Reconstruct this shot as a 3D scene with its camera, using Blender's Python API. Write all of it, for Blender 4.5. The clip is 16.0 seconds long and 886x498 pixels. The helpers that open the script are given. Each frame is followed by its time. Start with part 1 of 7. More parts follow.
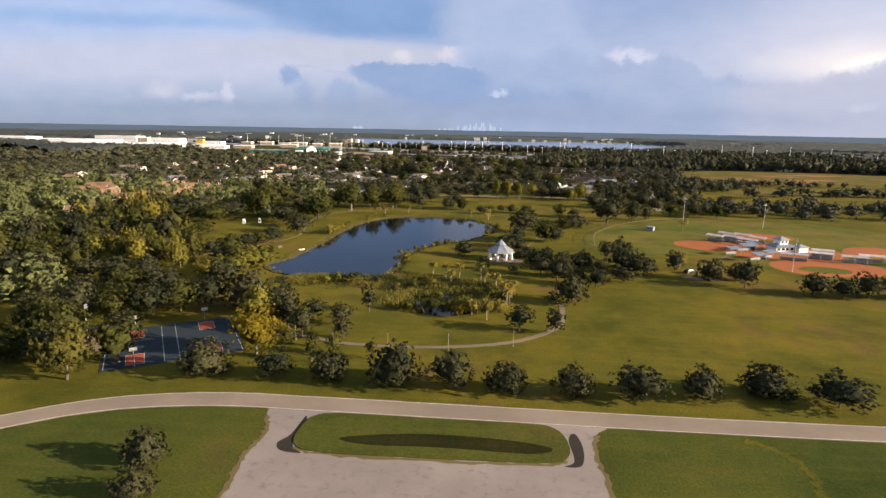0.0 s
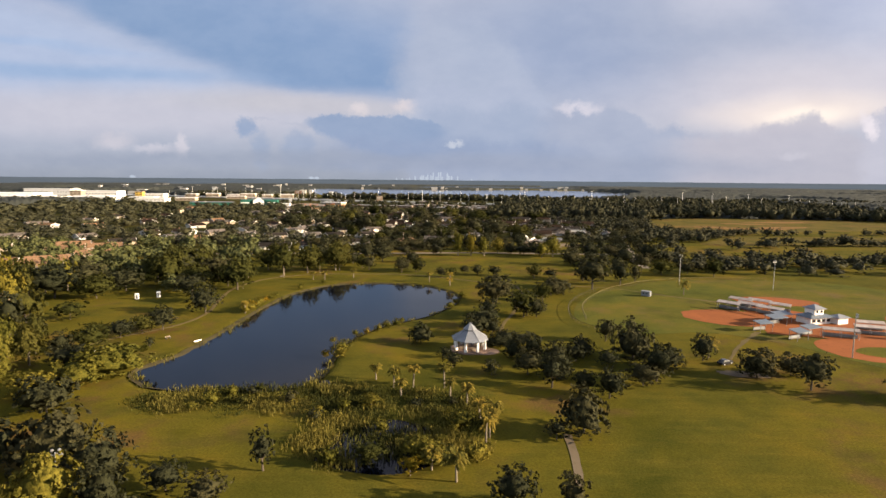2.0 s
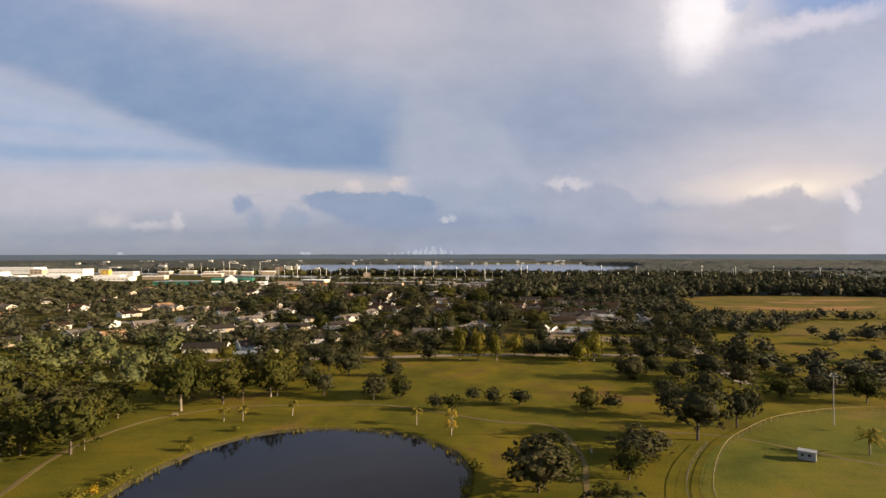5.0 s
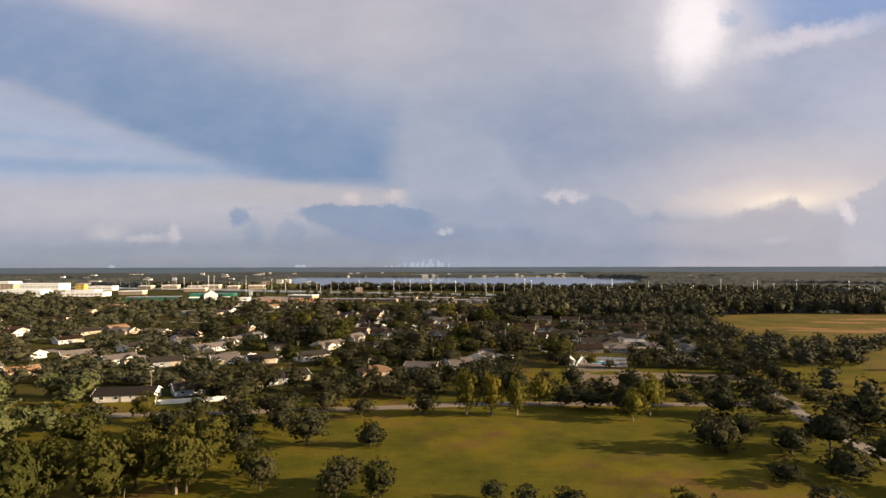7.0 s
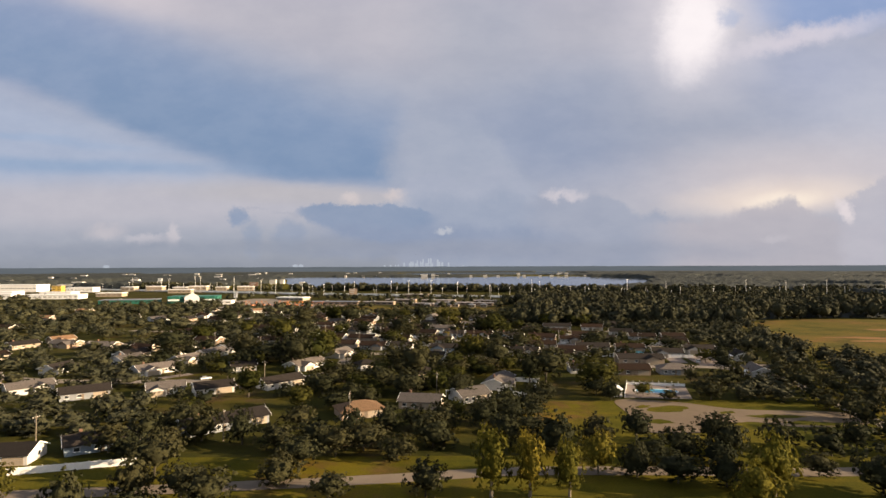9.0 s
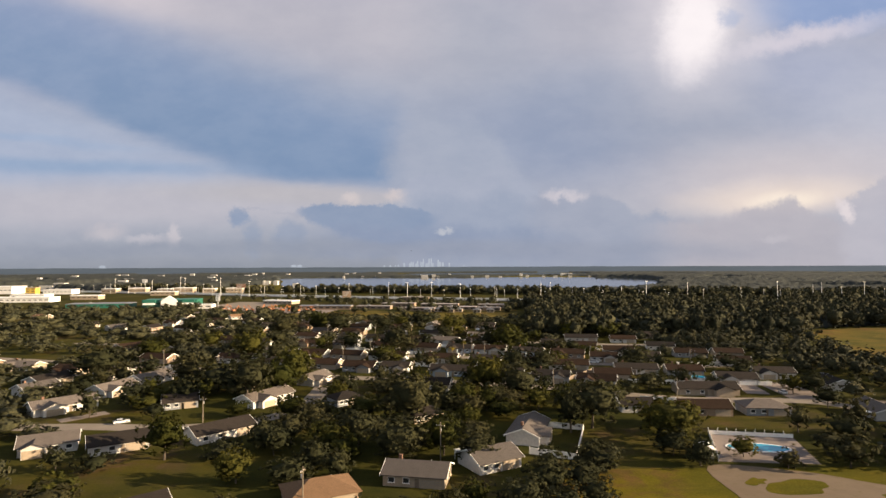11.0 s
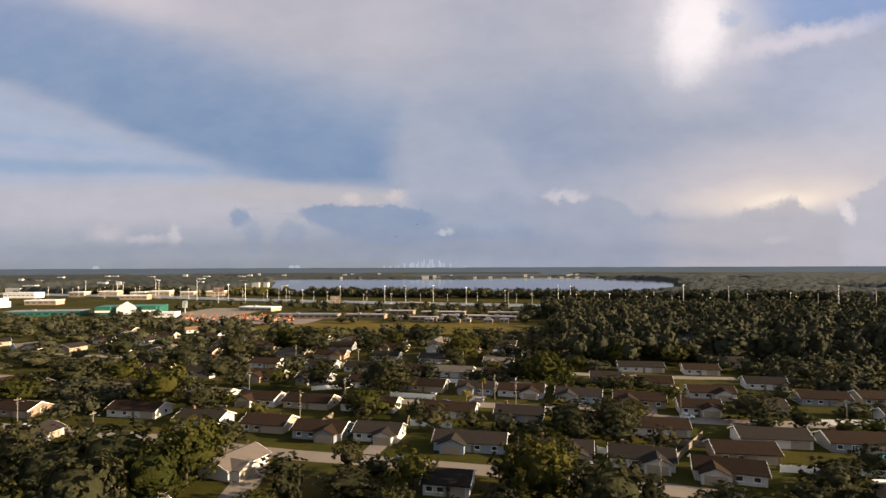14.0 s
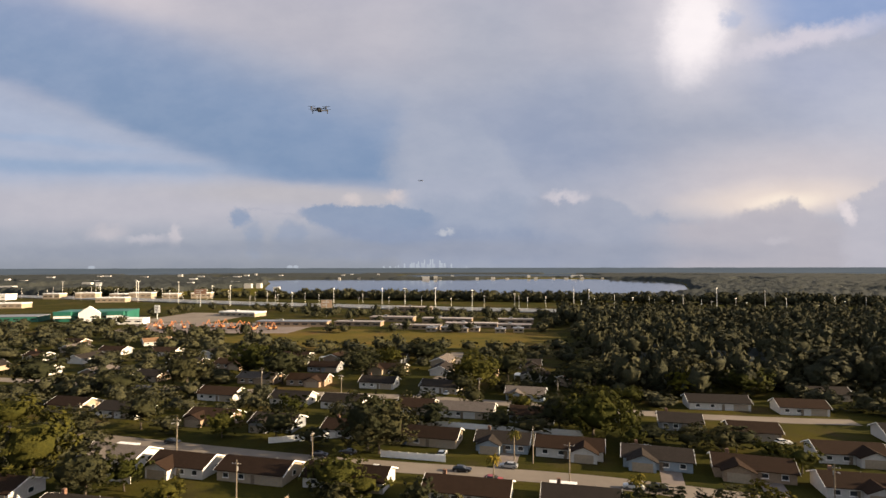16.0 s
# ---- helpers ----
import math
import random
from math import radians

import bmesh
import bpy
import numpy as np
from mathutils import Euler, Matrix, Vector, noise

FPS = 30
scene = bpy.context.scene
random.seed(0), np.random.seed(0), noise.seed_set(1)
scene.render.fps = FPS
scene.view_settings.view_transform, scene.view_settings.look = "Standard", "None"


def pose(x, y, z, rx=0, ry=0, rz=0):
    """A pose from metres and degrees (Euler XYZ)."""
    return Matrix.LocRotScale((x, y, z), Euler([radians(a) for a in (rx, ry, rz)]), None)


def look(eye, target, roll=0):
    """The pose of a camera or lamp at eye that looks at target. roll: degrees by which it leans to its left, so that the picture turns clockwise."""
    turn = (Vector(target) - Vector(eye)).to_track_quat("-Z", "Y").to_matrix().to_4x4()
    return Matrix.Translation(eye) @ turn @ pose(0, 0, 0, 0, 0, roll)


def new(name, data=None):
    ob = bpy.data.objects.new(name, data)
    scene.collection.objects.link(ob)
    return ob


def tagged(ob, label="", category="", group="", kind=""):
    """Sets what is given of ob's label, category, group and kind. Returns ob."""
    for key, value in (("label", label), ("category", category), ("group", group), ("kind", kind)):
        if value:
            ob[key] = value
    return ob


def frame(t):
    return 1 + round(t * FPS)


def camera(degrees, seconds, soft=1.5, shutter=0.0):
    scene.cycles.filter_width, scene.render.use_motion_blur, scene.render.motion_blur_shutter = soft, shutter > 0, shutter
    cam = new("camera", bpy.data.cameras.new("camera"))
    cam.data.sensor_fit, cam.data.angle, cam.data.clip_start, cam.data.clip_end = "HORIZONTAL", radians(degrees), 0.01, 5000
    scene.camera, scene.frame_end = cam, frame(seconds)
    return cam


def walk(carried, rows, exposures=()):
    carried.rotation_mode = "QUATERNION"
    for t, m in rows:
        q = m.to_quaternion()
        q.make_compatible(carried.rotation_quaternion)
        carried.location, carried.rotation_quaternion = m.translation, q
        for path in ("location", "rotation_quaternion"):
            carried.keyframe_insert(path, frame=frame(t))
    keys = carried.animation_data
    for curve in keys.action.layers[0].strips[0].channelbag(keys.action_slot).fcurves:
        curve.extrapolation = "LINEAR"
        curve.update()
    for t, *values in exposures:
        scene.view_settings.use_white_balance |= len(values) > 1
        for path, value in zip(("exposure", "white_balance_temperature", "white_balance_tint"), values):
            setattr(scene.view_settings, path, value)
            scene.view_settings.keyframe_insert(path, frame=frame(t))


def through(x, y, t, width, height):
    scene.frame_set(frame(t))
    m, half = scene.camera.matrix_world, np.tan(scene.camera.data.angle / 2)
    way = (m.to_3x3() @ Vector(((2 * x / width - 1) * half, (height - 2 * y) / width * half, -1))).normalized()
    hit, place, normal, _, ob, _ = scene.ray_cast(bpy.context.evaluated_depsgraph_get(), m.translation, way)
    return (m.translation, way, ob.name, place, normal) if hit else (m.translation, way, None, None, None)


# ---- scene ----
cam = camera(76.0, 16.0)
PATH = [
    (0, (1.307, 3.766, 48.388), (1.121, 5.714, 47.975), 1.0),
    (0.5, (1.126, 12.191, 48.169), (0.998, 14.147, 47.77), 0.7),
    (1, (0.73, 25.938, 47.652), (0.645, 27.923, 47.419), 0.7),
    (1.5, (-0.014, 42.976, 47.424), (-0.072, 44.961, 47.189), 0.6),
    (2, (-0.943, 60.445, 47.602), (-0.99, 62.43, 47.359), 0.5),
    (2.5, (-1.789, 77.218, 47.833), (-1.831, 79.202, 47.587), 0.5),
    (3, (-2.509, 92.832, 47.891), (-2.547, 94.827, 47.751), 0.4),
    (3.5, (-3.234, 109.444, 47.878), (-3.27, 111.439, 47.74), 0.3),
    (4, (-3.973, 126.032, 47.715), (-4.005, 128.028, 47.605), 0.2),
    (4.5, (-3.815, 144.423, 47.588), (-3.845, 146.422, 47.568), 0.0),
    (6.8, (-5.301, 223.405, 48.772), (-5.319, 225.404, 48.828), 0.0),
    (7, (-5.793, 229.738, 48.419), (-5.81, 231.737, 48.48), -0.1),
    (7.5, (-6.376, 246.177, 48.332), (-6.389, 248.176, 48.391), -0.2),
    (8, (-7.344, 262.856, 48.373), (-7.355, 264.855, 48.426), -0.1),
    (8.5, (-8.28, 279.002, 48.619), (-8.291, 281.001, 48.673), -0.1),
    (9, (-8.999, 294.996, 48.689), (-9.013, 296.996, 48.748), -0.2),
    (11.5, (-11.747, 378.96, 48.906), (-11.763, 380.959, 48.966), -0.2),
    (12, (-12.51, 395.246, 49.398), (-12.526, 397.245, 49.454), -0.1),
    (12.5, (-13.118, 411.319, 49.571), (-13.134, 413.318, 49.632), -0.2),
    (13, (-13.726, 428.203, 49.563), (-13.744, 430.202, 49.627), -0.3),
    (13.5, (-14.383, 445.648, 49.385), (-14.401, 447.647, 49.447), -0.2),
    (14, (-15.102, 462.394, 49.369), (-15.12, 464.393, 49.431), -0.2),
    (14.5, (-16.022, 479.131, 49.543), (-16.04, 481.13, 49.602), -0.1),
    (15, (-16.934, 495.7, 49.734), (-16.953, 497.699, 49.791), -0.1),
    (15.5, (-18.318, 512.506, 49.719), (-18.336, 514.505, 49.777), 0.0),
    (16, (-19.215, 529.359, 49.645), (-19.234, 531.358, 49.708), -0.1),
]
EXPOSURE = 1.9
TINTS = [(0.0, EXPOSURE + 0.33, 5800, 10), (0.6, EXPOSURE + 0.34, 5850, 10), (1.0, EXPOSURE + 0.3, 6050, 10), (2.6, EXPOSURE + 0.22, 6350, 10), (4.5, EXPOSURE + 0.1, 6560, 10), (7.0, EXPOSURE, 6580, 10), (16.0, EXPOSURE, 6560, 10)]
walk(cam, [(t, look(eye, target, roll)) for t, eye, target, roll in PATH], TINTS)

# ---- world, sun, exposure ----
SUN_EL, SUN_AZ = 16.0, -7.0          # degrees above the ground; degrees from +x towards +y


def lin(r, g, b):
    """Linear colour from 0-255 display values."""
    return tuple(((c / 255) / 12.92 if c <= 10 else ((c / 255 + 0.055) / 1.055) ** 2.4) for c in (r, g, b)) + (1.0,)


class Net:
    """Short hand for building node trees."""

    def __init__(self, tree):
        self.t = tree
        self.n = tree.nodes
        self.l = tree.links

    def put(self, kind, ins=(), op=""):
        nd = self.n.new(kind)
        if op:
            nd.operation = op
        for k, v in dict(ins).items():
            self.join(v, nd.inputs[k])
        return nd

    def join(self, v, sock):
        if isinstance(v, bpy.types.NodeSocket):
            self.l.new(v, sock)
        else:
            sock.default_value = v

    def m(self, op, a, b=0.0, c=0.0):
        return self.put("ShaderNodeMath", {0: a, 1: b, 2: c}, op).outputs[0]

    def v(self, op, a, b=(0, 0, 0)):
        return self.put("ShaderNodeVectorMath", {0: a, 1: b}, op).outputs[0]

    def mix(self, f, a, b, blend="MIX"):
        nd = self.put("ShaderNodeMix")
        nd.data_type, nd.blend_type = "RGBA", blend
        self.join(f, nd.inputs[0])
        self.join(a, nd.inputs[6])
        self.join(b, nd.inputs[7])
        return nd.outputs[2]

    def noise(self, vec, scale, detail=4.0, rough=0.55, colour=False):
        nd = self.put("ShaderNodeTexNoise", {"Scale": scale, "Detail": detail, "Roughness": rough})
        if vec is not None:
            self.l.new(vec, nd.inputs["Vector"])
        return nd.outputs[1 if colour else 0]

    def step(self, x, lo, hi):
        nd = self.put("ShaderNodeMapRange")
        nd.interpolation_type = "SMOOTHSTEP"
        self.join(x, nd.inputs[0])
        self.join(lo, nd.inputs[1])
        self.join(hi, nd.inputs[2])
        return nd.outputs[0]

    def ramp(self, f, stops):
        nd = self.put("ShaderNodeValToRGB")
        els = nd.color_ramp.elements
        while len(els) < len(stops):
            els.new(0.5)
        for e, (p, c) in zip(els, stops):
            e.position, e.color = p, c
        self.join(f, nd.inputs[0])
        return nd.outputs[0]


world = bpy.data.worlds.new("sky")
scene.world = world
world.use_nodes = True
W = Net(world.node_tree)
W.n.clear()
direction = W.put("ShaderNodeTexCoord").outputs["Generated"]
sep = W.put("ShaderNodeSeparateXYZ", {0: direction})
dx, dy, dz = sep.outputs
ahead = W.m("MAXIMUM", W.m("ABSOLUTE", dy), 0.12)
# cloud plane ahead: one unit is a tenth of the distance
px = W.m("MULTIPLY_ADD", W.m("DIVIDE", dx, ahead), 10.03, 7.84)
py = W.m("MULTIPLY_ADD", W.m("DIVIDE", dz, ahead), -10.03, 4.71)
flat = W.put("ShaderNodeCombineXYZ", {0: px, 1: py, 2: 0.0}).outputs[0]
stretched = W.v("MULTIPLY", flat, (0.55, 1.0, 1.0))
warp_big = W.v("SUBTRACT", W.noise(stretched, 0.9, 5.0, 0.6, True), (0.5, 0.5, 0.5))
soft_plane = W.v("ADD", flat, W.v("MULTIPLY", warp_big, (0.9, 0.35, 0.0)))

nishita = W.put("ShaderNodeTexSky")
nishita.sky_type, nishita.sun_disc = "NISHITA", False
nishita.sun_elevation, nishita.sun_rotation = radians(SUN_EL), radians(90 - SUN_AZ)
nishita.altitude, nishita.air_density, nishita.dust_density = 50, 1.0, 2.0
clear_sky = W.v("SCALE", nishita.outputs[0])
clear_sky.node.inputs[3].default_value = 0.10 * 2 ** EXPOSURE * 0.4

sky_colour = W.ramp(W.m("DIVIDE", py, 4.71), [(0.0, lin(180, 180, 195)), (0.3, lin(172, 177, 194)), (0.55, lin(166, 175, 196)),
                                             (0.74, lin(178, 181, 195)), (0.9, lin(164, 169, 183)), (1.0, lin(146, 152, 164))])


def lay(mask, colour, much):
    """Lay a colour over the sky where the mask lies."""
    global sky_colour
    sky_colour = W.mix(W.m("MULTIPLY", mask, much), sky_colour, lin(*colour))


def cloud(cx, cy, rx, ry, turn, soft, colour, much, plane=None):
    """One soft-edged cloud mass on the cloud plane, laid over what is there."""
    off = W.v("SUBTRACT", plane or soft_plane, (cx, cy, 0))
    if turn:
        spin = W.put("ShaderNodeVectorRotate", {"Vector": off, "Angle": radians(-turn)})
        spin.rotation_type = "Z_AXIS"
        off = spin.outputs[0]
    off = W.v("DIVIDE", off, (rx, ry, 1))
    far = W.put("ShaderNodeVectorMath", {0: off}, "LENGTH").outputs[1]
    lay(W.m("SUBTRACT", 1.0, W.step(far, 1 - soft, 1 + soft)), colour, much)


def split(plane):
    q = W.put("ShaderNodeSeparateXYZ", {0: plane})
    return q.outputs[0], q.outputs[1]


def edge(x, pts):
    """The height of a cloud's edge over x, through a few places."""
    grey = [(max(0.0, (px_ + 1) / 18), ((py_ + 1) / 8,) * 3 + (1.0,)) for px_, py_ in pts]
    return W.m("MULTIPLY_ADD", W.ramp(W.m("MULTIPLY_ADD", x, 1 / 18, 1 / 18), grey), 8.0, -1.0)


def bank(upper, lower, soft_up, soft_low, x0, x1, soft_x, colour, much, plane):
    """A cloud mass between an upper and a lower edge, from x0 to x1."""
    x, y = split(plane)
    m = W.m("MULTIPLY", W.step(W.m("SUBTRACT", y, edge(x, upper)), -soft_up, soft_up), W.step(W.m("SUBTRACT", edge(x, lower), y), -soft_low, soft_low))
    m = W.m("MULTIPLY", m, W.m("MULTIPLY", W.step(x, x0 - soft_x, x0 + soft_x), W.m("SUBTRACT", 1.0, W.step(x, x1 - soft_x, x1 + soft_x))))
    lay(m, colour, much)


billow = W.v("ADD", flat, W.v("MULTIPLY", W.v("SUBTRACT", W.noise(flat, 2.9, 7.0, 0.7, True), (0.5, 0.5, 0.5)), (0.46, 0.40, 0.0)))
wisp = W.v("ADD", flat, W.v("MULTIPLY", W.v("SUBTRACT", W.noise(W.v("MULTIPLY", flat, (0.5, 1.6, 1.0)), 1.3, 5.0, 0.6, True), (0.5, 0.5, 0.5)), (0.7, 0.22, 0.0)))
# broad tints
cloud(0.2, 0.5, 2.4, 0.9, 12, 0.9, (144, 160, 194), 0.9)
cloud(2.4, -0.1, 1.2, 0.36, 10, 0.9, (212, 204, 211), 0.9)
cloud(5.2, 0.35, 2.6, 0.6, 10, 0.9, (188, 185, 195), 0.7)
cloud(7.3, 0.3, 0.9, 0.6, 0, 0.9, (196, 192, 201), 0.7)
cloud(8.4, 0.7, 1.0, 1.2, 5, 0.9, (172, 176, 191), 0.7)
cloud(10.4, 0.4, 1.0, 0.6, 0, 0.9, (184, 183, 194), 0.6)
cloud(10.4, 2.4, 2.6, 0.9, 0, 0.8, (146, 158, 184), 0.85)
cloud(14.4, 1.5, 1.7, 0.8, 0, 0.9, (170, 177, 202), 0.8)
cloud(15.6, 2.4, 1.2, 1.0, 0, 0.9, (192, 194, 208), 0.8)
cloud(12.4, 2.1, 1.6, 0.7, 0, 0.9, (169, 173, 188), 0.6)
# the long blue rift: sharp below, melting away above
bank([(-1, -0.2), (1, 0.35), (3, 0.75), (5, 1.35), (6.2, 1.85), (7.2, 2.1), (9, 2.3)], [(-1, 1.1), (0.3, 1.45), (1.3, 1.9), (2.5, 2.4), (3.4, 2.7), (4.2, 3.02), (5, 3.2), (9, 3.35)], 0.75, 0.2, -2.5, 7.1, 0.3, (131, 153, 186), 0.95, wisp)
bank([(-1, 1.0), (3, 1.7), (5, 2.3), (7, 2.7)], [(-1, 1.1), (1.3, 1.9), (2.5, 2.4), (3.4, 2.7), (4.2, 3.02), (5, 3.2), (9, 3.35)], 0.5, 0.22, 1.5, 7.1, 0.3, (121, 147, 181), 0.6, wisp)
cloud(7.35, 2.7, 0.55, 0.75, 12, 0.55, (163, 171, 190), 0.8, billow)
cloud(6.95, 3.05, 0.25, 0.25, 0, 0.7, (158, 168, 189), 0.6, billow)
# pale wisps and blue streaks under it
bank([(-1, 1.3), (1.3, 2.1), (2.5, 2.55), (4, 3.0)], [(-1, 3.4), (4, 3.5)], 0.35, 0.4, -2.5, 3.8, 0.7, (170, 183, 208), 0.7, wisp)
cloud(0.8, 2.88, 2.9, 0.12, 2, 0.8, (143, 167, 199), 0.8, wisp)
cloud(0.0, 2.35, 2.0, 0.07, 6, 0.9, (152, 175, 207), 0.5, wisp)
cloud(2.0, 3.6, 4.6, 0.36, 0, 0.7, (190, 188, 198), 0.95)
cloud(5.2, 3.43, 2.1, 0.17, 2, 0.7, (188, 185, 191), 0.9, wisp)
cloud(6.12, 3.50, 0.15, 0.08, -3, 0.8, (212, 202, 202), 0.85, billow)
cloud(7.03, 3.42, 0.28, 0.10, -5, 0.6, (214, 203, 203), 0.9, billow)
# warm glow low down
cloud(13.9, 3.2, 2.4, 0.62, -4, 0.95, (208, 200, 204), 0.95)
cloud(13.7, 3.5, 1.35, 0.24, -4, 0.85, (238, 222, 211), 0.95)
cloud(13.75, 3.55, 0.55, 0.13, -5, 0.7, (253, 238, 222), 0.9)
cloud(9.95, 3.52, 0.5, 0.11, 3, 0.7, (207, 202, 210), 0.9, billow)
# heaped clouds, crisp on top
bank([(6.6, 2.5), (7.05, 2.35), (7.6, 2.15), (8.2, 2.05), (8.7, 2.4), (9.0, 2.95), (9.3, 3.2), (9.6, 3.7)], [(6, 4.6), (10, 4.6)], 0.24, 0.5, 7.05, 9.55, 0.24, (166, 174, 193), 0.8, billow)
bank([(6.8, 3.6), (7.15, 3.2), (7.55, 3.04), (7.85, 3.1), (8.1, 3.3), (8.5, 3.05), (8.8, 2.95), (9.05, 3.02), (9.2, 3.2), (9.4, 3.35), (9.55, 3.7)], [(6, 4.6), (10, 4.6)], 0.075, 0.5, 7.1, 9.6, 0.22, (169, 176, 195), 0.85, billow)
bank([(6.9, 3.8), (7.3, 3.55), (7.8, 3.42), (8.3, 3.62), (8.8, 3.36), (9.2, 3.5), (9.5, 3.8)], [(6, 4.6), (10, 4.6)], 0.16, 0.5, 7.1, 9.6, 0.3, (154, 165, 187), 0.8, billow)
bank([(9.0, 3.7), (9.45, 3.42), (9.75, 3.62), (9.9, 3.5), (10.05, 3.6), (10.5, 3.42), (10.8, 3.55), (11.0, 3.72), (11.25, 3.84), (11.55, 3.74), (11.8, 3.9), (12.3, 3.95)], [(8, 4.9), (13, 4.9)], 0.075, 0.5, 9.3, 12.1, 0.3, (161, 168, 187), 0.9, billow)
bank([(11.0, 4.0), (11.8, 3.95), (12.6, 3.9), (13.2, 3.72), (13.6, 3.62), (14.0, 3.52), (14.2, 3.75), (14.6, 3.9), (15.0, 4.0), (16, 4.0)], [(10, 5.2), (17, 5.2)], 0.10, 0.5, 11.6, 17.5, 0.6, (184, 180, 189), 0.9, billow)
bank([(14.5, 4.2), (14.68, 3.75), (14.8, 3.6), (15.1, 3.5), (15.35, 3.28), (15.6, 3.17), (16.2, 3.0), (17, 2.9)], [(14, 5.0), (17, 5.0)], 0.07, 0.5, 14.8, 18.0, 0.2, (188, 186, 197), 0.9, billow)
cloud(14.86, 3.75, 0.09, 0.22, -28, 0.7, (232, 222, 224), 0.9, billow)
bank([(5.0, 3.9), (5.25, 3.63), (5.8, 3.64), (6.9, 3.6), (7.6, 3.75)], [(5.2, 3.8), (5.45, 3.95), (6.0, 4.15), (7.0, 4.4), (8, 4.5)], 0.04, 0.07, 5.22, 7.6, 0.22, (137, 154, 182), 0.92, billow)
bank([(5.4, 3.95), (6.5, 4.0), (9.5, 4.1)], [(5, 4.5), (10, 4.52)], 0.14, 0.12, 5.6, 9.8, 0.6, (141, 154, 180), 0.8, billow)
cloud(4.12, 3.85, 0.17, 0.17, 0, 0.35, (141, 157, 184), 0.9, billow)
cloud(4.4, 3.72, 0.3, 0.025, -6, 0.8, (166, 170, 186), 0.35, billow)
cloud(5.1, 3.82, 0.28, 0.03, 4, 0.8, (164, 168, 184), 0.35, billow)
cloud(4.38, 4.22, 0.16, 0.3, 0, 0.5, (149, 161, 183), 0.8, billow)
cloud(5.05, 4.16, 0.3, 0.25, 0, 0.4, (148, 160, 183), 0.8, billow)
cloud(2.97, 4.14, 0.10, 0.17, 0, 0.7, (206, 200, 206), 0.8, billow)
cloud(2.5, 4.22, 0.32, 0.08, 0, 0.7, (200, 196, 204), 0.8, billow)
cloud(1.75, 4.1, 0.3, 0.12, 0, 0.8, (200, 194, 200), 0.7, billow)
cloud(7.78, 4.1, 0.13, 0.04, 0, 0.7, (196, 199, 208), 0.8, billow)
cloud(4.5, 4.4, 5.0, 0.13, 0, 0.8, (149, 156, 172), 0.8)
cloud(9.5, 4.45, 3.0, 0.2, 0, 0.8, (148, 156, 176), 0.7)
cloud(13.6, 4.25, 0.2, 0.06, 0, 0.8, (196, 192, 200), 0.6, billow)
# the bright hole and the blue beside it
cloud(14.75, -0.05, 1.9, 0.62, -4, 0.35, (141, 163, 204), 0.95, billow)
cloud(14.1, 0.68, 1.35, 0.16, -13, 0.8, (216, 210, 221), 0.9, billow)
cloud(12.3, 0.35, 1.0, 1.15, 15, 0.9, (222, 216, 222), 0.85)
cloud(12.25, 0.45, 0.52, 0.85, 14, 0.6, (255, 247, 249), 1.0, billow)
cloud(12.9, 0.3, 0.18, 0.16, 0, 0.6, (170, 183, 212), 0.6, billow)
fine = W.step(W.noise(stretched, 2.4, 6.0, 0.6), 0.3, 0.7)
sky_colour = W.mix(0.06, sky_colour, W.mix(fine, lin(128, 140, 165), lin(225, 222, 226)))
# behind and overhead: broken cloud over a clear sky
gaps = W.step(W.noise(direction, 2.6, 6.0, 0.6), 0.42, 0.62)
elsewhere = W.mix(W.m("MULTIPLY", gaps, 0.9), clear_sky, lin(244, 244, 248))
front = W.step(dy, 0.15, 0.45)
low = W.m("SUBTRACT", 1.0, W.step(dz, 0.5, 0.75))
whole = W.mix(W.m("MULTIPLY", front, low), elsewhere, sky_colour)
land = W.step(dz, -0.012, -0.004)
whole = W.mix(land, lin(88, 94, 100), whole)
back = W.put("ShaderNodeBackground", {"Color": whole, "Strength": 1.0 / 2 ** EXPOSURE})
W.l.new(back.outputs[0], W.put("ShaderNodeOutputWorld").inputs[0])

sun = new("sun", bpy.data.lights.new("sun", "SUN"))
sun.data.energy, sun.data.angle, sun.data.color = 4.2, radians(0.6), (1.0, 0.77, 0.50)
se, sa = radians(SUN_EL), radians(SUN_AZ)
sun.matrix_world = look((math.cos(se) * math.cos(sa) * 100, math.cos(se) * math.sin(sa) * 100 + 265, math.sin(se) * 100), (0, 265, 0))

# ---- materials ----


def material(name, build):
    mat = bpy.data.materials.new(name)
    mat.use_nodes = True
    net = Net(mat.node_tree)
    net.n.clear()
    bsdf = net.put("ShaderNodeBsdfPrincipled")
    out = net.put("ShaderNodeOutputMaterial")
    net.l.new(bsdf.outputs[0], out.inputs[0])
    build(net, bsdf, out)
    return mat


def where(net):
    return net.put("ShaderNodeNewGeometry").outputs["Position"]


def local(net):
    return net.put("ShaderNodeTexCoord").outputs["Object"]


def bump(net, bsdf, height, strength, distance):
    net.l.new(net.put("ShaderNodeBump", {"Strength": strength, "Distance": distance, "Height": height}).outputs[0], bsdf.inputs["Normal"])


def shade(c, k):
    return (c[0] * k, c[1] * k, c[2] * k, 1.0)


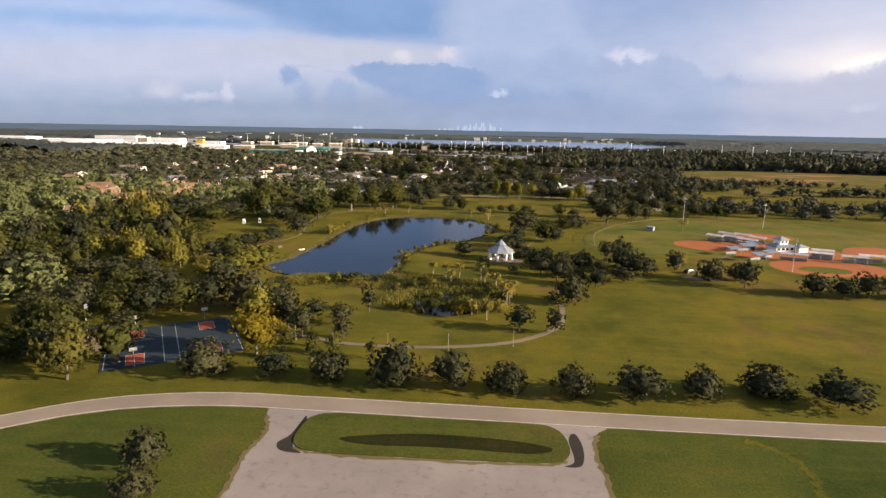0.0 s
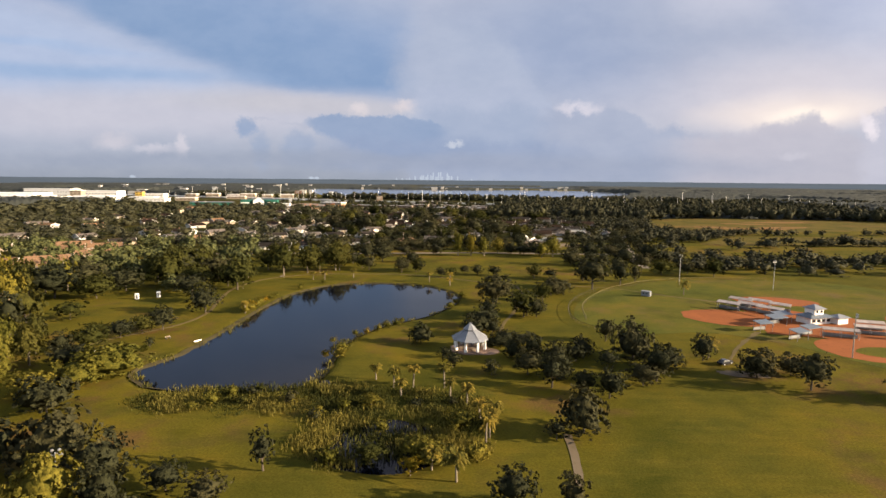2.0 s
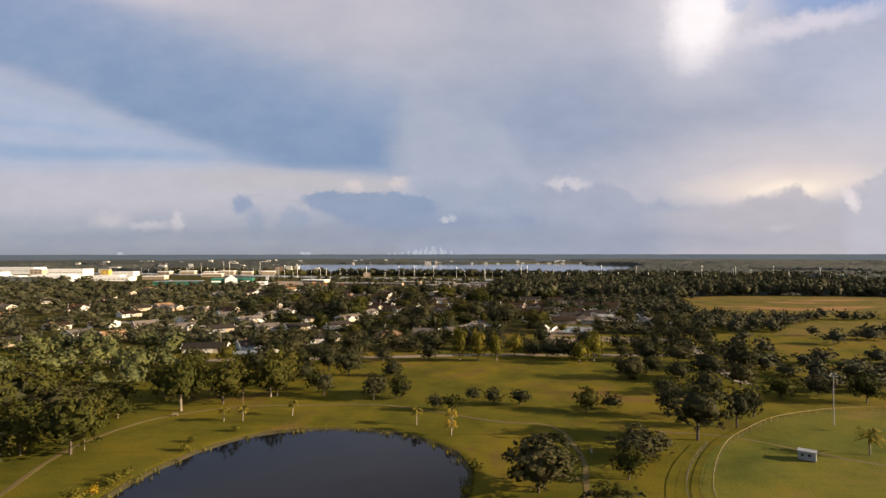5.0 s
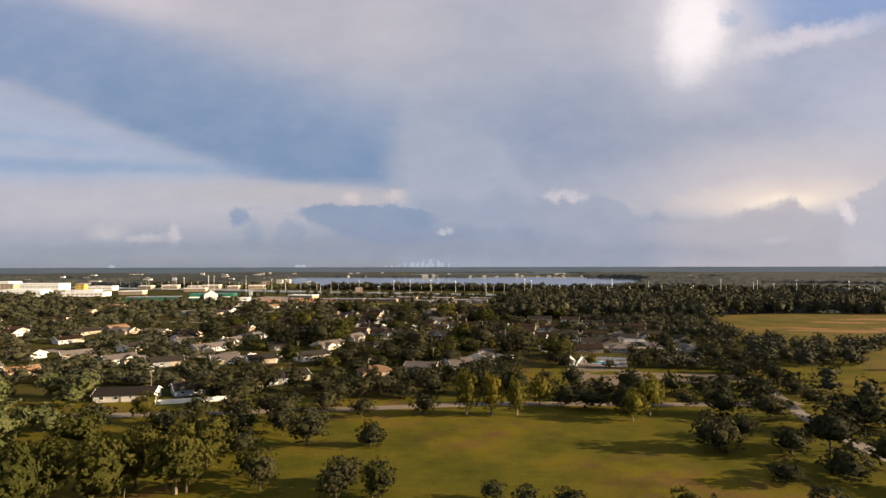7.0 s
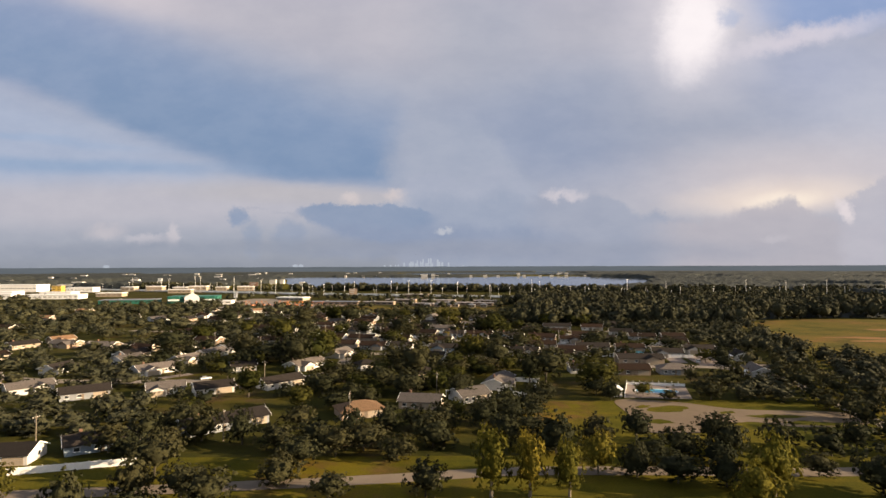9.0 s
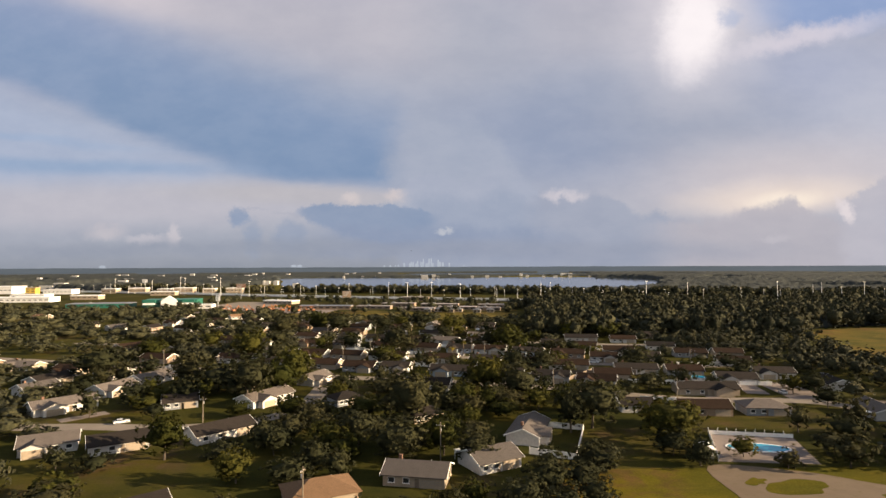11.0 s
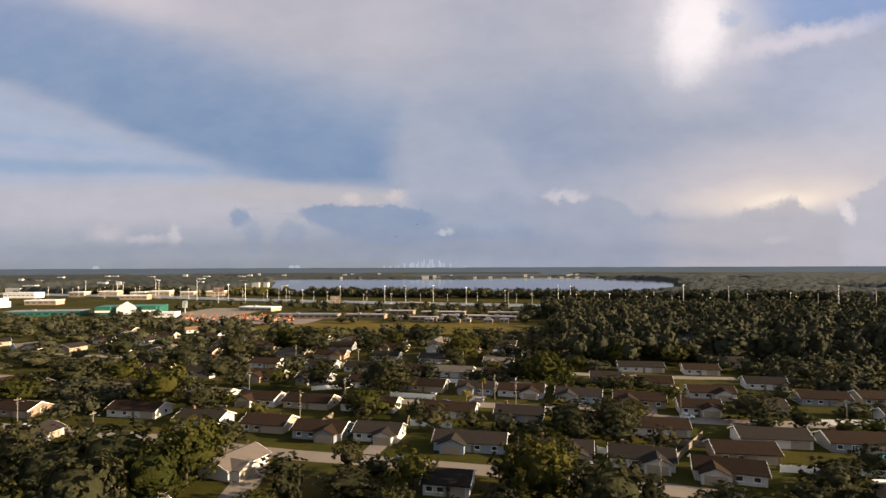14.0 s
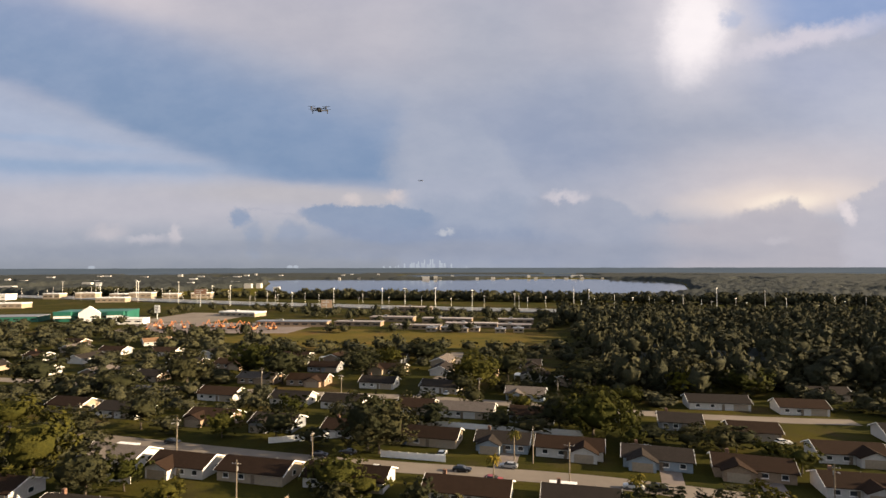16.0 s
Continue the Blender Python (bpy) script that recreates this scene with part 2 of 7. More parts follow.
def plain(name, colour, rough=0.6, metal=0.0, vary=0.25, scale=1.5, grain=14.0, relief=0.15, by_object=0.0):
    """A surface of one stuff, uneven at two scales."""
    def build(net, bsdf, out):
        p = local(net)
        big = net.noise(p, scale, 5.0, 0.6)
        small = net.noise(p, grain, 4.0, 0.6)
        c = net.mix(net.step(big, 0.3, 0.75), shade(colour, 1 - vary), shade(colour, 1 + vary * 0.5))
        c = net.mix(net.m("MULTIPLY", net.step(small, 0.4, 0.8), 0.35), c, shade(colour, 1 - 1.4 * vary))
        if by_object:
            r = net.put("ShaderNodeObjectInfo").outputs["Random"]
            c = net.mix(1.0, c, net.ramp(r, [(0, shade((1, 1, 1), 1 - by_object)), (1, (1, 1, 1, 1))]), "MULTIPLY")
        net.join(c, bsdf.inputs["Base Color"])
        net.join(net.m("MULTIPLY_ADD", small, 0.2, rough - 0.1), bsdf.inputs["Roughness"])
        bsdf.inputs["Metallic"].default_value = metal
        if relief:
            bump(net, bsdf, small, relief, 0.05)
    return material(name, build)


def grass_material(name, colours, dry, worn):
    """Mown grass: tufts, mowing streaks, dry and worn patches."""
    def build(net, bsdf, out):
        p = where(net)
        broad = net.noise(p, 0.016, 6.0, 0.6)
        mid = net.noise(p, 0.11, 5.0, 0.65)
        tuft = net.noise(p, 2.2, 5.0, 0.7)
        streak = net.noise(net.v("MULTIPLY", p, (0.04, 0.5, 0.1)), 1.0, 3.0, 0.6)
        c = net.mix(net.step(broad, 0.35, 0.66), colours[0], colours[1])
        c = net.mix(net.m("MULTIPLY", net.step(mid, 0.42, 0.75), 0.7), c, colours[2])
        c = net.mix(net.m("MULTIPLY", net.step(streak, 0.45, 0.7), 0.3), c, dry)
        patch = net.m("MULTIPLY", net.step(broad, 0.49, 0.63), net.step(mid, 0.42, 0.64))
        c = net.mix(net.m("MULTIPLY", patch, 0.8), c, worn)
        blotch = net.noise(p, 0.045, 5.0, 0.65)
        c = net.mix(1.0, c, net.ramp(blotch, [(0.32, (0.62, 0.70, 0.7, 1)), (0.5, (1.0, 1.0, 1.0, 1)), (0.68, (1.25, 1.12, 1.0, 1))]), "MULTIPLY")
        c = net.mix(1.0, c, net.ramp(tuft, [(0.25, (0.55, 0.55, 0.55, 1)), (0.75, (1.2, 1.2, 1.2, 1))]), "MULTIPLY")
        net.join(c, bsdf.inputs["Base Color"])
        bsdf.inputs["Roughness"].default_value = 0.95
        bsdf.inputs["Specular IOR Level"].default_value = 0.02
        bump(net, bsdf, tuft, 0.5, 0.12)
    return material(name, build)


def leaf_material(name, dark, light, through=0.2):
    def build(net, bsdf, out):
        isl = net.put("ShaderNodeNewGeometry").outputs["Random Per Island"]
        obj = net.put("ShaderNodeObjectInfo").outputs["Random"]
        tuft = net.noise(where(net), 1.5, 4.0, 0.7)
        c = net.mix(net.m("MULTIPLY_ADD", net.m("POWER", isl, 1.6), 0.5, net.m("MULTIPLY", net.step(tuft, 0.3, 0.75), 0.5)), dark, light)
        c = net.mix(1.0, c, net.ramp(obj, [(0, (0.62, 0.66, 0.62, 1)), (0.5, (0.95, 0.95, 0.9, 1)), (1, (1.28, 1.15, 1.0, 1))]), "MULTIPLY")
        wide = net.noise(where(net), 0.05, 3.0)
        c = net.mix(1.0, c, net.ramp(wide, [(0.3, (0.7, 0.75, 0.75, 1)), (0.7, (1.2, 1.15, 1.0, 1))]), "MULTIPLY")
        net.join(c, bsdf.inputs["Base Color"])
        bsdf.inputs["Roughness"].default_value = 0.85
        bsdf.inputs["Specular IOR Level"].default_value = 0.04
        bump(net, bsdf, tuft, 0.8, 0.5)
        tr = net.put("ShaderNodeBsdfTranslucent", {"Color": c})
        mx = net.put("ShaderNodeMixShader", {0: through, 1: bsdf.outputs[0], 2: tr.outputs[0]})
        net.l.new(mx.outputs[0], out.inputs[0])
    return material(name, build)


def roof_material(name, colour):
    def build(net, bsdf, out):
        p = local(net)
        big = net.noise(p, 0.5, 5.0, 0.6)
        courses = net.put("ShaderNodeTexBrick", {"Vector": p, "Scale": 3.0, "Color1": shade(colour, 0.8), "Color2": shade(colour, 1.15),
                                                 "Mortar": shade(colour, 0.55), "Mortar Size": 0.02}).outputs[0]
        c = net.mix(net.m("MULTIPLY", net.step(big, 0.45, 0.8), 0.5), courses, shade(colour, 0.6))
        r = net.put("ShaderNodeObjectInfo").outputs["Random"]
        c = net.mix(1.0, c, net.ramp(r, [(0, (0.7, 0.7, 0.7, 1)), (1, (1.2, 1.15, 1.1, 1))]), "MULTIPLY")
        net.join(c, bsdf.inputs["Base Color"])
        bsdf.inputs["Roughness"].default_value = 0.9
        bsdf.inputs["Specular IOR Level"].default_value = 0.05
        bump(net, bsdf, net.noise(p, 9.0, 3.0), 0.4, 0.04)
    return material(name, build)


def paving_material(name, colour, stain, cracks=0.35):
    def build(net, bsdf, out):
        p = where(net)
        big = net.noise(p, 0.06, 6.0, 0.6)
        mid = net.noise(p, 0.6, 6.0, 0.7)
        fine_grain = net.noise(p, 6.0, 4.0, 0.7)
        c = net.mix(net.step(big, 0.35, 0.7), shade(colour, 0.88), shade(colour, 1.1))
        c = net.mix(net.m("MULTIPLY", net.step(mid, 0.5, 0.75), cracks), c, stain)
        c = net.mix(net.m("MULTIPLY", net.step(fine_grain, 0.45, 0.8), 0.3), c, shade(colour, 0.65))
        net.join(c, bsdf.inputs["Base Color"])
        bsdf.inputs["Roughness"].default_value = 0.9
        bsdf.inputs["Specular IOR Level"].default_value = 0.12
        bump(net, bsdf, fine_grain, 0.3, 0.02)
    return material(name, build)


def water_material(name, colour, ripple, size):
    def build(net, bsdf, out):
        p = where(net)
        murk = net.noise(p, 0.05, 4.0, 0.6)
        net.join(net.mix(murk, shade(colour, 0.7), shade(colour, 1.3)), bsdf.inputs["Base Color"])
        bsdf.inputs["Roughness"].default_value = 0.06
        bsdf.inputs["IOR"].default_value = 1.33
        bsdf.inputs["Specular IOR Level"].default_value = 0.2
        w = net.noise(net.v("MULTIPLY", p, (1.0, 0.6, 1.0)), size, 4.0, 0.6)
        bump(net, bsdf, w, ripple, 0.05)
    return material(name, build)


GRASS = grass_material("mown_grass", [(0.0677, 0.0636, 0.0094, 1), (0.1025, 0.0849, 0.0094, 1), (0.0486, 0.0536, 0.0094, 1)], (0.1152, 0.0888, 0.0140, 1), (0.1111, 0.0636, 0.0252, 1))
OUTFIELD = grass_material("outfield_grass", [(0.0708, 0.0792, 0.0152, 1), (0.1003, 0.0891, 0.0152, 1), (0.0590, 0.0683, 0.0152, 1)], (0.1086, 0.0911, 0.0275, 1), (0.1263, 0.0861, 0.0377, 1))
FIELD = grass_material("dry_field_grass", [(0.0886, 0.0757, 0.0187, 1), (0.1102, 0.0849, 0.0234, 1), (0.0680, 0.0657, 0.0160, 1)], (0.1307, 0.0909, 0.0318, 1), (0.1361, 0.0717, 0.0345, 1))
ASPHALT = paving_material("worn_park_road", (0.165, 0.132, 0.103), (0.11, 0.095, 0.078, 1), 0.25)
STREET = paving_material("street_asphalt", (0.185, 0.158, 0.132), (0.12, 0.105, 0.09, 1), 0.3)
LOT = paving_material("pale_concrete_lot", (0.178, 0.148, 0.134), (0.095, 0.080, 0.068, 1), 0.65)
DARK_STAIN = paving_material("wet_dark_gutter", (0.022, 0.018, 0.015), (0.035, 0.029, 0.023, 1), 0.4)
FOOTPATH = paving_material("footpath_concrete", (0.125, 0.098, 0.066), (0.085, 0.072, 0.036, 1), 0.55)
WORN_PATH = paving_material("worn_earth_path", (0.092, 0.070, 0.028), (0.062, 0.056, 0.014, 1), 0.7)
FADED = plain("faded_canopy", (0.42, 0.36, 0.33), 0.6, vary=0.3, scale=0.5, by_object=0.35)
BARE_EARTH = paving_material("bare_orange_earth", (0.17, 0.085, 0.026), (0.085, 0.066, 0.014, 1), 0.95)
# browner garden grass and soil, with the trees' shade put into the colour
GARDEN = grass_material("shade_toned_garden_grass", [(0.0350, 0.0356, 0.0085, 1), (0.0540, 0.0485, 0.0102, 1), (0.0250, 0.0287, 0.0085, 1)], (0.0680, 0.0544, 0.0170, 1), (0.0730, 0.0485, 0.0289, 1))
VERGE = grass_material("greener_verge_grass", [(0.0420, 0.0505, 0.0102, 1), (0.0600, 0.0624, 0.0119, 1), (0.0340, 0.0445, 0.0102, 1)], (0.0780, 0.0683, 0.0145, 1), (0.0780, 0.0554, 0.0204, 1))
SAND = paving_material("bare_sandy_ground", (0.135, 0.102, 0.072), (0.09, 0.075, 0.035, 1), 0.75)
CLAY = paving_material("red_clay", (0.21, 0.066, 0.018), (0.10, 0.034, 0.012, 1), 0.75)
COURT = paving_material("blue_court_paint", (0.016, 0.024, 0.032), (0.011, 0.017, 0.023, 1), 0.5)
COURT_RED = paving_material("red_court_paint", (0.20, 0.050, 0.034), (0.12, 0.036, 0.026, 1), 0.5)
BANK = paving_material("muddy_bank", (0.045, 0.038, 0.018), (0.025, 0.023, 0.010, 1), 0.7)
WATER = water_material("pond_water", (0.003, 0.004, 0.008), 0.10, 0.9)
FAR_WATER = water_material("lake_water", (0.012, 0.016, 0.022), 0.4, 0.12)
POOL_WATER = water_material("pool_water", (0.03, 0.26, 0.40), 0.2, 1.5)
BARK = plain("bark", (0.085, 0.066, 0.048), 0.9, vary=0.4, scale=2.0, relief=0.5, by_object=0.4)
PALE_BARK = plain("pale_bark", (0.19, 0.155, 0.115), 0.9, vary=0.4, scale=2.0, relief=0.5)
OAK = leaf_material("oak_leaves", (0.0243, 0.0268, 0.0178, 1), (0.0550, 0.0545, 0.0276, 1), 0.2)
GREEN = leaf_material("fresh_green_leaves", (0.0314, 0.0350, 0.0109, 1), (0.0691, 0.0667, 0.0170, 1), 0.25)
MAPLE = leaf_material("yellowing_leaves", (0.0553, 0.0578, 0.0120, 1), (0.1910, 0.1623, 0.0307, 1), 0.25)
GOLD = leaf_material("golden_leaves", (0.10, 0.075, 0.008, 1), (0.27, 0.19, 0.018, 1), 0.25)
def wood_material(name, dark, light):
    """Crowns seen as soft heaps of foliage."""
    def build(net, bsdf, out):
        p = where(net)
        isl = net.put("ShaderNodeNewGeometry").outputs["Random Per Island"]
        tuft = net.noise(p, 1.1, 5.0, 0.7)
        wide = net.noise(p, 0.045, 3.0)
        c = net.mix(net.step(tuft, 0.3, 0.75), dark, light)
        c = net.mix(1.0, c, net.ramp(isl, [(0, (0.75, 0.78, 0.8, 1)), (1, (1.2, 1.15, 1.05, 1))]), "MULTIPLY")
        c = net.mix(1.0, c, net.ramp(wide, [(0.3, (0.75, 0.78, 0.8, 1)), (0.7, (1.2, 1.15, 1.0, 1))]), "MULTIPLY")
        net.join(c, bsdf.inputs["Base Color"])
        bsdf.inputs["Roughness"].default_value = 0.9
        bsdf.inputs["Specular IOR Level"].default_value = 0.1
        bump(net, bsdf, tuft, 1.0, 0.9)
    return material(name, build)


WOODS = wood_material("woodland_leaves", (0.0278, 0.0312, 0.0204, 1), (0.0613, 0.0587, 0.0334, 1))
PALM_LEAF = leaf_material("palm_fronds", (0.0575, 0.0551, 0.0125, 1), (0.2013, 0.1530, 0.0312, 1), 0.15)
SEDGE = leaf_material("marsh_sedge", (0.0405, 0.0462, 0.0140, 1), (0.1013, 0.0952, 0.0266, 1), 0.2)
WOODS_WEST = wood_material("lighter_woodland_leaves", (0.0394, 0.0492, 0.0222, 1), (0.1126, 0.1164, 0.0444, 1))
REED = leaf_material("marsh_reeds", (0.0675, 0.0700, 0.0182, 1), (0.1553, 0.1400, 0.0406, 1), 0.3)
WHITE = plain("white_paint", (0.80, 0.78, 0.75), 0.5, vary=0.10, scale=0.6)
CREAM = plain("cream_stucco", (0.30, 0.24, 0.175), 0.8, vary=0.15)
HOUSE_WHITE = plain("warm_white_siding", (0.47, 0.45, 0.425), 0.7, vary=0.14)
GREY_WALL = plain("grey_siding", (0.19, 0.20, 0.215), 0.7, vary=0.15)
TAN_WALL = plain("tan_stucco", (0.24, 0.17, 0.115), 0.8, vary=0.18)
BLUE_WALL = plain("pale_blue_siding", (0.22, 0.265, 0.31), 0.7, vary=0.12)
BRICK_WALL = plain("brown_brick", (0.16, 0.085, 0.055), 0.85, vary=0.3, grain=6.0)
ROOF_BROWN = roof_material("brown_shingles", (0.028, 0.018, 0.013))
ROOF_GREY = roof_material("grey_shingles", (0.029, 0.025, 0.023))
ROOF_PALE = roof_material("pale_grey_shingles", (0.125, 0.110, 0.102))
ROOF_TAN = roof_material("tan_shingles", (0.21, 0.13, 0.078))
METAL_ROOF = plain("pale_standing_seam_metal", (0.18, 0.19, 0.215), 0.5, 0.1, vary=0.1, scale=0.5, relief=0.05)
BLUE_ROOF = plain("blue_grey_metal_roof", (0.10, 0.125, 0.16), 0.5, 0.1, vary=0.15)
GREEN_ROOF = plain("green_metal_roof", (0.02, 0.125, 0.09), 0.5, 0.1, vary=0.15)
STEEL = plain("galvanised_steel", (0.35, 0.35, 0.35), 0.5, 0.6, vary=0.2)
YELLOW_RAIL = plain("yellow_plastic_rail", (0.17, 0.14, 0.05), 0.6, vary=0.2)
WOOD = plain("weathered_wood", (0.17, 0.13, 0.095), 0.85, vary=0.35, relief=0.3)
DARK_PLASTIC = plain("dark_grey_plastic", (0.018, 0.019, 0.024), 0.45, vary=0.2, relief=0)
RUBBER = plain("black_rubber", (0.015, 0.015, 0.015), 0.8, vary=0.2)
ORANGE = plain("orange_machine_paint", (0.42, 0.15, 0.045), 0.5, vary=0.25)
FABRIC = plain("yellow_sign_face", (0.55, 0.36, 0.06), 0.6, vary=0.12)


def glass_build(net, bsdf, out):
    net.join(net.mix(net.noise(where(net), 0.4), (0.012, 0.015, 0.018, 1), (0.035, 0.04, 0.045, 1)), bsdf.inputs["Base Color"])
    bsdf.inputs["Roughness"].default_value = 0.08


GLASS = material("dark_window_glass", glass_build)

# ---- building helpers ----


def mesh_from(name, verts, faces, mat):
    """A mesh from numpy arrays: verts (n, 3), faces (m, 3 or 4)."""
    verts, faces = np.asarray(verts, np.float32), np.asarray(faces, np.int32)
    me = bpy.data.meshes.new(name)
    k = faces.shape[1]
    me.vertices.add(len(verts))
    me.vertices.foreach_set("co", verts.ravel())
    me.loops.add(faces.size)
    me.loops.foreach_set("vertex_index", faces.ravel())
    me.polygons.add(len(faces))
    me.polygons.foreach_set("loop_start", np.arange(0, faces.size, k, dtype=np.int32))
    me.materials.append(mat)
    me.update(calc_edges=True)
    me.validate()
    return me


def bm_mesh(name, bm, mat):
    me = bpy.data.meshes.new(name)
    bmesh.ops.recalc_face_normals(bm, faces=bm.faces)
    bm.to_mesh(me)
    bm.free()
    me.materials.append(mat)
    return me


def part(name, bm, mat, parent, label="", m=None):
    """One mesh object under a thing or a part. bm: a bmesh, or a mesh shared by alike parts."""
    me = bm if isinstance(bm, bpy.types.Mesh) else bm_mesh(name, bm, mat)
    ob = new(name, me)
    ob.parent = parent
    if m is not None:
        ob.matrix_basis = m
    if label:
        ob["label"] = label
    return ob


def thing(name, m, label, category, group="", kind=""):
    ob = new(name)
    ob.empty_display_size = 0.3
    ob.matrix_basis = m
    return tagged(ob, label, category, group, kind)


def solid(name, bm, mat, label, category, m=None, group="", kind=""):
    ob = new(name, bm if isinstance(bm, bpy.types.Mesh) else bm_mesh(name, bm, mat))
    if m is not None:
        ob.matrix_basis = m
    return tagged(ob, label, category, group, kind)


def box(bm, x0, y0, z0, x1, y1, z1, bevel=0.0):
    """Add a box, with bevelled edges if wanted."""
    made = bmesh.ops.create_cube(bm, size=1.0, matrix=Matrix.LocRotScale(((x0 + x1) / 2, (y0 + y1) / 2, (z0 + z1) / 2), None, (x1 - x0, y1 - y0, z1 - z0)))
    if bevel:
        es = {e for v in made["verts"] for e in v.link_edges}
        bmesh.ops.bevel(bm, geom=list(es), offset=bevel, segments=1, affect="EDGES")
    return bm


def cyl(bm, p, q, r0, r1, n=8):
    """A tapered rod from p to q."""
    p, q = Vector(p), Vector(q)
    d = q - p
    m = Matrix.Translation((p + q) / 2) @ d.to_track_quat("Z", "Y").to_matrix().to_4x4()
    bmesh.ops.create_cone(bm, cap_ends=True, segments=n, radius1=r0, radius2=r1, depth=d.length, matrix=m)
    return bm


def poly(bm, pts, z0, z1):
    """A prism over the outline pts, from z0 to z1."""
    lo = [bm.verts.new((x, y, z0)) for x, y in pts]
    hi = [bm.verts.new((x, y, z1)) for x, y in pts]
    n = len(pts)
    bm.faces.new(hi)
    bm.faces.new(lo[::-1])
    for i in range(n):
        bm.faces.new((lo[i], lo[(i + 1) % n], hi[(i + 1) % n], hi[i]))
    return bm


def smooth_line(pts, steps=10, closed=False):
    """A smooth curve through a few plan points."""
    pts = [Vector((*p, 0)).to_2d() for p in pts]
    n = len(pts)
    out = []
    for i in range(n if closed else n - 1):
        if closed:
            a, b, c, d = pts[i - 1], pts[i], pts[(i + 1) % n], pts[(i + 2) % n]
        else:
            a, b, c, d = pts[max(i - 1, 0)], pts[i], pts[i + 1], pts[min(i + 2, n - 1)]
        for k in range(steps):
            t = k / steps
            out.append(0.5 * (2 * b + (c - a) * t + (2 * a - 5 * b + 4 * c - d) * t * t + (3 * b - a - 3 * c + d) * t ** 3))
    if not closed:
        out.append(pts[-1])
    return [(p.x, p.y) for p in out]


def ribbon(bm, line, width, z0, z1, rough=0.0, rng=None):
    """A band with thickness along a line; rough: how ragged its edges are."""
    rows = []
    for i, (x, y) in enumerate(line):
        a, b = line[max(i - 1, 0)], line[min(i + 1, len(line) - 1)]
        d = Vector((b[0] - a[0], b[1] - a[1])).normalized()
        wl, wr = width / 2, width / 2
        if rough:
            wl += rng.uniform(-rough, rough)
            wr += rng.uniform(-rough, rough)
        l, r = (x - d.y * wl, y + d.x * wl), (x + d.y * wr, y - d.x * wr)
        rows.append([bm.verts.new((*l, z0)), bm.verts.new((*l, z1)), bm.verts.new((*r, z1)), bm.verts.new((*r, z0))])
    for a, b in zip(rows, rows[1:]):
        for k in range(3):
            bm.faces.new((a[k], a[k + 1], b[k + 1], b[k]))
    bm.faces.new(rows[0])
    bm.faces.new(rows[-1][::-1])
    return bm


def inside(pts, X, Y):
    """Which of the places X, Y lie inside an outline (numpy arrays)."""
    hit = np.zeros(X.shape, bool)
    for (x0, y0), (x1, y1) in zip(pts, pts[1:] + pts[:1]):
        if y0 == y1:
            continue
        cross = ((Y >= y0) != (Y >= y1)) & (X < x0 + (Y - y0) * (x1 - x0) / (y1 - y0))
        hit ^= cross
    return hit


def gap_to(line, X, Y):
    """Distance of the places X, Y to a line of plan points."""
    best = np.full(X.shape, 1e9)
    for (x0, y0), (x1, y1) in zip(line, line[1:]):
        ux, uy = x1 - x0, y1 - y0
        t = np.clip(((X - x0) * ux + (Y - y0) * uy) / max(ux * ux + uy * uy, 1e-9), 0, 1)
        best = np.minimum(best, np.hypot(X - x0 - t * ux, Y - y0 - t * uy))
    return best


# ---- plan: waters, roads, fields ----
POND = smooth_line([(-80, 194), (-76, 206), (-74, 222), (-73, 244), (-72, 268), (-68, 292), (-58, 310), (-44, 317), (-28, 317), (-13, 311), (-2, 297),
                    (0, 282), (-5, 267), (-12, 254), (-22, 244), (-30, 231), (-34, 214), (-33, 198), (-36, 187), (-48, 182), (-62, 182), (-73, 185)], 6, True)
MARSH_POOL = smooth_line([(-26, 152), (-24, 163), (-15, 170), (-5, 166), (-2, 156), (-6, 149), (-15, 147)], 6, True)
INLET = smooth_line([(-33, 192), (-27, 188), (-22, 180), (-20, 172), (-25, 168), (-31, 178), (-36, 186)], 6, True)
PARK_ROAD = smooth_line([(-130, 40), (-100, 62), (-79, 81.5), (-65, 90), (-48, 94), (-30, 94.6), (0, 95), (40, 95.6), (90, 97.5), (160, 101)], 8)
LAWN_PATH = smooth_line([(-50, 127.5), (-46, 127.6), (-42, 127), (-34, 124), (-20, 123.5), (-8, 125), (5, 129.5), (14, 137), (19, 146), (20.5, 163)], 6)
NORTH_PATH = smooth_line([(12, 226), (15, 245), (20, 262), (24, 280), (27, 298), (24, 320), (8, 325), (-23, 341), (-51, 341), (-67, 340), (-82, 333), (-92, 322), (-97, 300),
                         (-93, 274), (-89, 255), (-91, 238), (-102, 222), (-110, 205)], 6)
NORTH_ROAD = smooth_line([(-190, 408), (-90, 418), (-31, 425), (5, 430.5), (35, 431), (75, 430), (118, 432)], 8)
EAST_ROAD = smooth_line([(104, 372), (106, 394), (108, 411), (116, 441), (123, 469), (128, 502), (136, 532), (150, 560)], 8)
STREET_A = smooth_line([(-240, 560), (-190, 540), (-150, 536), (-120, 536.5), (-95, 535), (-76, 541), (-64, 553), (-61, 570), (-62, 595), (-66, 615)], 8)
STREET_B = smooth_line([(-260, 668), (-160, 640), (-114, 631), (-66, 615.5), (-37, 608.5), (-3, 600.5), (40, 587), (75, 571), (120, 566), (134, 540)], 8)
STREET_C = smooth_line([(-250, 728), (-150, 702), (-116, 693), (-53, 676), (8, 664), (40, 654), (75, 643), (130, 638)], 8)
STREET_D = smooth_line([(-260, 790), (-150, 766), (-60, 751), (-22, 744), (60, 720), (110, 712)], 8)
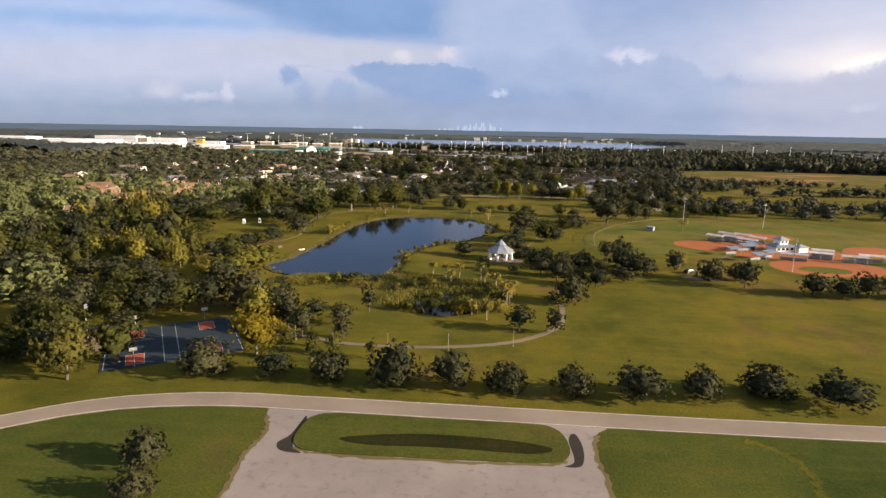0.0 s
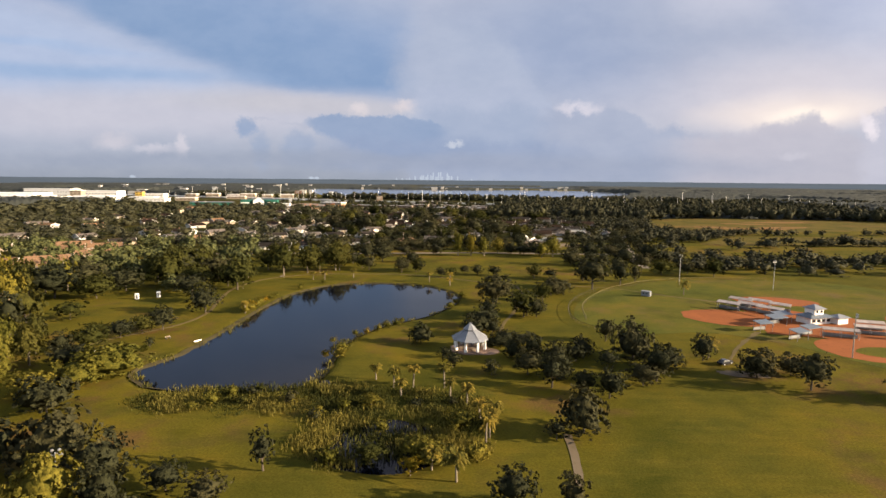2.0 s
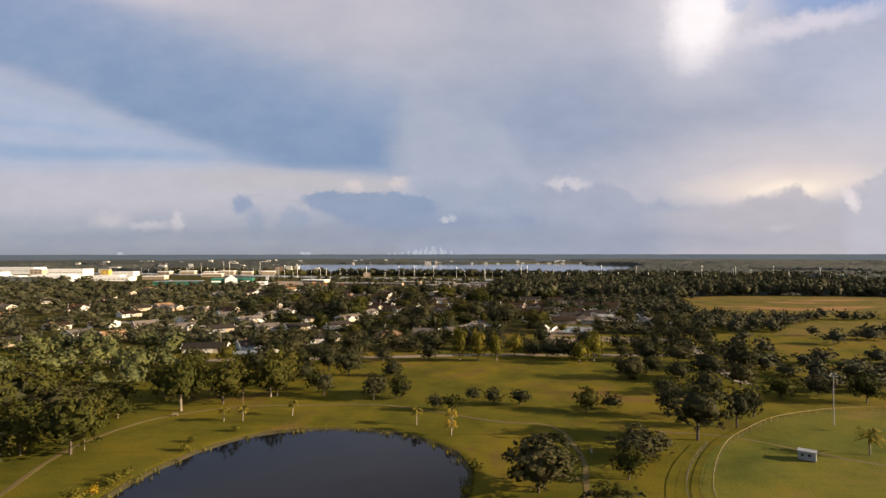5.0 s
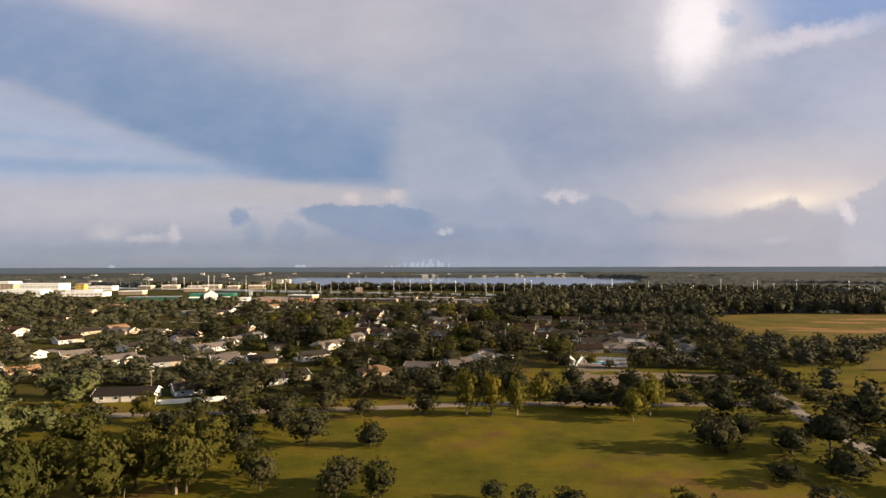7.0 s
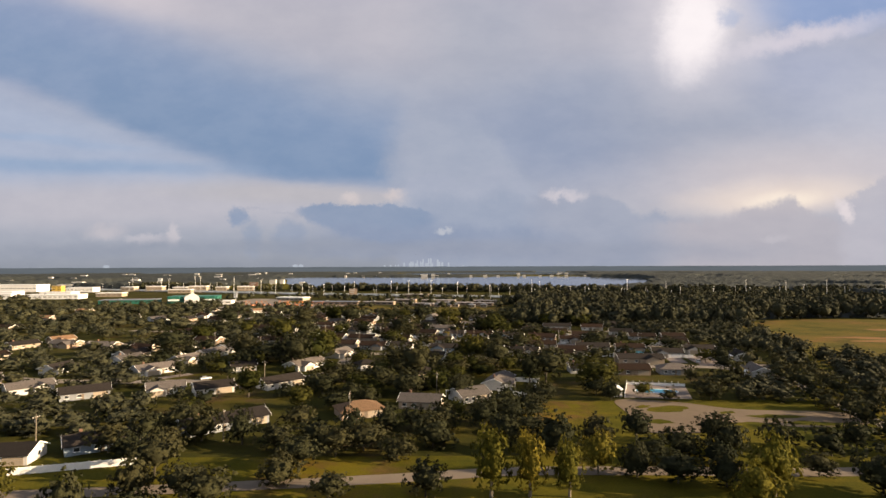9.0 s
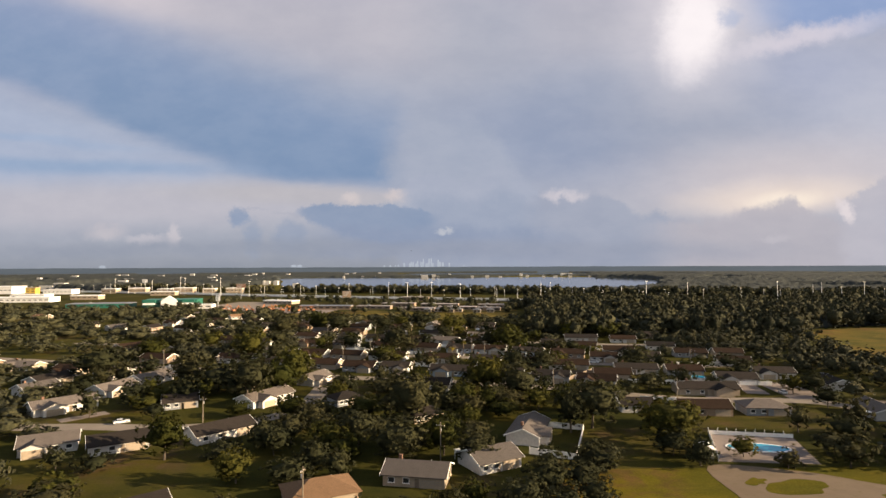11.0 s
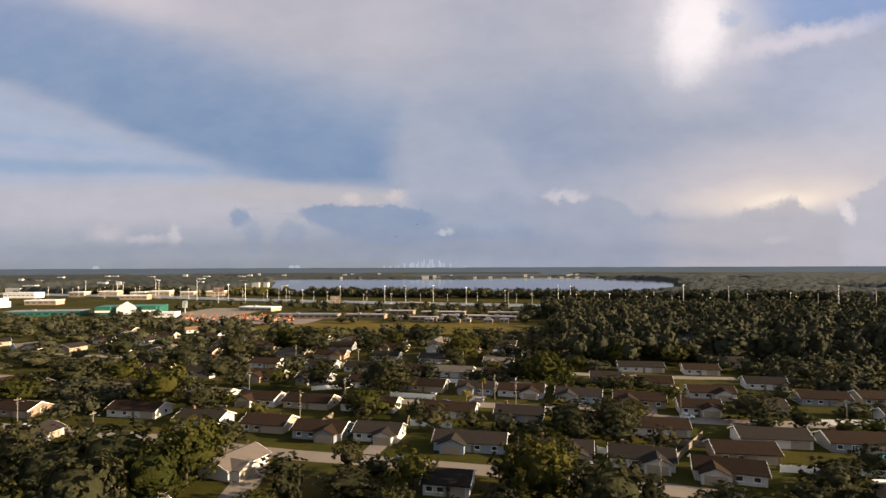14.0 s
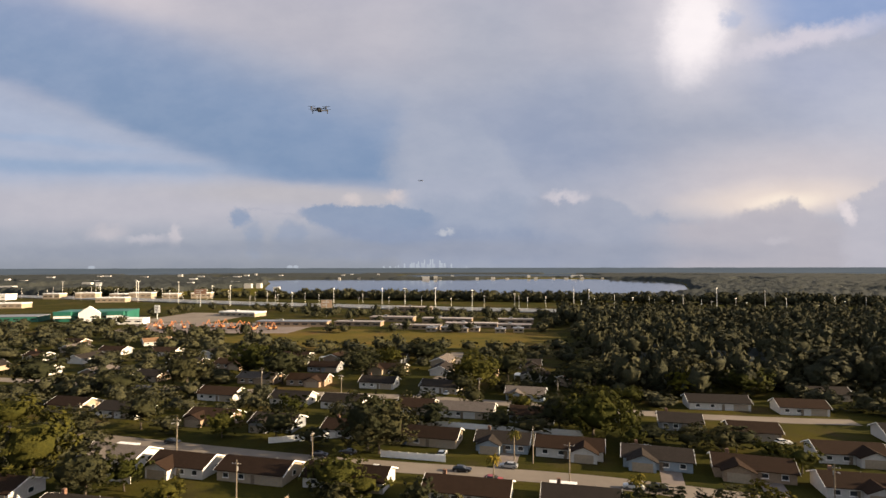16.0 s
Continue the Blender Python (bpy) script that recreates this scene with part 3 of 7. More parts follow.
STREET_E = smooth_line([(-28, 747), (-26, 770), (-19, 800), (-14, 860)], 8)
HIGHWAY = smooth_line([(-1600, 1760), (-900, 1525), (-542, 1398), (-237, 1262), (109, 1142), (360, 1085), (800, 1030), (1500, 960)], 10)
LAKE = smooth_line([(-720, 2760), (-560, 2250), (-440, 1830), (-300, 1570), (0, 1450), (250, 1420), (430, 1560), (510, 1790), (680, 2250), (720, 2600), (520, 2780), (200, 2820), (-200, 2790), (-480, 2860)], 8, True)
LAKE_BEYOND = smooth_line([(-170, 3300), (250, 3220), (560, 3240), (760, 3500), (860, 4300), (400, 4560), (-60, 4500), (-300, 3900)], 8, True)
EAST_FIELD = smooth_line([(184, 588), (200, 650), (216, 706), (230, 756), (300, 800), (430, 795), (530, 760), (480, 660), (340, 618), (227, 573)], 6, True)
NEAR_FIELD = smooth_line([(190, 492), (212, 528), (240, 556), (339, 566), (430, 562), (400, 500), (300, 496)], 5, True)
LOW_FIELD = smooth_line([(194, 440), (226, 478), (282, 485), (370, 480), (330, 430), (240, 412), (212, 422)], 5, True)
PARK = [(-118, 100), (-118, 205), (-140, 240), (-150, 275), (-118, 290), (-112, 320), (-96, 345), (-95, 395), (-60, 408), (20, 424), (110, 425), (108, 370), (112, 342), (200, 330), (200, 95)]
GREENS = [(20, 462), (24, 498), (110, 500), (125, 482), (100, 440), (20, 440)]

# ---- ground: one sheet with the pond beds sunk into it ----


def spaced(stops):
    """Coordinates with steps that change along the way."""
    out = []
    for a, b, s in stops:
        out.extend(np.arange(a, b, s))
    return np.array(out + [stops[-1][1]])


gx = spaced([(-4600, -1000, 400), (-1000, -200, 80), (-200, -110, 10), (-110, 30, 1.5), (30, 200, 10), (200, 1000, 80), (1000, 4600, 400)])
gy = spaced([(-4300, -200, 400), (-200, 120, 16), (120, 330, 1.5), (330, 500, 17), (500, 1500, 100), (1500, 4800, 330)])
GX, GY = np.meshgrid(gx, gy, indexing="ij")


def bank_depth(X, Y):
    """How far the ground falls towards the beds of the three waters."""
    z = np.zeros(X.shape)
    for outline, deep in ((POND, 1.6), (MARSH_POOL, 0.7), (INLET, 0.7)):
        d = gap_to(outline + outline[:1], X, Y)
        d = np.where(inside(outline, X, Y), d, -d)
        z = np.minimum(z, -deep * np.clip((d + 1.6) / 4.0, 0, 1))
    return z


near = (GX > -115) & (GX < 35) & (GY > 118) & (GY < 335)
GZ = np.zeros(GX.shape)
GZ[near] = bank_depth(GX[near], GY[near])
ny = len(gy)
idx = (np.arange(len(gx) - 1)[:, None] * ny + np.arange(ny - 1)[None, :]).ravel()
tagged(new("ground", mesh_from("ground", np.stack([GX, GY, GZ], -1).reshape(-1, 3), np.stack([idx, idx + ny, idx + ny + 1, idx + 1], -1), GRASS)),
       "mown olive-green grass with dry and worn patches", "grass", kind="structure")

WATER_Z = -0.42
for nm, outline, lab in (("pond", POND, "dark still pond water with mud below"), ("marsh_pool", MARSH_POOL, "dark shallow marsh pool between reeds"), ("inlet", INLET, "narrow dark inlet of the pond")):
    cxy = Vector((sum(p[0] for p in outline), sum(p[1] for p in outline))) / len(outline)
    wide = [((p[0] - cxy.x) * 1.03 + cxy.x, (p[1] - cxy.y) * 1.03 + cxy.y) for p in outline]
    bm = bmesh.new()
    bm.faces.new([bm.verts.new((x, y, WATER_Z)) for x, y in wide])
    bmesh.ops.triangulate(bm, faces=bm.faces)
    solid(nm, bm, WATER, lab, "water", kind="structure")
rng = random.Random(4)
bm = bmesh.new()
shore = POND + POND[:1]
rows = []
for i, (x, y) in enumerate(shore[:-1]):
    a, b = POND[i - 1], shore[i + 1]
    d = Vector((b[0] - a[0], b[1] - a[1])).normalized()
    o, w = rng.uniform(0.5, 1.3), rng.uniform(0.2, 1.0)
    rows.append([bm.verts.new((x + d.x * 0 - d.y * o, y + d.x * o, 0.03)), bm.verts.new((x + d.y * w, y - d.x * w, WATER_Z - 0.05))])
for a, b in zip(rows, rows[1:] + rows[:1]):
    bm.faces.new((a[0], b[0], b[1], a[1]))
solid("pond_bank", bm, BANK, "muddy brown bank round the pond", "bank", kind="structure")
for nm, outline in (("lake", LAKE), ("lake_beyond", LAKE_BEYOND)):
    bm = poly(bmesh.new(), outline, -0.5, 0.25)
    solid(nm, bm, FAR_WATER, "wide pale blue-grey lake reflecting the sky", "lake", kind="structure")

DARK_GRASS = grass_material("darker_grass", [(0.0130, 0.0144, 0.0050, 1), (0.0187, 0.0187, 0.0058, 1), (0.0108, 0.0122, 0.0043, 1)], (0.0245, 0.0230, 0.0072, 1), (0.0360, 0.0288, 0.0086, 1))
# ---- roads and pavings ----


def road(name, line, width, mat, label, z=0.06, rough=0.12, category="road"):
    return solid(name, ribbon(bmesh.new(), line, width, -0.3, z, rough, random.Random(len(line))), mat, label, category, kind="structure")


road("park_road", PARK_ROAD, 5.4, ASPHALT, "pale worn two-lane park road", rough=0.15)
for off in (-2.45, 2.45):
    edge_line = [(x - d_.y * off, y + d_.x * off) for (x, y), d_ in ((a_, Vector((b_[0] - a_[0], b_[1] - a_[1])).normalized()) for a_, b_ in zip(PARK_ROAD, PARK_ROAD[1:]))]
    solid("edge_line", ribbon(bmesh.new(), edge_line, 0.16, 0.0, 0.067), FADED, "worn white line along the edge of the park road", "road marking", kind="structure", group="edge lines")
road("footpath", LAWN_PATH, 1.5, FOOTPATH, "narrow pale concrete footpath through the grass", 0.07, category="path")
road("north_footpath", NORTH_PATH, 1.2, WORN_PATH, "narrow worn footpath round the pond", 0.07, category="path")
road("north_road", NORTH_ROAD, 5.5, ASPHALT, "park road along the northern row of trees")
road("east_road", EAST_ROAD, 4.6, STREET, "tree-lined asphalt road")
for i, (line, w) in enumerate(((STREET_A, 7.0), (STREET_B, 7.5), (STREET_C, 7.5), (STREET_D, 7.0), (STREET_E, 7.0))):
    road("street_%d" % (i + 1), line, w, STREET, "sunlit suburban asphalt street", 0.06 + 0.006 * i)
road("highway", HIGHWAY, 34, STREET, "broad grey highway on a low bank", 1.6, 0.4)
bm = bmesh.new()
for off in (-16.4, 16.4, 0):
    ribbon(bm, [(x + 0.37 * off, y + off) for x, y in HIGHWAY], 0.4, 1.5, 2.5)
solid("highway_barrier", bm, WHITE, "pale concrete barriers along the highway", "barrier", kind="structure")

solid("verge_lawn", poly(bmesh.new(), [(-260, -150), (260, -150), (260, 99), (160, 99.5), (90, 96), (40, 94.2), (0, 93.6), (-30, 93.2), (-48, 92.6), (-65, 88.6), (-79, 80.5), (-100, 61), (-130, 39), (-260, 0)], -0.2, 0.012), VERGE, "mown green verge along the park road", "grass", kind="structure")

# car park with two drives, and the grass island between them
bm = poly(bmesh.new(), smooth_line([(-33, 20), (-33.9, 67), (-35, 77), (-34.4, 84), (-37, 90.5), (-36, 92.4), (-28, 92.6), (8, 93.2), (20.5, 93.2), (18.6, 90), (17.6, 84), (18.4, 72), (19, 20)], 5, True), -0.3, 0.045)
solid("parking_lot", bm, LOT, "pale worn concrete parking lot with stains", "parking lot", kind="structure")
bm = poly(bmesh.new(), smooth_line([(-29.6, 86), (-28.6, 90), (-24, 91.7), (-7, 91.9), (8, 92.2), (12.2, 91), (13.8, 87), (13.2, 82.6), (9, 80.8), (-12, 79.8), (-25, 79.6), (-29, 81.6)], 6, True), -0.2, 0.16)
solid("grass_island", bm, VERGE, "kerbed grass island between two drives", "grass island", kind="structure")
for pts in ([(-30.4, 84), (-31.6, 81.5), (-30.4, 79.4), (-27, 79.0), (-28.8, 80.6), (-29.6, 84), (-29.3, 88), (-30, 90)], [(14.0, 88), (14.2, 82), (12.5, 80.4), (15.2, 81), (16.0, 86), (15.2, 90)]):
    solid("gutter_stain", poly(bmesh.new(), smooth_line(pts, 5, True), -0.1, 0.052), DARK_STAIN, "dark wet gutter beside the grass island", "gutter", kind="structure")
solid("dry_strip", ribbon(bmesh.new(), smooth_line([(42.5, 91.5), (45.5, 89.5), (48, 86), (48, 81), (47, 76)], 10), 1.3, -0.1, 0.020, 0.5, random.Random(5)), GRASS, "dry yellowish strip in the green verge", "grass", kind="structure")

for line in ([(-33.2, 22), (-33.7, 45), (-34.1, 67), (-35.2, 77), (-34.8, 84), (-36.6, 89.5)], [(19.1, 22), (18.9, 50), (18.5, 72), (17.8, 84), (18.8, 90)], [(-28.5, 80.7), (-25, 79.3), (-12, 79.4), (9, 80.4), (13, 82.0)]):
    solid("worn_edge", ribbon(bmesh.new(), smooth_line(line, 12), 0.75, -0.1, 0.056, 0.32, random.Random(len(line) * 7)), WORN_PATH, "ragged strip of bare brown earth along the lot", "bare ground", kind="structure", group="worn edges")
# thin flat sheet of darker grass laid on the island
solid("grass_swale", poly(bmesh.new(), smooth_line([(-22, 84), (-10, 86.6), (4, 86.5), (11, 85), (8, 83), (-6, 83), (-18, 82.4)], 6, True), -0.1, 0.172), DARK_GRASS, "darker patch of grass on the island", "grass", kind="structure")

# ball fields
def blob(cx, cy, rx, ry, turn, rough, seed, n=40):
    r = random.Random(seed)
    c, s = math.cos(radians(turn)), math.sin(radians(turn))
    out = []
    for i in range(n):
        a = 2 * math.pi * i / n
        k = 1 + r.uniform(-rough, rough)
        x, y = rx * k * math.cos(a), ry * k * math.sin(a)
        out.append((cx + c * x - s * y, cy + s * x + c * y))
    return out


OUTFIELD_EDGE = [(41, 254), (45, 274), (52, 290), (64, 307), (75, 316), (87, 326), (102, 333), (118, 337), (150, 338), (185, 325), (196, 290), (185, 250), (160, 222), (130, 208), (112, 204), (98, 226), (80, 238), (60, 236), (47, 243)]
solid("outfield", poly(bmesh.new(), smooth_line(OUTFIELD_EDGE, 5, True), -0.2, 0.03), OUTFIELD, "cool green mown outfield of the ball fields", "sports field", kind="structure")
for cx, cy, rx, ry, turn, sd in ((97, 259, 17, 12.5, -12, 1), (125, 223, 21, 14, 10, 2), (128, 288, 16, 8.5, -10, 3), (161, 257, 15, 10, 40, 4)):
    solid("infield", poly(bmesh.new(), blob(cx, cy, rx, ry, turn, 0.03, sd), -0.2, 0.05), CLAY, "raked red clay infield", "infield", kind="structure", group="ball fields")
solid("infield_grass", poly(bmesh.new(), blob(122, 219, 9, 5.5, 0, 0.03, 9), -0.2, 0.07), OUTFIELD, "grass patch inside the red clay infield", "sports field", kind="structure")
solid("plaza", poly(bmesh.new(), [(98, 238), (112, 234), (132, 236), (148, 246), (146, 256), (128, 268), (116, 280), (106, 276), (108, 260), (102, 250)], -0.2, 0.055), CLAY, "trodden clay yard between the ball fields", "bare ground", kind="structure")
road("outfield_track", smooth_line([(52, 316), (70, 311), (88, 296), (108, 282)], 6), 1.3, WORN_PATH, "worn sandy track across the outfield", 0.045, 0.5, "track")
road("infield_track", smooth_line([(70, 206), (84, 226), (96, 240)], 6), 1.3, WORN_PATH, "worn track to the ball fields", 0.045, 0.4, "track")
solid("gravel_patch", poly(bmesh.new(), blob(71, 199, 6, 2.5, -10, 0.12, 11), -0.1, 0.04), SAND, "bare pale gravel patch by the trees", "gravel", kind="structure")

# basketball court
CT = pose(-71.2, 119.6, 0, 0, 0, 33)
court = solid("basketball_court", box(bmesh.new(), -14, -12.5, -0.2, 14, 12.5, 0.06), COURT, "blue-green painted basketball court with red keys", "basketball court", CT, kind="structure")
for x, y in ((-7.7, -8), (-7.7, 8), (7.7, -8), (7.7, 8)):
    solid("court_key", box(bmesh.new(), x - 1.7, y - 2.8, 0.05, x + 1.7, y + 2.8, 0.068), COURT_RED, "red painted key with white edge", "court marking", CT, "court keys", "structure")
    bm = bmesh.new()
    for a, b, c, d in ((-1.8, -2.9, 1.8, -2.8), (-1.8, 2.8, 1.8, 2.9), (-1.8, -2.9, -1.7, 2.9), (1.7, -2.9, 1.8, 2.9)):
        box(bm, x + a, y + b, 0.05, x + c, y + d, 0.074)
    solid("court_line", bm, FADED, "white painted outline of a red key", "court marking", CT, "court lines", "structure")
for x in (-13.4, -2.2, 0.8, 13.4):
    solid("side_line", box(bmesh.new(), x - 0.05, -11.8, 0.05, x + 0.05, 11.8, 0.071), FADED, "white painted side line of the court", "court marking", CT, "court lines", "structure")
solid("court_yard", poly(bmesh.new(), [(-101, 121), (-90, 131), (-84, 124), (-84, 112), (-92, 108)], -0.2, 0.05), SAND, "bare worn ground beside the court", "bare ground", kind="structure")

# sandy lot, pool deck, fields further on
solid("sandy_lot", poly(bmesh.new(), smooth_line([(46, 464), (50, 480), (52, 502), (73, 498), (90, 488), (122, 484), (123, 472), (97, 467), (84, 473), (70, 463), (57, 461)], 5, True), -0.2, 0.045), SAND, "bare pale sandy lot with tyre tracks", "bare ground", kind="structure")
for i, (x, y, a, b_, tn) in enumerate(((66, 489, 8, 3.5, 10), (97, 479, 9, 2.2, -4), (57, 473, 4, 2.4, 0), (83, 484, 3, 1.6, 20), (104, 471, 9, 2.4, -6), (76, 470, 6, 2.2, 12), (58, 492, 3, 1.8, 30))):
    solid("grass_patch", poly(bmesh.new(), smooth_line(blob(x, y, a, b_, tn, 0.25, 80 + i, 14), 4, True), -0.1, 0.055), GRASS, "patch of rough grass on the sandy lot", "grass", kind="structure", group="sandy lot grass")
solid("near_field", poly(bmesh.new(), NEAR_FIELD, -0.2, 0.034), FIELD, "dry yellow-green pasture between rows of trees", "field", kind="structure")
solid("low_field", poly(bmesh.new(), LOW_FIELD, -0.2, 0.038), GRASS, "rough olive-green pasture beyond the road", "field", kind="structure")
solid("east_field", poly(bmesh.new(), EAST_FIELD, -0.2, 0.03), FIELD, "dry yellow-green field", "field", kind="structure")
solid("school_field", poly(bmesh.new(), [(-190, 915), (-110, 880), (30, 876), (56, 886), (62, 960), (-40, 968), (-100, 985), (-150, 975)], -0.2, 0.03), FIELD, "dry yellowish school playing field", "field", kind="structure")
for i, (x, y, a, b_, tn) in enumerate(((300, 650, 46, 9, -6), (345, 668, 30, 8, 5), (270, 672, 22, 6, -12), (380, 745, 40, 9, 4), (330, 715, 26, 7, -10))):
    solid("bare_earth", poly(bmesh.new(), smooth_line(blob(x, y, a, b_, tn, 0.32, 60 + i, 18), 4, True), -0.1, 0.045 + 0.004 * i), BARE_EARTH, "reddish bare earth in the dry field", "bare ground", kind="structure")
solid("garden_ground", poly(bmesh.new(), [(-430, 436), (10, 442), (16, 500), (122, 502), (136, 540), (152, 562), (218, 640), (235, 780), (560, 800), (600, 1310), (200, 1322), (-180, 1425), (-380, 1530), (-1250, 1530), (-1250, 700), (-430, 600)], -0.2, 0.022), GARDEN, "garden lawns and bare soil between the houses, tree shade darkened into the colour", "gardens", kind="structure")

# ---- trees ----


def blades(centres, normals, size, rng, squash=1.0, loose=0.6):
    """Small four-cornered leaves or leaf clumps, facing about along the normals."""
    n = len(centres)
    nrm = normals + rng.normal(0, loose, (n, 3))
    nrm /= np.linalg.norm(nrm, axis=1, keepdims=True) + 1e-9
    ref = rng.normal(0, 1, (n, 3))
    u = np.cross(nrm, ref)
    u /= np.linalg.norm(u, axis=1, keepdims=True) + 1e-9
    v = np.cross(nrm, u) * squash
    s = size * rng.uniform(0.6, 1.35, (n, 1))
    vs = np.stack([centres - u * s, centres - v * s * 0.7, centres + u * s, centres + v * s * 0.7], 1).reshape(-1, 3)
    return vs, np.arange(4 * n).reshape(-1, 4)


def crown_mesh(name, seed, mat, clumps, twigs, each, size, shape, fine=2, core=0.80, spread=0.10):
    """A lumpy crown one unit across and one high: a dark core, and twigs of leaves all over it. Its foot is at z = 0."""
    rng = np.random.default_rng(seed)
    k = np.arange(clumps) + 0.5
    up = 1 - 2 * k / clumps
    turn = k * 2.39996 + rng.uniform(0, 6)
    flat_r = np.sqrt(1 - up ** 2)
    heads = np.stack([flat_r * np.cos(turn), flat_r * np.sin(turn), up], -1) + rng.normal(0, 0.30, (clumps, 3))
    heads *= (0.66 * rng.uniform(0.72, 1.16, clumps) / np.linalg.norm(heads, axis=1))[:, None]
    radii = rng.uniform(0.22, 0.42, clumps) * (1.0 if clumps > 9 else 1.3)

    def reach(d):
        """How far the crown reaches in the directions d, and which head is outermost there."""
        along = d @ heads.T
        q = along ** 2 - (heads ** 2).sum(1)[None] + radii[None] ** 2
        far = np.where(q > 0, along + np.sqrt(np.maximum(q, 0)), 0.55)
        return np.maximum(far.max(axis=1), 0.55), far.argmax(axis=1)

    bm = bmesh.new()
    bmesh.ops.create_icosphere(bm, subdivisions=fine, radius=1.0)
    bm.verts.index_update()
    ball = np.array([v.co.normalized() for v in bm.verts])
    tri = np.array([[v.index for v in f.verts] for f in bm.faces])
    bm.free()
    r0, _ = reach(ball)
    body = ball * (r0 * core * rng.uniform(0.85, 1.12, len(ball)))[:, None]
    d = rng.normal(0, 1, (twigs, 3))
    d[:, 2] += 0.2
    d /= np.linalg.norm(d, axis=1, keepdims=True)
    r1, top = reach(d)
    tip = d * (r1 * rng.uniform(0.80, 1.10, twigs))[:, None]
    out = tip - heads[top] * 0.7
    out /= np.linalg.norm(out, axis=1, keepdims=True) + 1e-9
    c = np.repeat(tip, each, axis=0) + rng.normal(0, spread * 0.5, (twigs * each, 3))
    nrm = np.repeat(out, each, axis=0)
    leaf_v, quads = blades(c, nrm, size * 2, rng, 1.0, 0.34)
    verts = np.concatenate([leaf_v, body])
    faces = np.concatenate([quads[:, [0, 1, 2]], quads[:, [0, 2, 3]], tri + len(leaf_v)])
    low = {"round": 0.78, "tall": 0.95, "bush": 0.55}[shape]
    verts[:, 2] = np.where(verts[:, 2] < 0, verts[:, 2] * low, verts[:, 2])
    if shape == "tall":
        verts[:, :2] *= (1.05 - 0.32 * verts[:, 2:3])
    lo, hi = np.percentile(verts, 1.0, axis=0), np.percentile(verts, 99.0, axis=0)
    verts = (verts - (lo + hi) / 2) / (hi - lo)
    verts[:, 2] = np.maximum(verts[:, 2] + 0.5, 0.0)
    me = mesh_from(name, verts, faces, mat)
    me.polygons.foreach_set("use_smooth", np.ones(len(me.polygons), bool))
    return me, verts, faces


def trunk_mesh(name, seed, mat):
    """Tapered trunk with forking limbs; one unit high to the crown's middle."""
    r = random.Random(seed)
    bm = bmesh.new()
    bend = (r.uniform(-0.03, 0.03), r.uniform(-0.03, 0.03))
    cyl(bm, (0, 0, -0.04), (bend[0], bend[1], 0.30), 0.036, 0.026, 7)
    cyl(bm, (bend[0], bend[1], 0.29), (bend[0] * 2, bend[1] * 2, 0.72), 0.026, 0.010, 6)
    for i in range(5):
        a = 2 * math.pi * (i + r.uniform(-0.3, 0.3)) / 5
        z = r.uniform(0.26, 0.42)
        cyl(bm, (bend[0], bend[1], z), (0.24 * math.cos(a), 0.24 * math.sin(a), z + r.uniform(0.14, 0.3)), 0.017, 0.006, 5)
    return bm_mesh(name, bm, mat)


CROWNS, LIGHT_CROWNS = {}, {}
for kind, mat, shape, count, size in (("oak", OAK, "round", 5, 0.025), ("green", GREEN, "round", 3, 0.025), ("maple", MAPLE, "tall", 3, 0.025), ("gold", GOLD, "round", 2, 0.025), ("bush", OAK, "bush", 3, 0.025), ("tall", GREEN, "tall", 2, 0.025), ("willow", MAPLE, "bush", 2, 0.025)):
    CROWNS[kind] = [crown_mesh(kind + "_crown", 100 + 7 * i + len(kind) * 31, mat, 26, 158, 9, size * 1.3, shape, 2, 0.66, 0.085)[0] for i in range(count)]
    LIGHT_CROWNS[kind] = [crown_mesh(kind + "_crown", 500 + 7 * i + len(kind) * 31, mat, 20, 82, 8, size * 1.72, shape, 1, 0.66, 0.085)[0] for i in range(max(count, 2))]
TRUNKS = [trunk_mesh("trunk", 40 + i, BARK) for i in range(3)]
PALE_TRUNKS = [trunk_mesh("trunk", 50 + i, PALE_BARK) for i in range(2)]
LABELS = {"oak": ("dark green round-crowned oak tree on the grass", "oak_tree"), "green": ("fresh green broad-crowned shade tree", "shade_tree"),
          "maple": ("upright tree with yellowing green leaves", "maple_tree"), "gold": ("tree with golden yellow autumn leaves", "maple_tree"),
          "bush": ("low dense dark green bushy tree", "bushy_tree"), "tall": ("tall slender green tree", "tall_tree"), "willow": ("spreading yellow-green willow by the water", "willow_tree")}
tree_rng = random.Random(11)
TREE_SPOTS = []


def tree(kind, x, y, h, w, group):
    """One tree: trunk and crown, h high and w wide."""
    i = tree_rng.random()
    label, name = LABELS[kind]
    ob = thing(name, pose(x, y, 0, 0, 0, tree_rng.uniform(0, 360)), label, "tree", group)
    low = 0.04 if kind in ("bush", "willow") else 0.16
    trunks = PALE_TRUNKS if kind in ("maple", "gold", "tall") else TRUNKS
    part("trunk", trunks[int(i * len(trunks))], None, ob, m=Matrix.Diagonal((h * 0.8, h * 0.8, h, 1)))
    crowns = (LIGHT_CROWNS if w < 5 or w < 13 and (y > 575 or y > 430 and abs(x + 10) > 80 or x < -125) else CROWNS)[kind]
    part("crown", crowns[int(tree_rng.random() * len(crowns))], None, ob,
         m=Matrix.Translation((0, 0, h * low)) @ Matrix.Diagonal((w * 1.04, w * 1.0, h * (1.02 - low), 1)))
    TREE_SPOTS.append((x, y, w))
    return ob


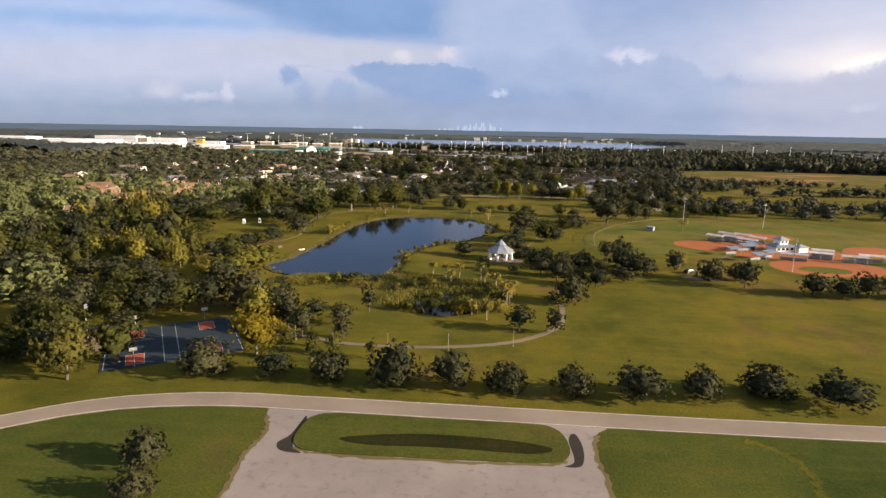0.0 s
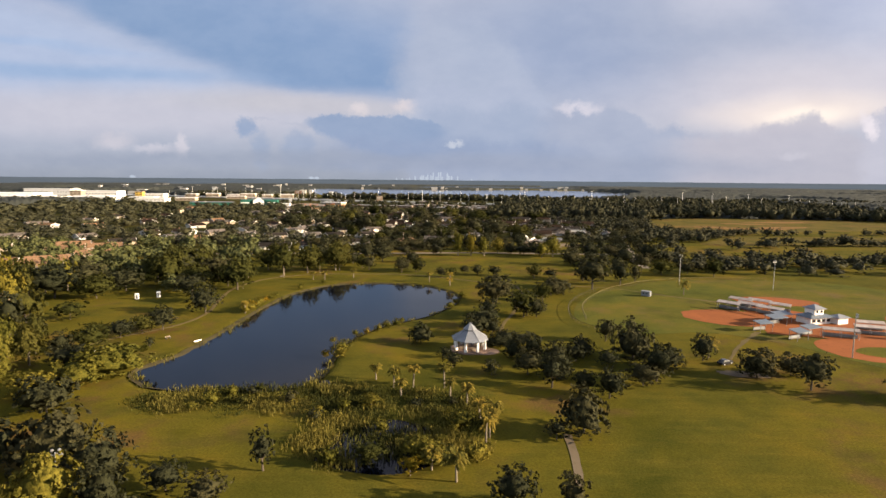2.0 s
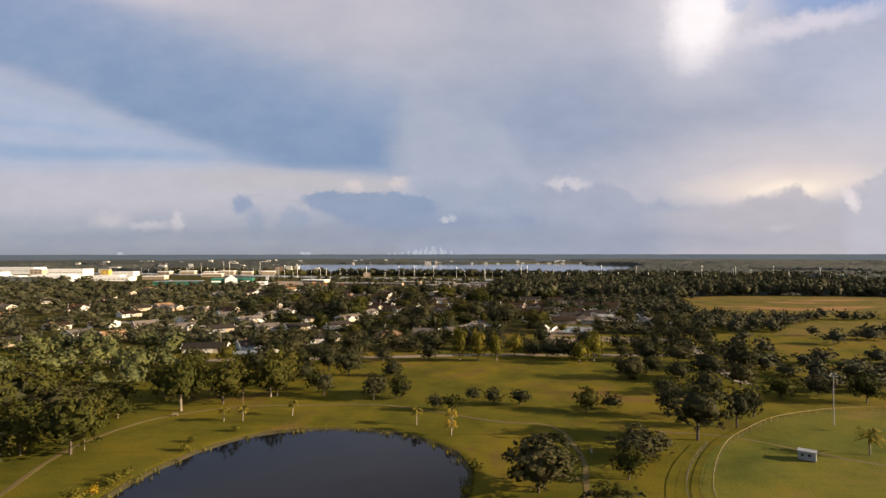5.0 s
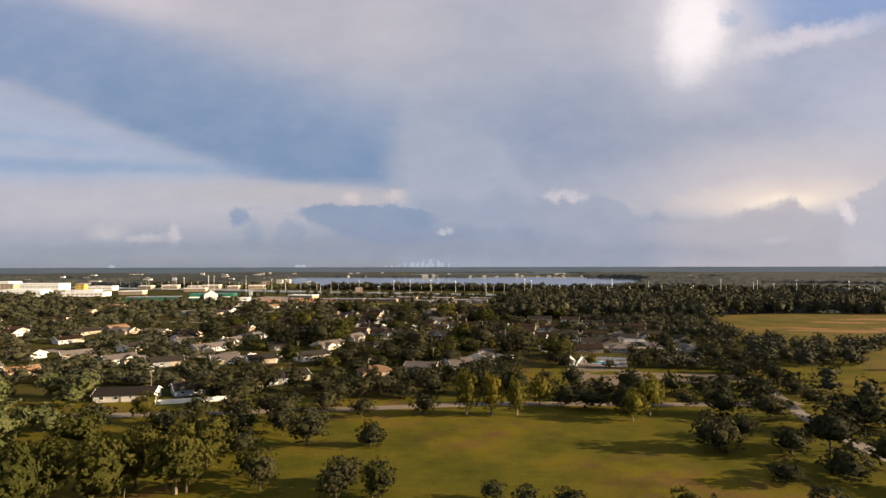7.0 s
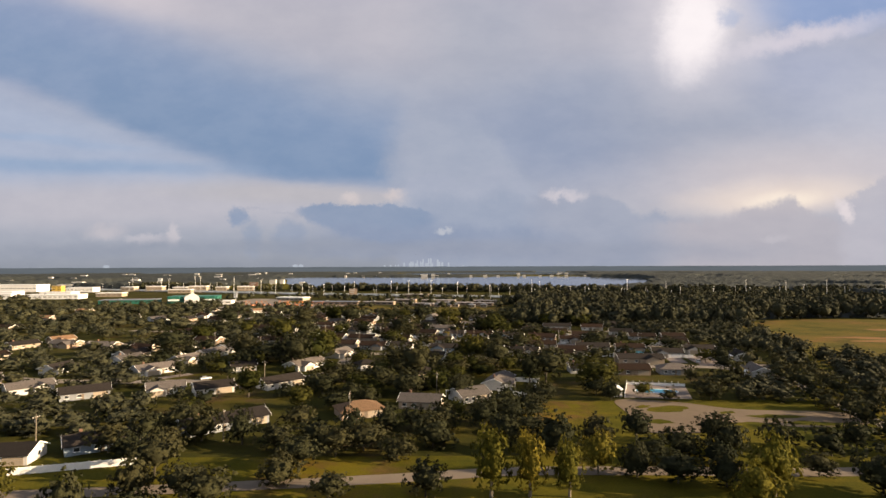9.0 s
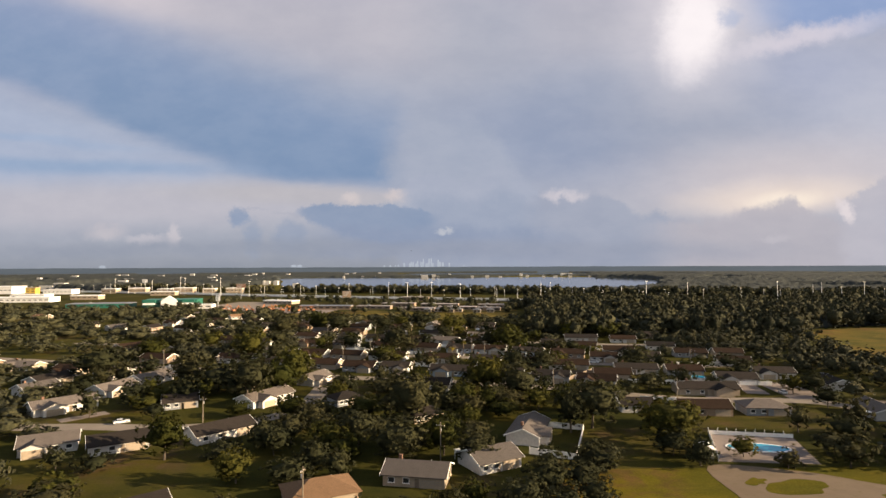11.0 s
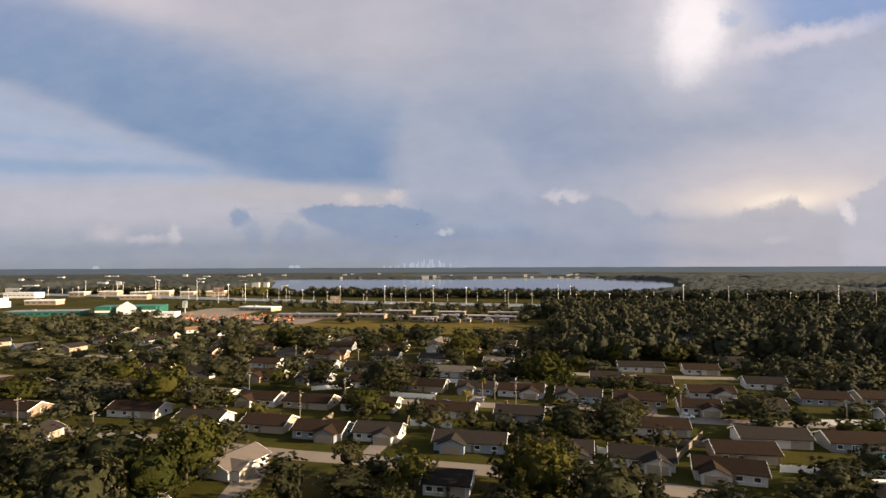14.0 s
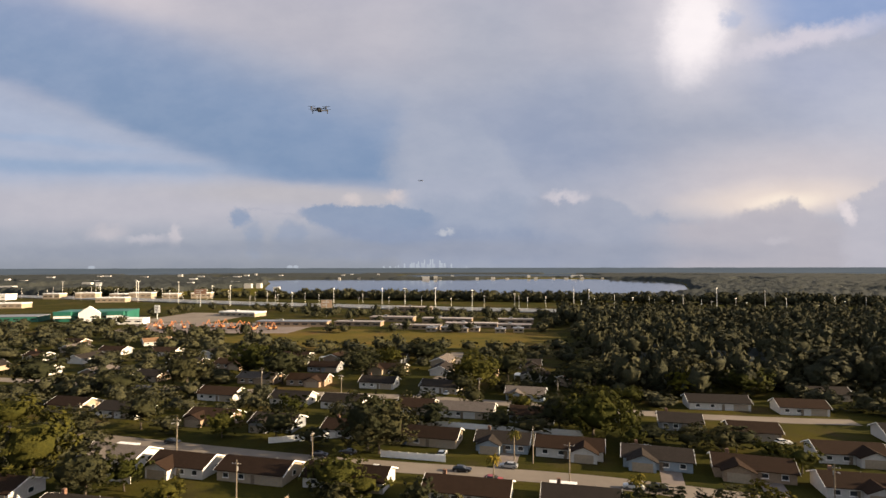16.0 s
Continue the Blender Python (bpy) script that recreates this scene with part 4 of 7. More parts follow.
ROAD_ROW = [(-55, 100.5, 7.2, 9.8), (-41.3, 100.6, 5.5, 7), (-30.2, 102.6, 5, 7.1), (-17.2, 98.5, 8.1, 9.3), (-6.6, 101, 7.3, 8.9), (3.9, 102.4, 5.9, 7.9), (16.6, 102.3, 5.4, 7.3), (28.5, 103.4, 5.1, 9.4), (40.7, 106.2, 4.6, 6.9), (53.3, 108.6, 4.1, 9.6), (64.6, 105.6, 5.7, 10.3), (-48.4, 73.7, 5.2, 6.2), (-45.1, 65.8, 4.7, 5.6)]
COURT_TREES = [(-80, 97.9, 11.3, 10.3), (-75.5, 106.7, 8.9, 9.4), (-115.2, 130.7, 5.9, 7.9), (-104.2, 132.4, 8.1, 10.1), (-94.4, 131.6, 7.3, 8.6), (-86.6, 136, 8.7, 10.2), (-81, 139.6, 8.7, 10.5), (-74.7, 144, 8.6, 11.5), (-65, 145.5, 10.2, 12.3), (-54.9, 139.8, 9, 10.3), (-83.9, 168.9, 7.3, 10.7), (-97.4, 104.2, 5.9, 8.2)]
LAWN_TREES = [(-44.9, 140.8, 4.9, 6.2), (-36.4, 135.9, 5.4, 6.6), (-33.6, 126.9, 5.3, 4.9), (-32.2, 147.5, 7.2, 4.6), (7.8, 137.7, 6.3, 7.2), (16.5, 137.5, 6, 4.6)]
ISLAND_TREES = [(13.7, 276.8, 11, 13.2), (24.2, 257.9, 7.5, 12), (41.8, 297.4, 6.8, 11.1), (7.7, 240.9, 6.8, 10.1), (-11.1, 221.7, 5.8, 6.7), (44, 226.7, 6.7, 5.8), (46.8, 209.6, 11.0, 12.0), (47.4, 192.8, 9.1, 8.3), (33.2, 181.5, 6.6, 7), (27.9, 183.8, 5.6, 5), (21.5, 187.4, 7.6, 6.3), (23.6, 163.7, 8.8, 9.1), (18, 160.9, 4, 4.4), (73.4, 197, 7.5, 8.6), (81.4, 188.6, 8.7, 8), (82.6, 198.9, 5.3, 7.5), (13.5, 222.8, 3.8, 6.7), (-3.5, 208.4, 3, 4.7), (18.7, 223.1, 3.1, 9), (43.3, 189.8, 5.3, 8.1), (14.5, 209.5, 5.6, 5.2), (20, 206.5, 7.2, 6.8), (25.5, 203, 6.6, 7.2), (31, 207, 5.2, 6.0), (34, 213, 5.4, 7.4), (53, 201.5, 6.0, 8.6), (65.5, 209.5, 7.2, 6.4), (38.5, 203, 4.6, 5.2), (-1.5, 200.5, 4.4, 4.6), (5, 231, 6.2, 8.4), (10.5, 232, 5.0, 6.5), (11, 220.5, 3.6, 7.6), (17, 196, 6.5, 7.0), (24, 193, 5.6, 6.4), (8, 195, 3.8, 4.4)]
WEST_TREES = [(-92.7, 231.8, 7.4, 8.8), (-96.8, 227.3, 5.9, 7), (-100.4, 222.1, 5.4, 7.6), (-102.2, 210.7, 7.1, 9.1), (-107.3, 206.4, 6.2, 6.8), (-89.7, 255.2, 9.4, 11.9), (-107.4, 283.3, 8.6, 14.8), (-96.6, 194.3, 6.3, 9.9), (-129.9, 242.9, 6.2, 10.3), (-86.9, 213.5, 2.6, 3.1), (-142.5, 276.5, 9.4, 14.4), (-139.3, 291.3, 9, 15.4), (-134.5, 308.5, 13.3, 19), (-128, 321.7, 14, 20), (-163.9, 300.7, 11.7, 18.4), (-158.5, 275.5, 13.6, 18.5), (-113.3, 322.7, 10.2, 15.1), (-108.7, 329.9, 7.9, 10.3)]
NORTH_LAWN = [(15.1, 279.1, 10.3, 13.4), (38.8, 294.3, 6.8, 11.2), (33.7, 283.3, 7.1, 6.9), (10.1, 250.5, 7.6, 7.4), (22.9, 255.7, 10.2, 8.9), (27.4, 255.7, 6.8, 6.7), (37.1, 334.8, 7.2, 7.6), (45.5, 338, 4.5, 6.7), (18.1, 342.4, 4.8, 6.9), (9.8, 342.3, 5.4, 5.9), (3.5, 348.1, 4.1, 5.1), (-3.6, 335.7, 4.9, 4.8), (-8.4, 335.7, 4.9, 5.7), (-51.4, 361.3, 6.6, 7.6), (-29, 347.7, 8.3, 7.1), (-21.7, 349.5, 7.3, 6.2), (59.3, 309, 14.5, 15.5), (59.7, 329.3, 10.3, 8.3), (74.5, 319.4, 10.6, 7.8), (84.5, 329.7, 9.4, 5.5), (104.1, 349.7, 8.3, 11.2), (119, 354.3, 6.8, 9.4), (128.8, 345.8, 9.7, 10)]
NORTH_WEST = [(-85.8, 334.5, 15.6, 11.5), (-76.3, 342.7, 14.2, 11.9), (-63.9, 351.6, 14.8, 12.5), (-94.5, 297.1, 14.1, 15.4), (-123, 326.5, 15, 14.7), (-131, 319.6, 16, 15.9), (-126.2, 301.8, 14.6, 14.3), (-99.1, 271.9, 7.9, 9), (-144.9, 350.4, 12.7, 14.5), (-99.2, 351.1, 10.6, 10.4), (-140.2, 370.4, 8.1, 11.4)]
NORTH_ROW = [(-46.6, 353.7, 8.5, 6.7), (-28.4, 356.3, 6.4, 6.9), (-20.2, 350.2, 7.9, 6.5), (-26.8, 383.9, 7, 7.6), (-13.7, 415.8, 7.5, 9.2), (-33.5, 412.4, 6.4, 9), (-43.6, 383.8, 10.9, 10.7), (-53.5, 394.1, 8.3, 8.1), (34.5, 427.1, 7.9, 7.8), (42.3, 423.2, 6.8, 11.5), (52.1, 421, 7.3, 8.5), (76.2, 427.1, 5.9, 7.8), (82.5, 416, 10.3, 11), (68.4, 356.7, 5.7, 7.5), (80.8, 375.2, 7.3, 8.6), (93.7, 379.6, 12, 13.2), (94.3, 409.3, 8.1, 14.1), (100.7, 431.2, 7.1, 9.9), (113.3, 394.5, 11.5, 14.5), (84.4, 360.1, 7.8, 10.2), (-76.8, 426.9, 10, 11.7), (-46.6, 423.1, 6.8, 9.6)]
YELLOW_ROW = [(0.1, 415.9, 15, 7.7), (8.3, 415.9, 13.7, 6.6), (16.6, 415.9, 12.2, 6.4), (26, 428.6, 10, 8.2), (52, 409.2, 9.9, 8.8), (59.7, 416, 13.1, 9.2), (-63.8, 366.7, 13.8, 12.2), (-62, 352.4, 11.4, 10.9), (-74.1, 354.6, 12, 7.4), (-89.8, 348.8, 12.5, 10.6), (-78.1, 353, 8.7, 8.5), (-102.5, 379, 11.3, 13.3)]
STREET_TREES = [(-23.4, 539.5, 16, 19), (-35.4, 517.3, 9.7, 12.3), (-42.8, 513.6, 8.1, 10.6), (-23.5, 506.7, 10.3, 13.9), (-12.2, 510.1, 9.9, 10.3), (-56.2, 510.1, 7.9, 10.4), (-83, 506.8, 11.6, 11.4), (-81.8, 563.4, 16, 16.5), (-103.9, 563.6, 9.3, 11), (-161.5, 606, 16, 20), (-117.9, 595.8, 13.2, 15.1), (-75.5, 578.2, 14.1, 15.8), (32.1, 534.3, 14, 18.4), (48.9, 517.2, 13.2, 17.6), (24.8, 529.7, 12.1, 8.9), (63.9, 508.3, 5.2, 7.6), (67.1, 585.5, 7.3, 12.2), (46.9, 510, 6.6, 10.3), (56.1, 577.4, 6, 9.8), (14.1, 570, 13.5, 17), (3.4, 577.7, 14, 15.7), (-4.8, 503.6, 8.8, 9.8)]
LATE_TREES = [(-89.3, 588.5, 15.3, 20), (-100.9, 585.5, 11.2, 18.3), (-74.5, 591.8, 15.7, 15.3), (-74.8, 615.3, 7.7, 10.6), (-23.1, 588.5, 9.5, 10.6), (-36.3, 585.5, 6.2, 14.6), (7.9, 588.6, 12, 13.6), (-0.8, 588.6, 8.9, 9.9), (20.6, 630.3, 10.1, 18.2), (33.8, 630.2, 10.1, 14.9), (33.6, 758.7, 12, 20), (-166.9, 664.7, 10.3, 16.1), (-169.5, 692.6, 11.7, 20), (-152.8, 703.5, 9.8, 14.4), (-128, 692.3, 9.3, 18.3), (-44.7, 656.3, 7.8, 13.4), (-37.7, 681.7, 13.3, 19.5), (-68.3, 691.9, 9.3, 13.7), (81.2, 642, 9, 17.7), (71.9, 588.6, 6.3, 11.1), (-7.4, 759.2, 15, 20), (-58.4, 788.8, 11.6, 16.2)]
END_TREES = [(-41.1, 683.2, 15.5, 16.7), (-113.7, 659.2, 15.7, 16.7), (-98, 652.9, 11.2, 13.4), (-91.2, 656, 7.7, 10), (-125.6, 760.2, 16, 20), (-147.4, 750, 10.1, 19.7), (-187.9, 760.1, 14.1, 20), (-113.6, 704.1, 10.6, 13.9), (22.1, 693.3, 14.8, 19.4), (14.6, 704.6, 10.6, 15.5), (-38.1, 653.2, 5, 11), (-45.1, 651.7, 4.3, 7.2), (65.1, 667.1, 6.9, 9.4), (75.5, 760.5, 12.8, 20), (6.1, 771.4, 14.6, 16.7), (-13.6, 750.2, 8.9, 10.9), (-89.8, 771.3, 16, 20), (-108.6, 783.5, 15.4, 20), (-32.3, 828.9, 12.1, 20), (-48.4, 812.1, 10, 14), (-124.9, 682.8, 9.3, 16.8), (95.2, 750.4, 11.1, 20), (129.9, 760.5, 11.6, 20)]
PALMS = [(-15, 185.9, 5.2, 2.7), (-10.5, 186.1, 5.8, 3), (-3.3, 186.4, 6, 3.4), (-1.9, 180.8, 4.4, 2.8), (1.7, 176.2, 4.7, 2.9), (5.7, 161, 5.6, 2.7), (-19.8, 190.8, 3.9, 2.4), (67.9, 211.7, 5.9, 5.5), (95.3, 298.6, 5.7, 5.8), (-12.8, 180.8, 2.8, 2.4), (4.2, 170, 3, 2.1)]
PALMS_NORTH = [(-50.5, 329.8, 4.6, 3.3), (-13.4, 321.3, 4.9, 3.5), (-3.6, 315, 6.5, 3.3), (-3.7, 312.1, 2.6, 3), (-75.5, 255.5, 4.6, 3.1), (-63.1, 324, 4.2, 3.6), (-68.5, 323.9, 3.1, 3.2)]
PALMS_MARSH = [(-0.5, 145.3, 5.4, 4.2), (-4.6, 149.1, 3.7, 3.4), (4.9, 159.2, 5.4, 4.3), (6.6, 165.4, 5.3, 4.1)]
for row, kinds, group in ((ROAD_ROW, "bush oak", "trees along the park road"), (COURT_TREES, "oak bush green", "trees round the court"), (LAWN_TREES, "oak", "lawn trees"),
                          (ISLAND_TREES, "oak oak bush", "trees round the gazebo"), (WEST_TREES, "oak green oak", "trees west of the pond"), (NORTH_LAWN, "oak oak green", "trees on the north lawn"),
                          (NORTH_WEST, "tall green tall", "tall trees north-west of the pond"), (NORTH_ROW, "oak bush oak", "trees along the north road"), (YELLOW_ROW, "maple", "yellowing trees along the north road"),
                          (STREET_TREES, "oak oak green", "trees between the houses"), (LATE_TREES, "oak oak green", "trees between the houses"), (END_TREES, "oak green oak", "trees between the houses")):
    ks = kinds.split()
    for i, (x, y, h, w) in enumerate(row):
        if row is ROAD_ROW and i < 11:
            y, h = max(y, 104.0), max(h, 6.0)
        if row is COURT_TREES and i < 2:
            kind = "green"
        elif row is YELLOW_ROW:
            kind = "maple" if i < 6 else "green"
        else:
            kind = ks[(i * 7 + i // 3) % len(ks)]
        tree(kind, x, y, max(h, 3.0), max(w, 3.0), group)
tree("gold", -49.4, 114.5, 10.4, 10.0, "trees round the court")
for x, y, h, w in ((-36.4, 112.5, 5.6, 3.2), (-32.8, 116.6, 5.2, 3.6), (-45.1, 122.1, 3.6, 4.2), (-24.6, 115.7, 4.6, 2.8), (-39, 121, 4.0, 2.6)):
    tree("tall", x, y, h, w, "young trees near the court")
tree("maple", -55.6, 131.0, 10.8, 9.4, "trees round the court")
tree("oak", -48.6, 131.5, 9.0, 7.0, "trees round the court")
tree("oak", -43.5, 126.5, 7.0, 5.5, "trees round the court")
# looser groups where the park is wooded
for x0, x1, y0, y1, n, gap, kinds in ((-112, -45, 372, 424, 12, 8.5, "oak green bush oak"), (-100, 8, 434, 466, 20, 8.0, "oak bush oak"), (8, 112, 436, 452, 11, 8.0, "bush oak bush"), (60, 111, 348, 424, 3, 11.0, "oak oak bush"),
                                      (-112, -88, 138, 160, 6, 9.0, "oak green oak"), (-118, -84, 100, 134, 8, 9.0, "oak green"), (-130, -98, 296, 345, 9, 9.0, "tall green green")):
    ks, made = kinds.split(), 0
    for i in range(400):
        x, y = tree_rng.uniform(x0, x1), tree_rng.uniform(y0, y1)
        if made == n or min(math.hypot(x - a, y - b) - 0.3 * w for a, b, w in TREE_SPOTS) < gap * 0.6 or abs(y - (427 + 0.03 * x)) < 5:
            continue
        made += 1
        tree(ks[made % len(ks)], x, y, tree_rng.uniform(6, 10), tree_rng.uniform(8, 12), "park trees")
# yellow-green grove and tall trees west of the footpath, and the row east of the big lawn
for x0, x1, y0, y1, n, gap, kinds, hs, wd in ((-142, -107, 182, 208, 17, 6.5, "maple tall maple", (8, 11.5), (5.5, 7.5)), (-192, -160, 232, 292, 20, 8.0, "tall green maple", (11, 15), (7, 10)), (-160, -120, 205, 222, 6, 8.0, "green oak", (5, 8), (7, 9))):
    ks, made = kinds.split(), 0
    for i in range(300):
        x, y = tree_rng.uniform(x0, x1), tree_rng.uniform(y0, y1)
        if made == n or min(math.hypot(x - a, y - b) - 0.2 * w for a, b, w in TREE_SPOTS) < gap * 0.6:
            continue
        made += 1
        tree(ks[made % len(ks)], x, y, tree_rng.uniform(*hs), tree_rng.uniform(*wd), "grove west of the park")
for x0, x1, y0, y1, n, gap, kinds, hs, wd in ((-205, -136, 158, 200, 30, 7.0, "green oak tall", (8, 12.5), (8, 11.5)), (-186, -134, 204, 232, 16, 7.5, "oak green oak", (9, 13.5), (9, 12)), (-130, -112, 160, 182, 4, 8.0, "oak bush", (5, 7), (7, 9))):
    ks, made = kinds.split(), 0
    for i in range(400):
        x, y = tree_rng.uniform(x0, x1), tree_rng.uniform(y0, y1)
        if made == n or min(math.hypot(x - a, y - b) - 0.2 * w for a, b, w in TREE_SPOTS) < gap * 0.6:
            continue
        made += 1
        tree(ks[made % len(ks)], x, y, tree_rng.uniform(*hs), tree_rng.uniform(*wd), "woods west of the park")
for x, y, h, w in ((99, 182.5, 7.0, 8.5), (107, 181, 6.6, 8.0), (115, 182.5, 7.6, 9.5), (124, 184, 7.2, 9.0), (133, 183, 6.5, 8.0)):
    tree("oak", x, y, h, w, "trees east of the lawn")
for x, y, h, w in ((-84, 192, 7.5, 15), (-88, 184, 6, 11), (-93, 178, 5, 10)):
    tree("willow", x, y, h, w, "willows by the pond")


def palm(x, y, h, w, seed, group):
    """Cabbage palm: slim trunk, a ball of arching fronds, dead fronds below."""
    r = random.Random(seed)
    ob = thing("palm_tree", pose(x, y, 0, 0, 0, r.uniform(0, 360)), "cabbage palm with a slim trunk and drooping fronds", "palm", group)
    lean = r.uniform(-0.25, 0.25)
    stem = bmesh.new()
    cyl(stem, (0, 0, -0.1), (lean * 0.6, 0, h * 0.45), 0.20, 0.16, 8)
    cyl(stem, (lean * 0.6, 0, h * 0.44), (lean, 0, h * 0.82), 0.16, 0.19, 8)
    part("trunk", stem, PALE_BARK, ob)
    bm = bmesh.new()
    for i in range(34):
        a, up = r.uniform(0, 2 * math.pi), r.uniform(-0.9, 1.2)
        n = w * 0.5 * r.uniform(0.8, 1.15)
        base = Vector((lean, 0, h * 0.82))
        d = Vector((math.cos(a), math.sin(a), 0))
        side = Vector((-math.sin(a), math.cos(a), 0)) * 0.26
        pts = [base, base + d * n * 0.5 + Vector((0, 0, up * n * 0.45)), base + d * n * 0.9 + Vector((0, 0, up * n * 0.5 - n * 0.15)), base + d * n * 1.05 + Vector((0, 0, up * n * 0.4 - n * 0.45))]
        ws = (0.15, 1.0, 0.8, 0.1)
        prev = None
        for p, k in zip(pts, ws):
            cur = [bm.verts.new(p + side * k - Vector((0, 0, 0.12 * k))), bm.verts.new(p), bm.verts.new(p - side * k - Vector((0, 0, 0.12 * k)))]
            if prev:
                bm.faces.new((prev[0], cur[0], cur[1], prev[1]))
                bm.faces.new((prev[1], cur[1], cur[2], prev[2]))
            prev = cur
    part("fronds", bm, PALM_LEAF, ob)
    TREE_SPOTS.append((x, y, w))


for row, group in ((PALMS, "palms by the gazebo"), (PALMS_NORTH, "palms north of the pond"), (PALMS_MARSH, "palms by the marsh")):
    for i, (x, y, h, w) in enumerate(row):
        palm(x, y, max(h, 4.0), max(w, 3.2), int(x * 10) + i, group)

for i, (x, y, h, w) in enumerate(((-2.4, 676.5, 8.0, 3.6), (-9.0, 661.0, 7.0, 3.6), (21.0, 652.8, 5.0, 4.0))):
    palm(x, y, h, w, 900 + i, "palms along the street")
tree("maple", 71.5, 748.2, 11.0, 15.0, "trees between the houses")

# oaks that overhang the east road
for side in (-1, 1):
    for i, ((x0, y0), (x1, y1)) in enumerate(zip(EAST_ROAD[::3], EAST_ROAD[1::3])):
        if y0 < 428:
            continue
        d = Vector((x1 - x0, y1 - y0)).normalized()
        off = side * tree_rng.uniform(4.6, 7.5)
        tree("oak" if i % 3 else "bush", x0 + d.y * off + tree_rng.uniform(-1, 1), y0 - d.x * off + tree_rng.uniform(-2, 2), tree_rng.uniform(6, 9), tree_rng.uniform(8, 11.5), "trees along the east road")

# reeds and low shrubs of the marsh and the pond's rim
nrng = np.random.default_rng(5)


def tufts(name, spots, height, spread, count, mat, label, category):
    """Clumps of upright blades as one mass."""
    pts = np.repeat(np.array(spots, float), count, axis=0)
    n = len(pts)
    x = pts[:, 0] + nrng.normal(0, spread, n)
    y = pts[:, 1] + nrng.normal(0, spread, n)
    h = height * nrng.uniform(0.5, 1.25, n)
    a = nrng.uniform(0, 2 * math.pi, n)
    lean = nrng.normal(0, 0.38, (n, 2)) * h[:, None]
    wdt = 0.10 * nrng.uniform(0.6, 1.4, n)
    z0 = np.full(n, -0.6)
    c, s = np.cos(a) * wdt, np.sin(a) * wdt
    v = np.stack([np.stack([x - c, y - s, z0], -1), np.stack([x + c, y + s, z0], -1), np.stack([x + lean[:, 0] + c * 0.5, y + lean[:, 1] + s * 0.5, h], -1), np.stack([x + lean[:, 0] - c * 0.5, y + lean[:, 1] - s * 0.5, h], -1)], 1)
    return tagged(new(name, mesh_from(name, v.reshape(-1, 3), np.arange(4 * n).reshape(-1, 4), mat)), label, category, kind="stuff")


marsh_spots = []
for i in range(1500):
    x, y = nrng.uniform(-74, 4), nrng.uniform(143, 186)
    if abs((x + 30) / 42) ** 2.5 + abs((y - 168) / 18) ** 2.5 > 1 or y < 171 + 0.1 * (x + 40) and x < -30 or y < 150 - 0.5 * (x + 20):
        continue
    if noise.noise((x * 0.11, y * 0.16, 2.0)) + nrng.normal(0, 0.25) > -0.12:
        marsh_spots.append((x, y))
P = np.array(marsh_spots)
keep = ~inside(POND, P[:, 0], P[:, 1]) | (P[:, 1] < 184.5)
keep &= ~inside(MARSH_POOL, P[:, 0], P[:, 1]) | (nrng.random(len(P)) < 0.35)
P = P[keep]
tall_ones = np.array([noise.noise((x * 0.09, y * 0.13, 7.0)) for x, y in P]) > 0.08
tufts("marsh_reeds", P[tall_ones], 0.85, 1.5, 75, REED, "yellow-green reeds and sedge of the marsh", "reeds")
tufts("marsh_sedge", P[~tall_ones], 0.42, 1.7, 60, SEDGE, "low olive sedge and weeds of the marsh", "sedge")
rim = [(x + nrng.normal(0, 0.8), y + nrng.normal(0, 0.8)) for x, y in POND if nrng.random() < 0.5]
tufts("shore_reeds", rim, 0.4, 0.9, 22, REED, "low reeds along the pond's edge", "reeds")
mr = random.Random(8)
for i, (x, y, w) in enumerate([(-36.6, 221, 2), (-35.5, 207, 2.6), (-31.5, 229, 2), (-24, 240.5, 2), (-19, 245, 2.2), (-3, 268, 3), (-1, 275, 2.6), (1.5, 288, 3), (-76, 262, 4), (-75.5, 270, 3.5), (-73.5, 281, 2.6), (-68, 300, 2.4), (-75.8, 256, 3.6), (-74.6, 258.5, 4.2), (-74.4, 265, 3.6), (-74.6, 274, 2.6), (-74, 279, 2.4), (-73.6, 284, 2.2), (-69.4, 306, 2.0), (-61.5, 315, 2.2), (-32.2, 207.5, 4.2), (-32, 213, 3.6), (-28.2, 230.5, 2.4), (-25.2, 235, 2.6), (-23, 238.5, 2.8), (-20, 241.5, 2.8), (-22, 150, 4), (0, 165, 4), (3, 152, 4.4), (-8, 147, 4), (-50, 179, 3)]):
    tree("gold" if i % 7 == 1 else "willow", x, y, w * 0.85, w * 1.05, "shoreline shrubs")
for i in range(34):
    x, y = mr.uniform(-60, 3), mr.uniform(146, 182)
    if y < 172 + 0.1 * (x + 40) and x < -30 or y < 152 - 0.5 * (x + 20):
        continue
    w = mr.choice((2.0, 2.5, 3.0, 3.5, 4.6))
    tree(mr.choice(("willow", "bush", "willow", "green", "maple")), x, y, w * mr.uniform(0.55, 0.85), w * mr.uniform(1.0, 1.4), "marsh shrubs")

# ---- gazebo ----


def ring(n, r, z, turn=0.0):
    return [(r * math.cos(2 * math.pi * (i + turn) / n), r * math.sin(2 * math.pi * (i + turn) / n), z) for i in range(n)]


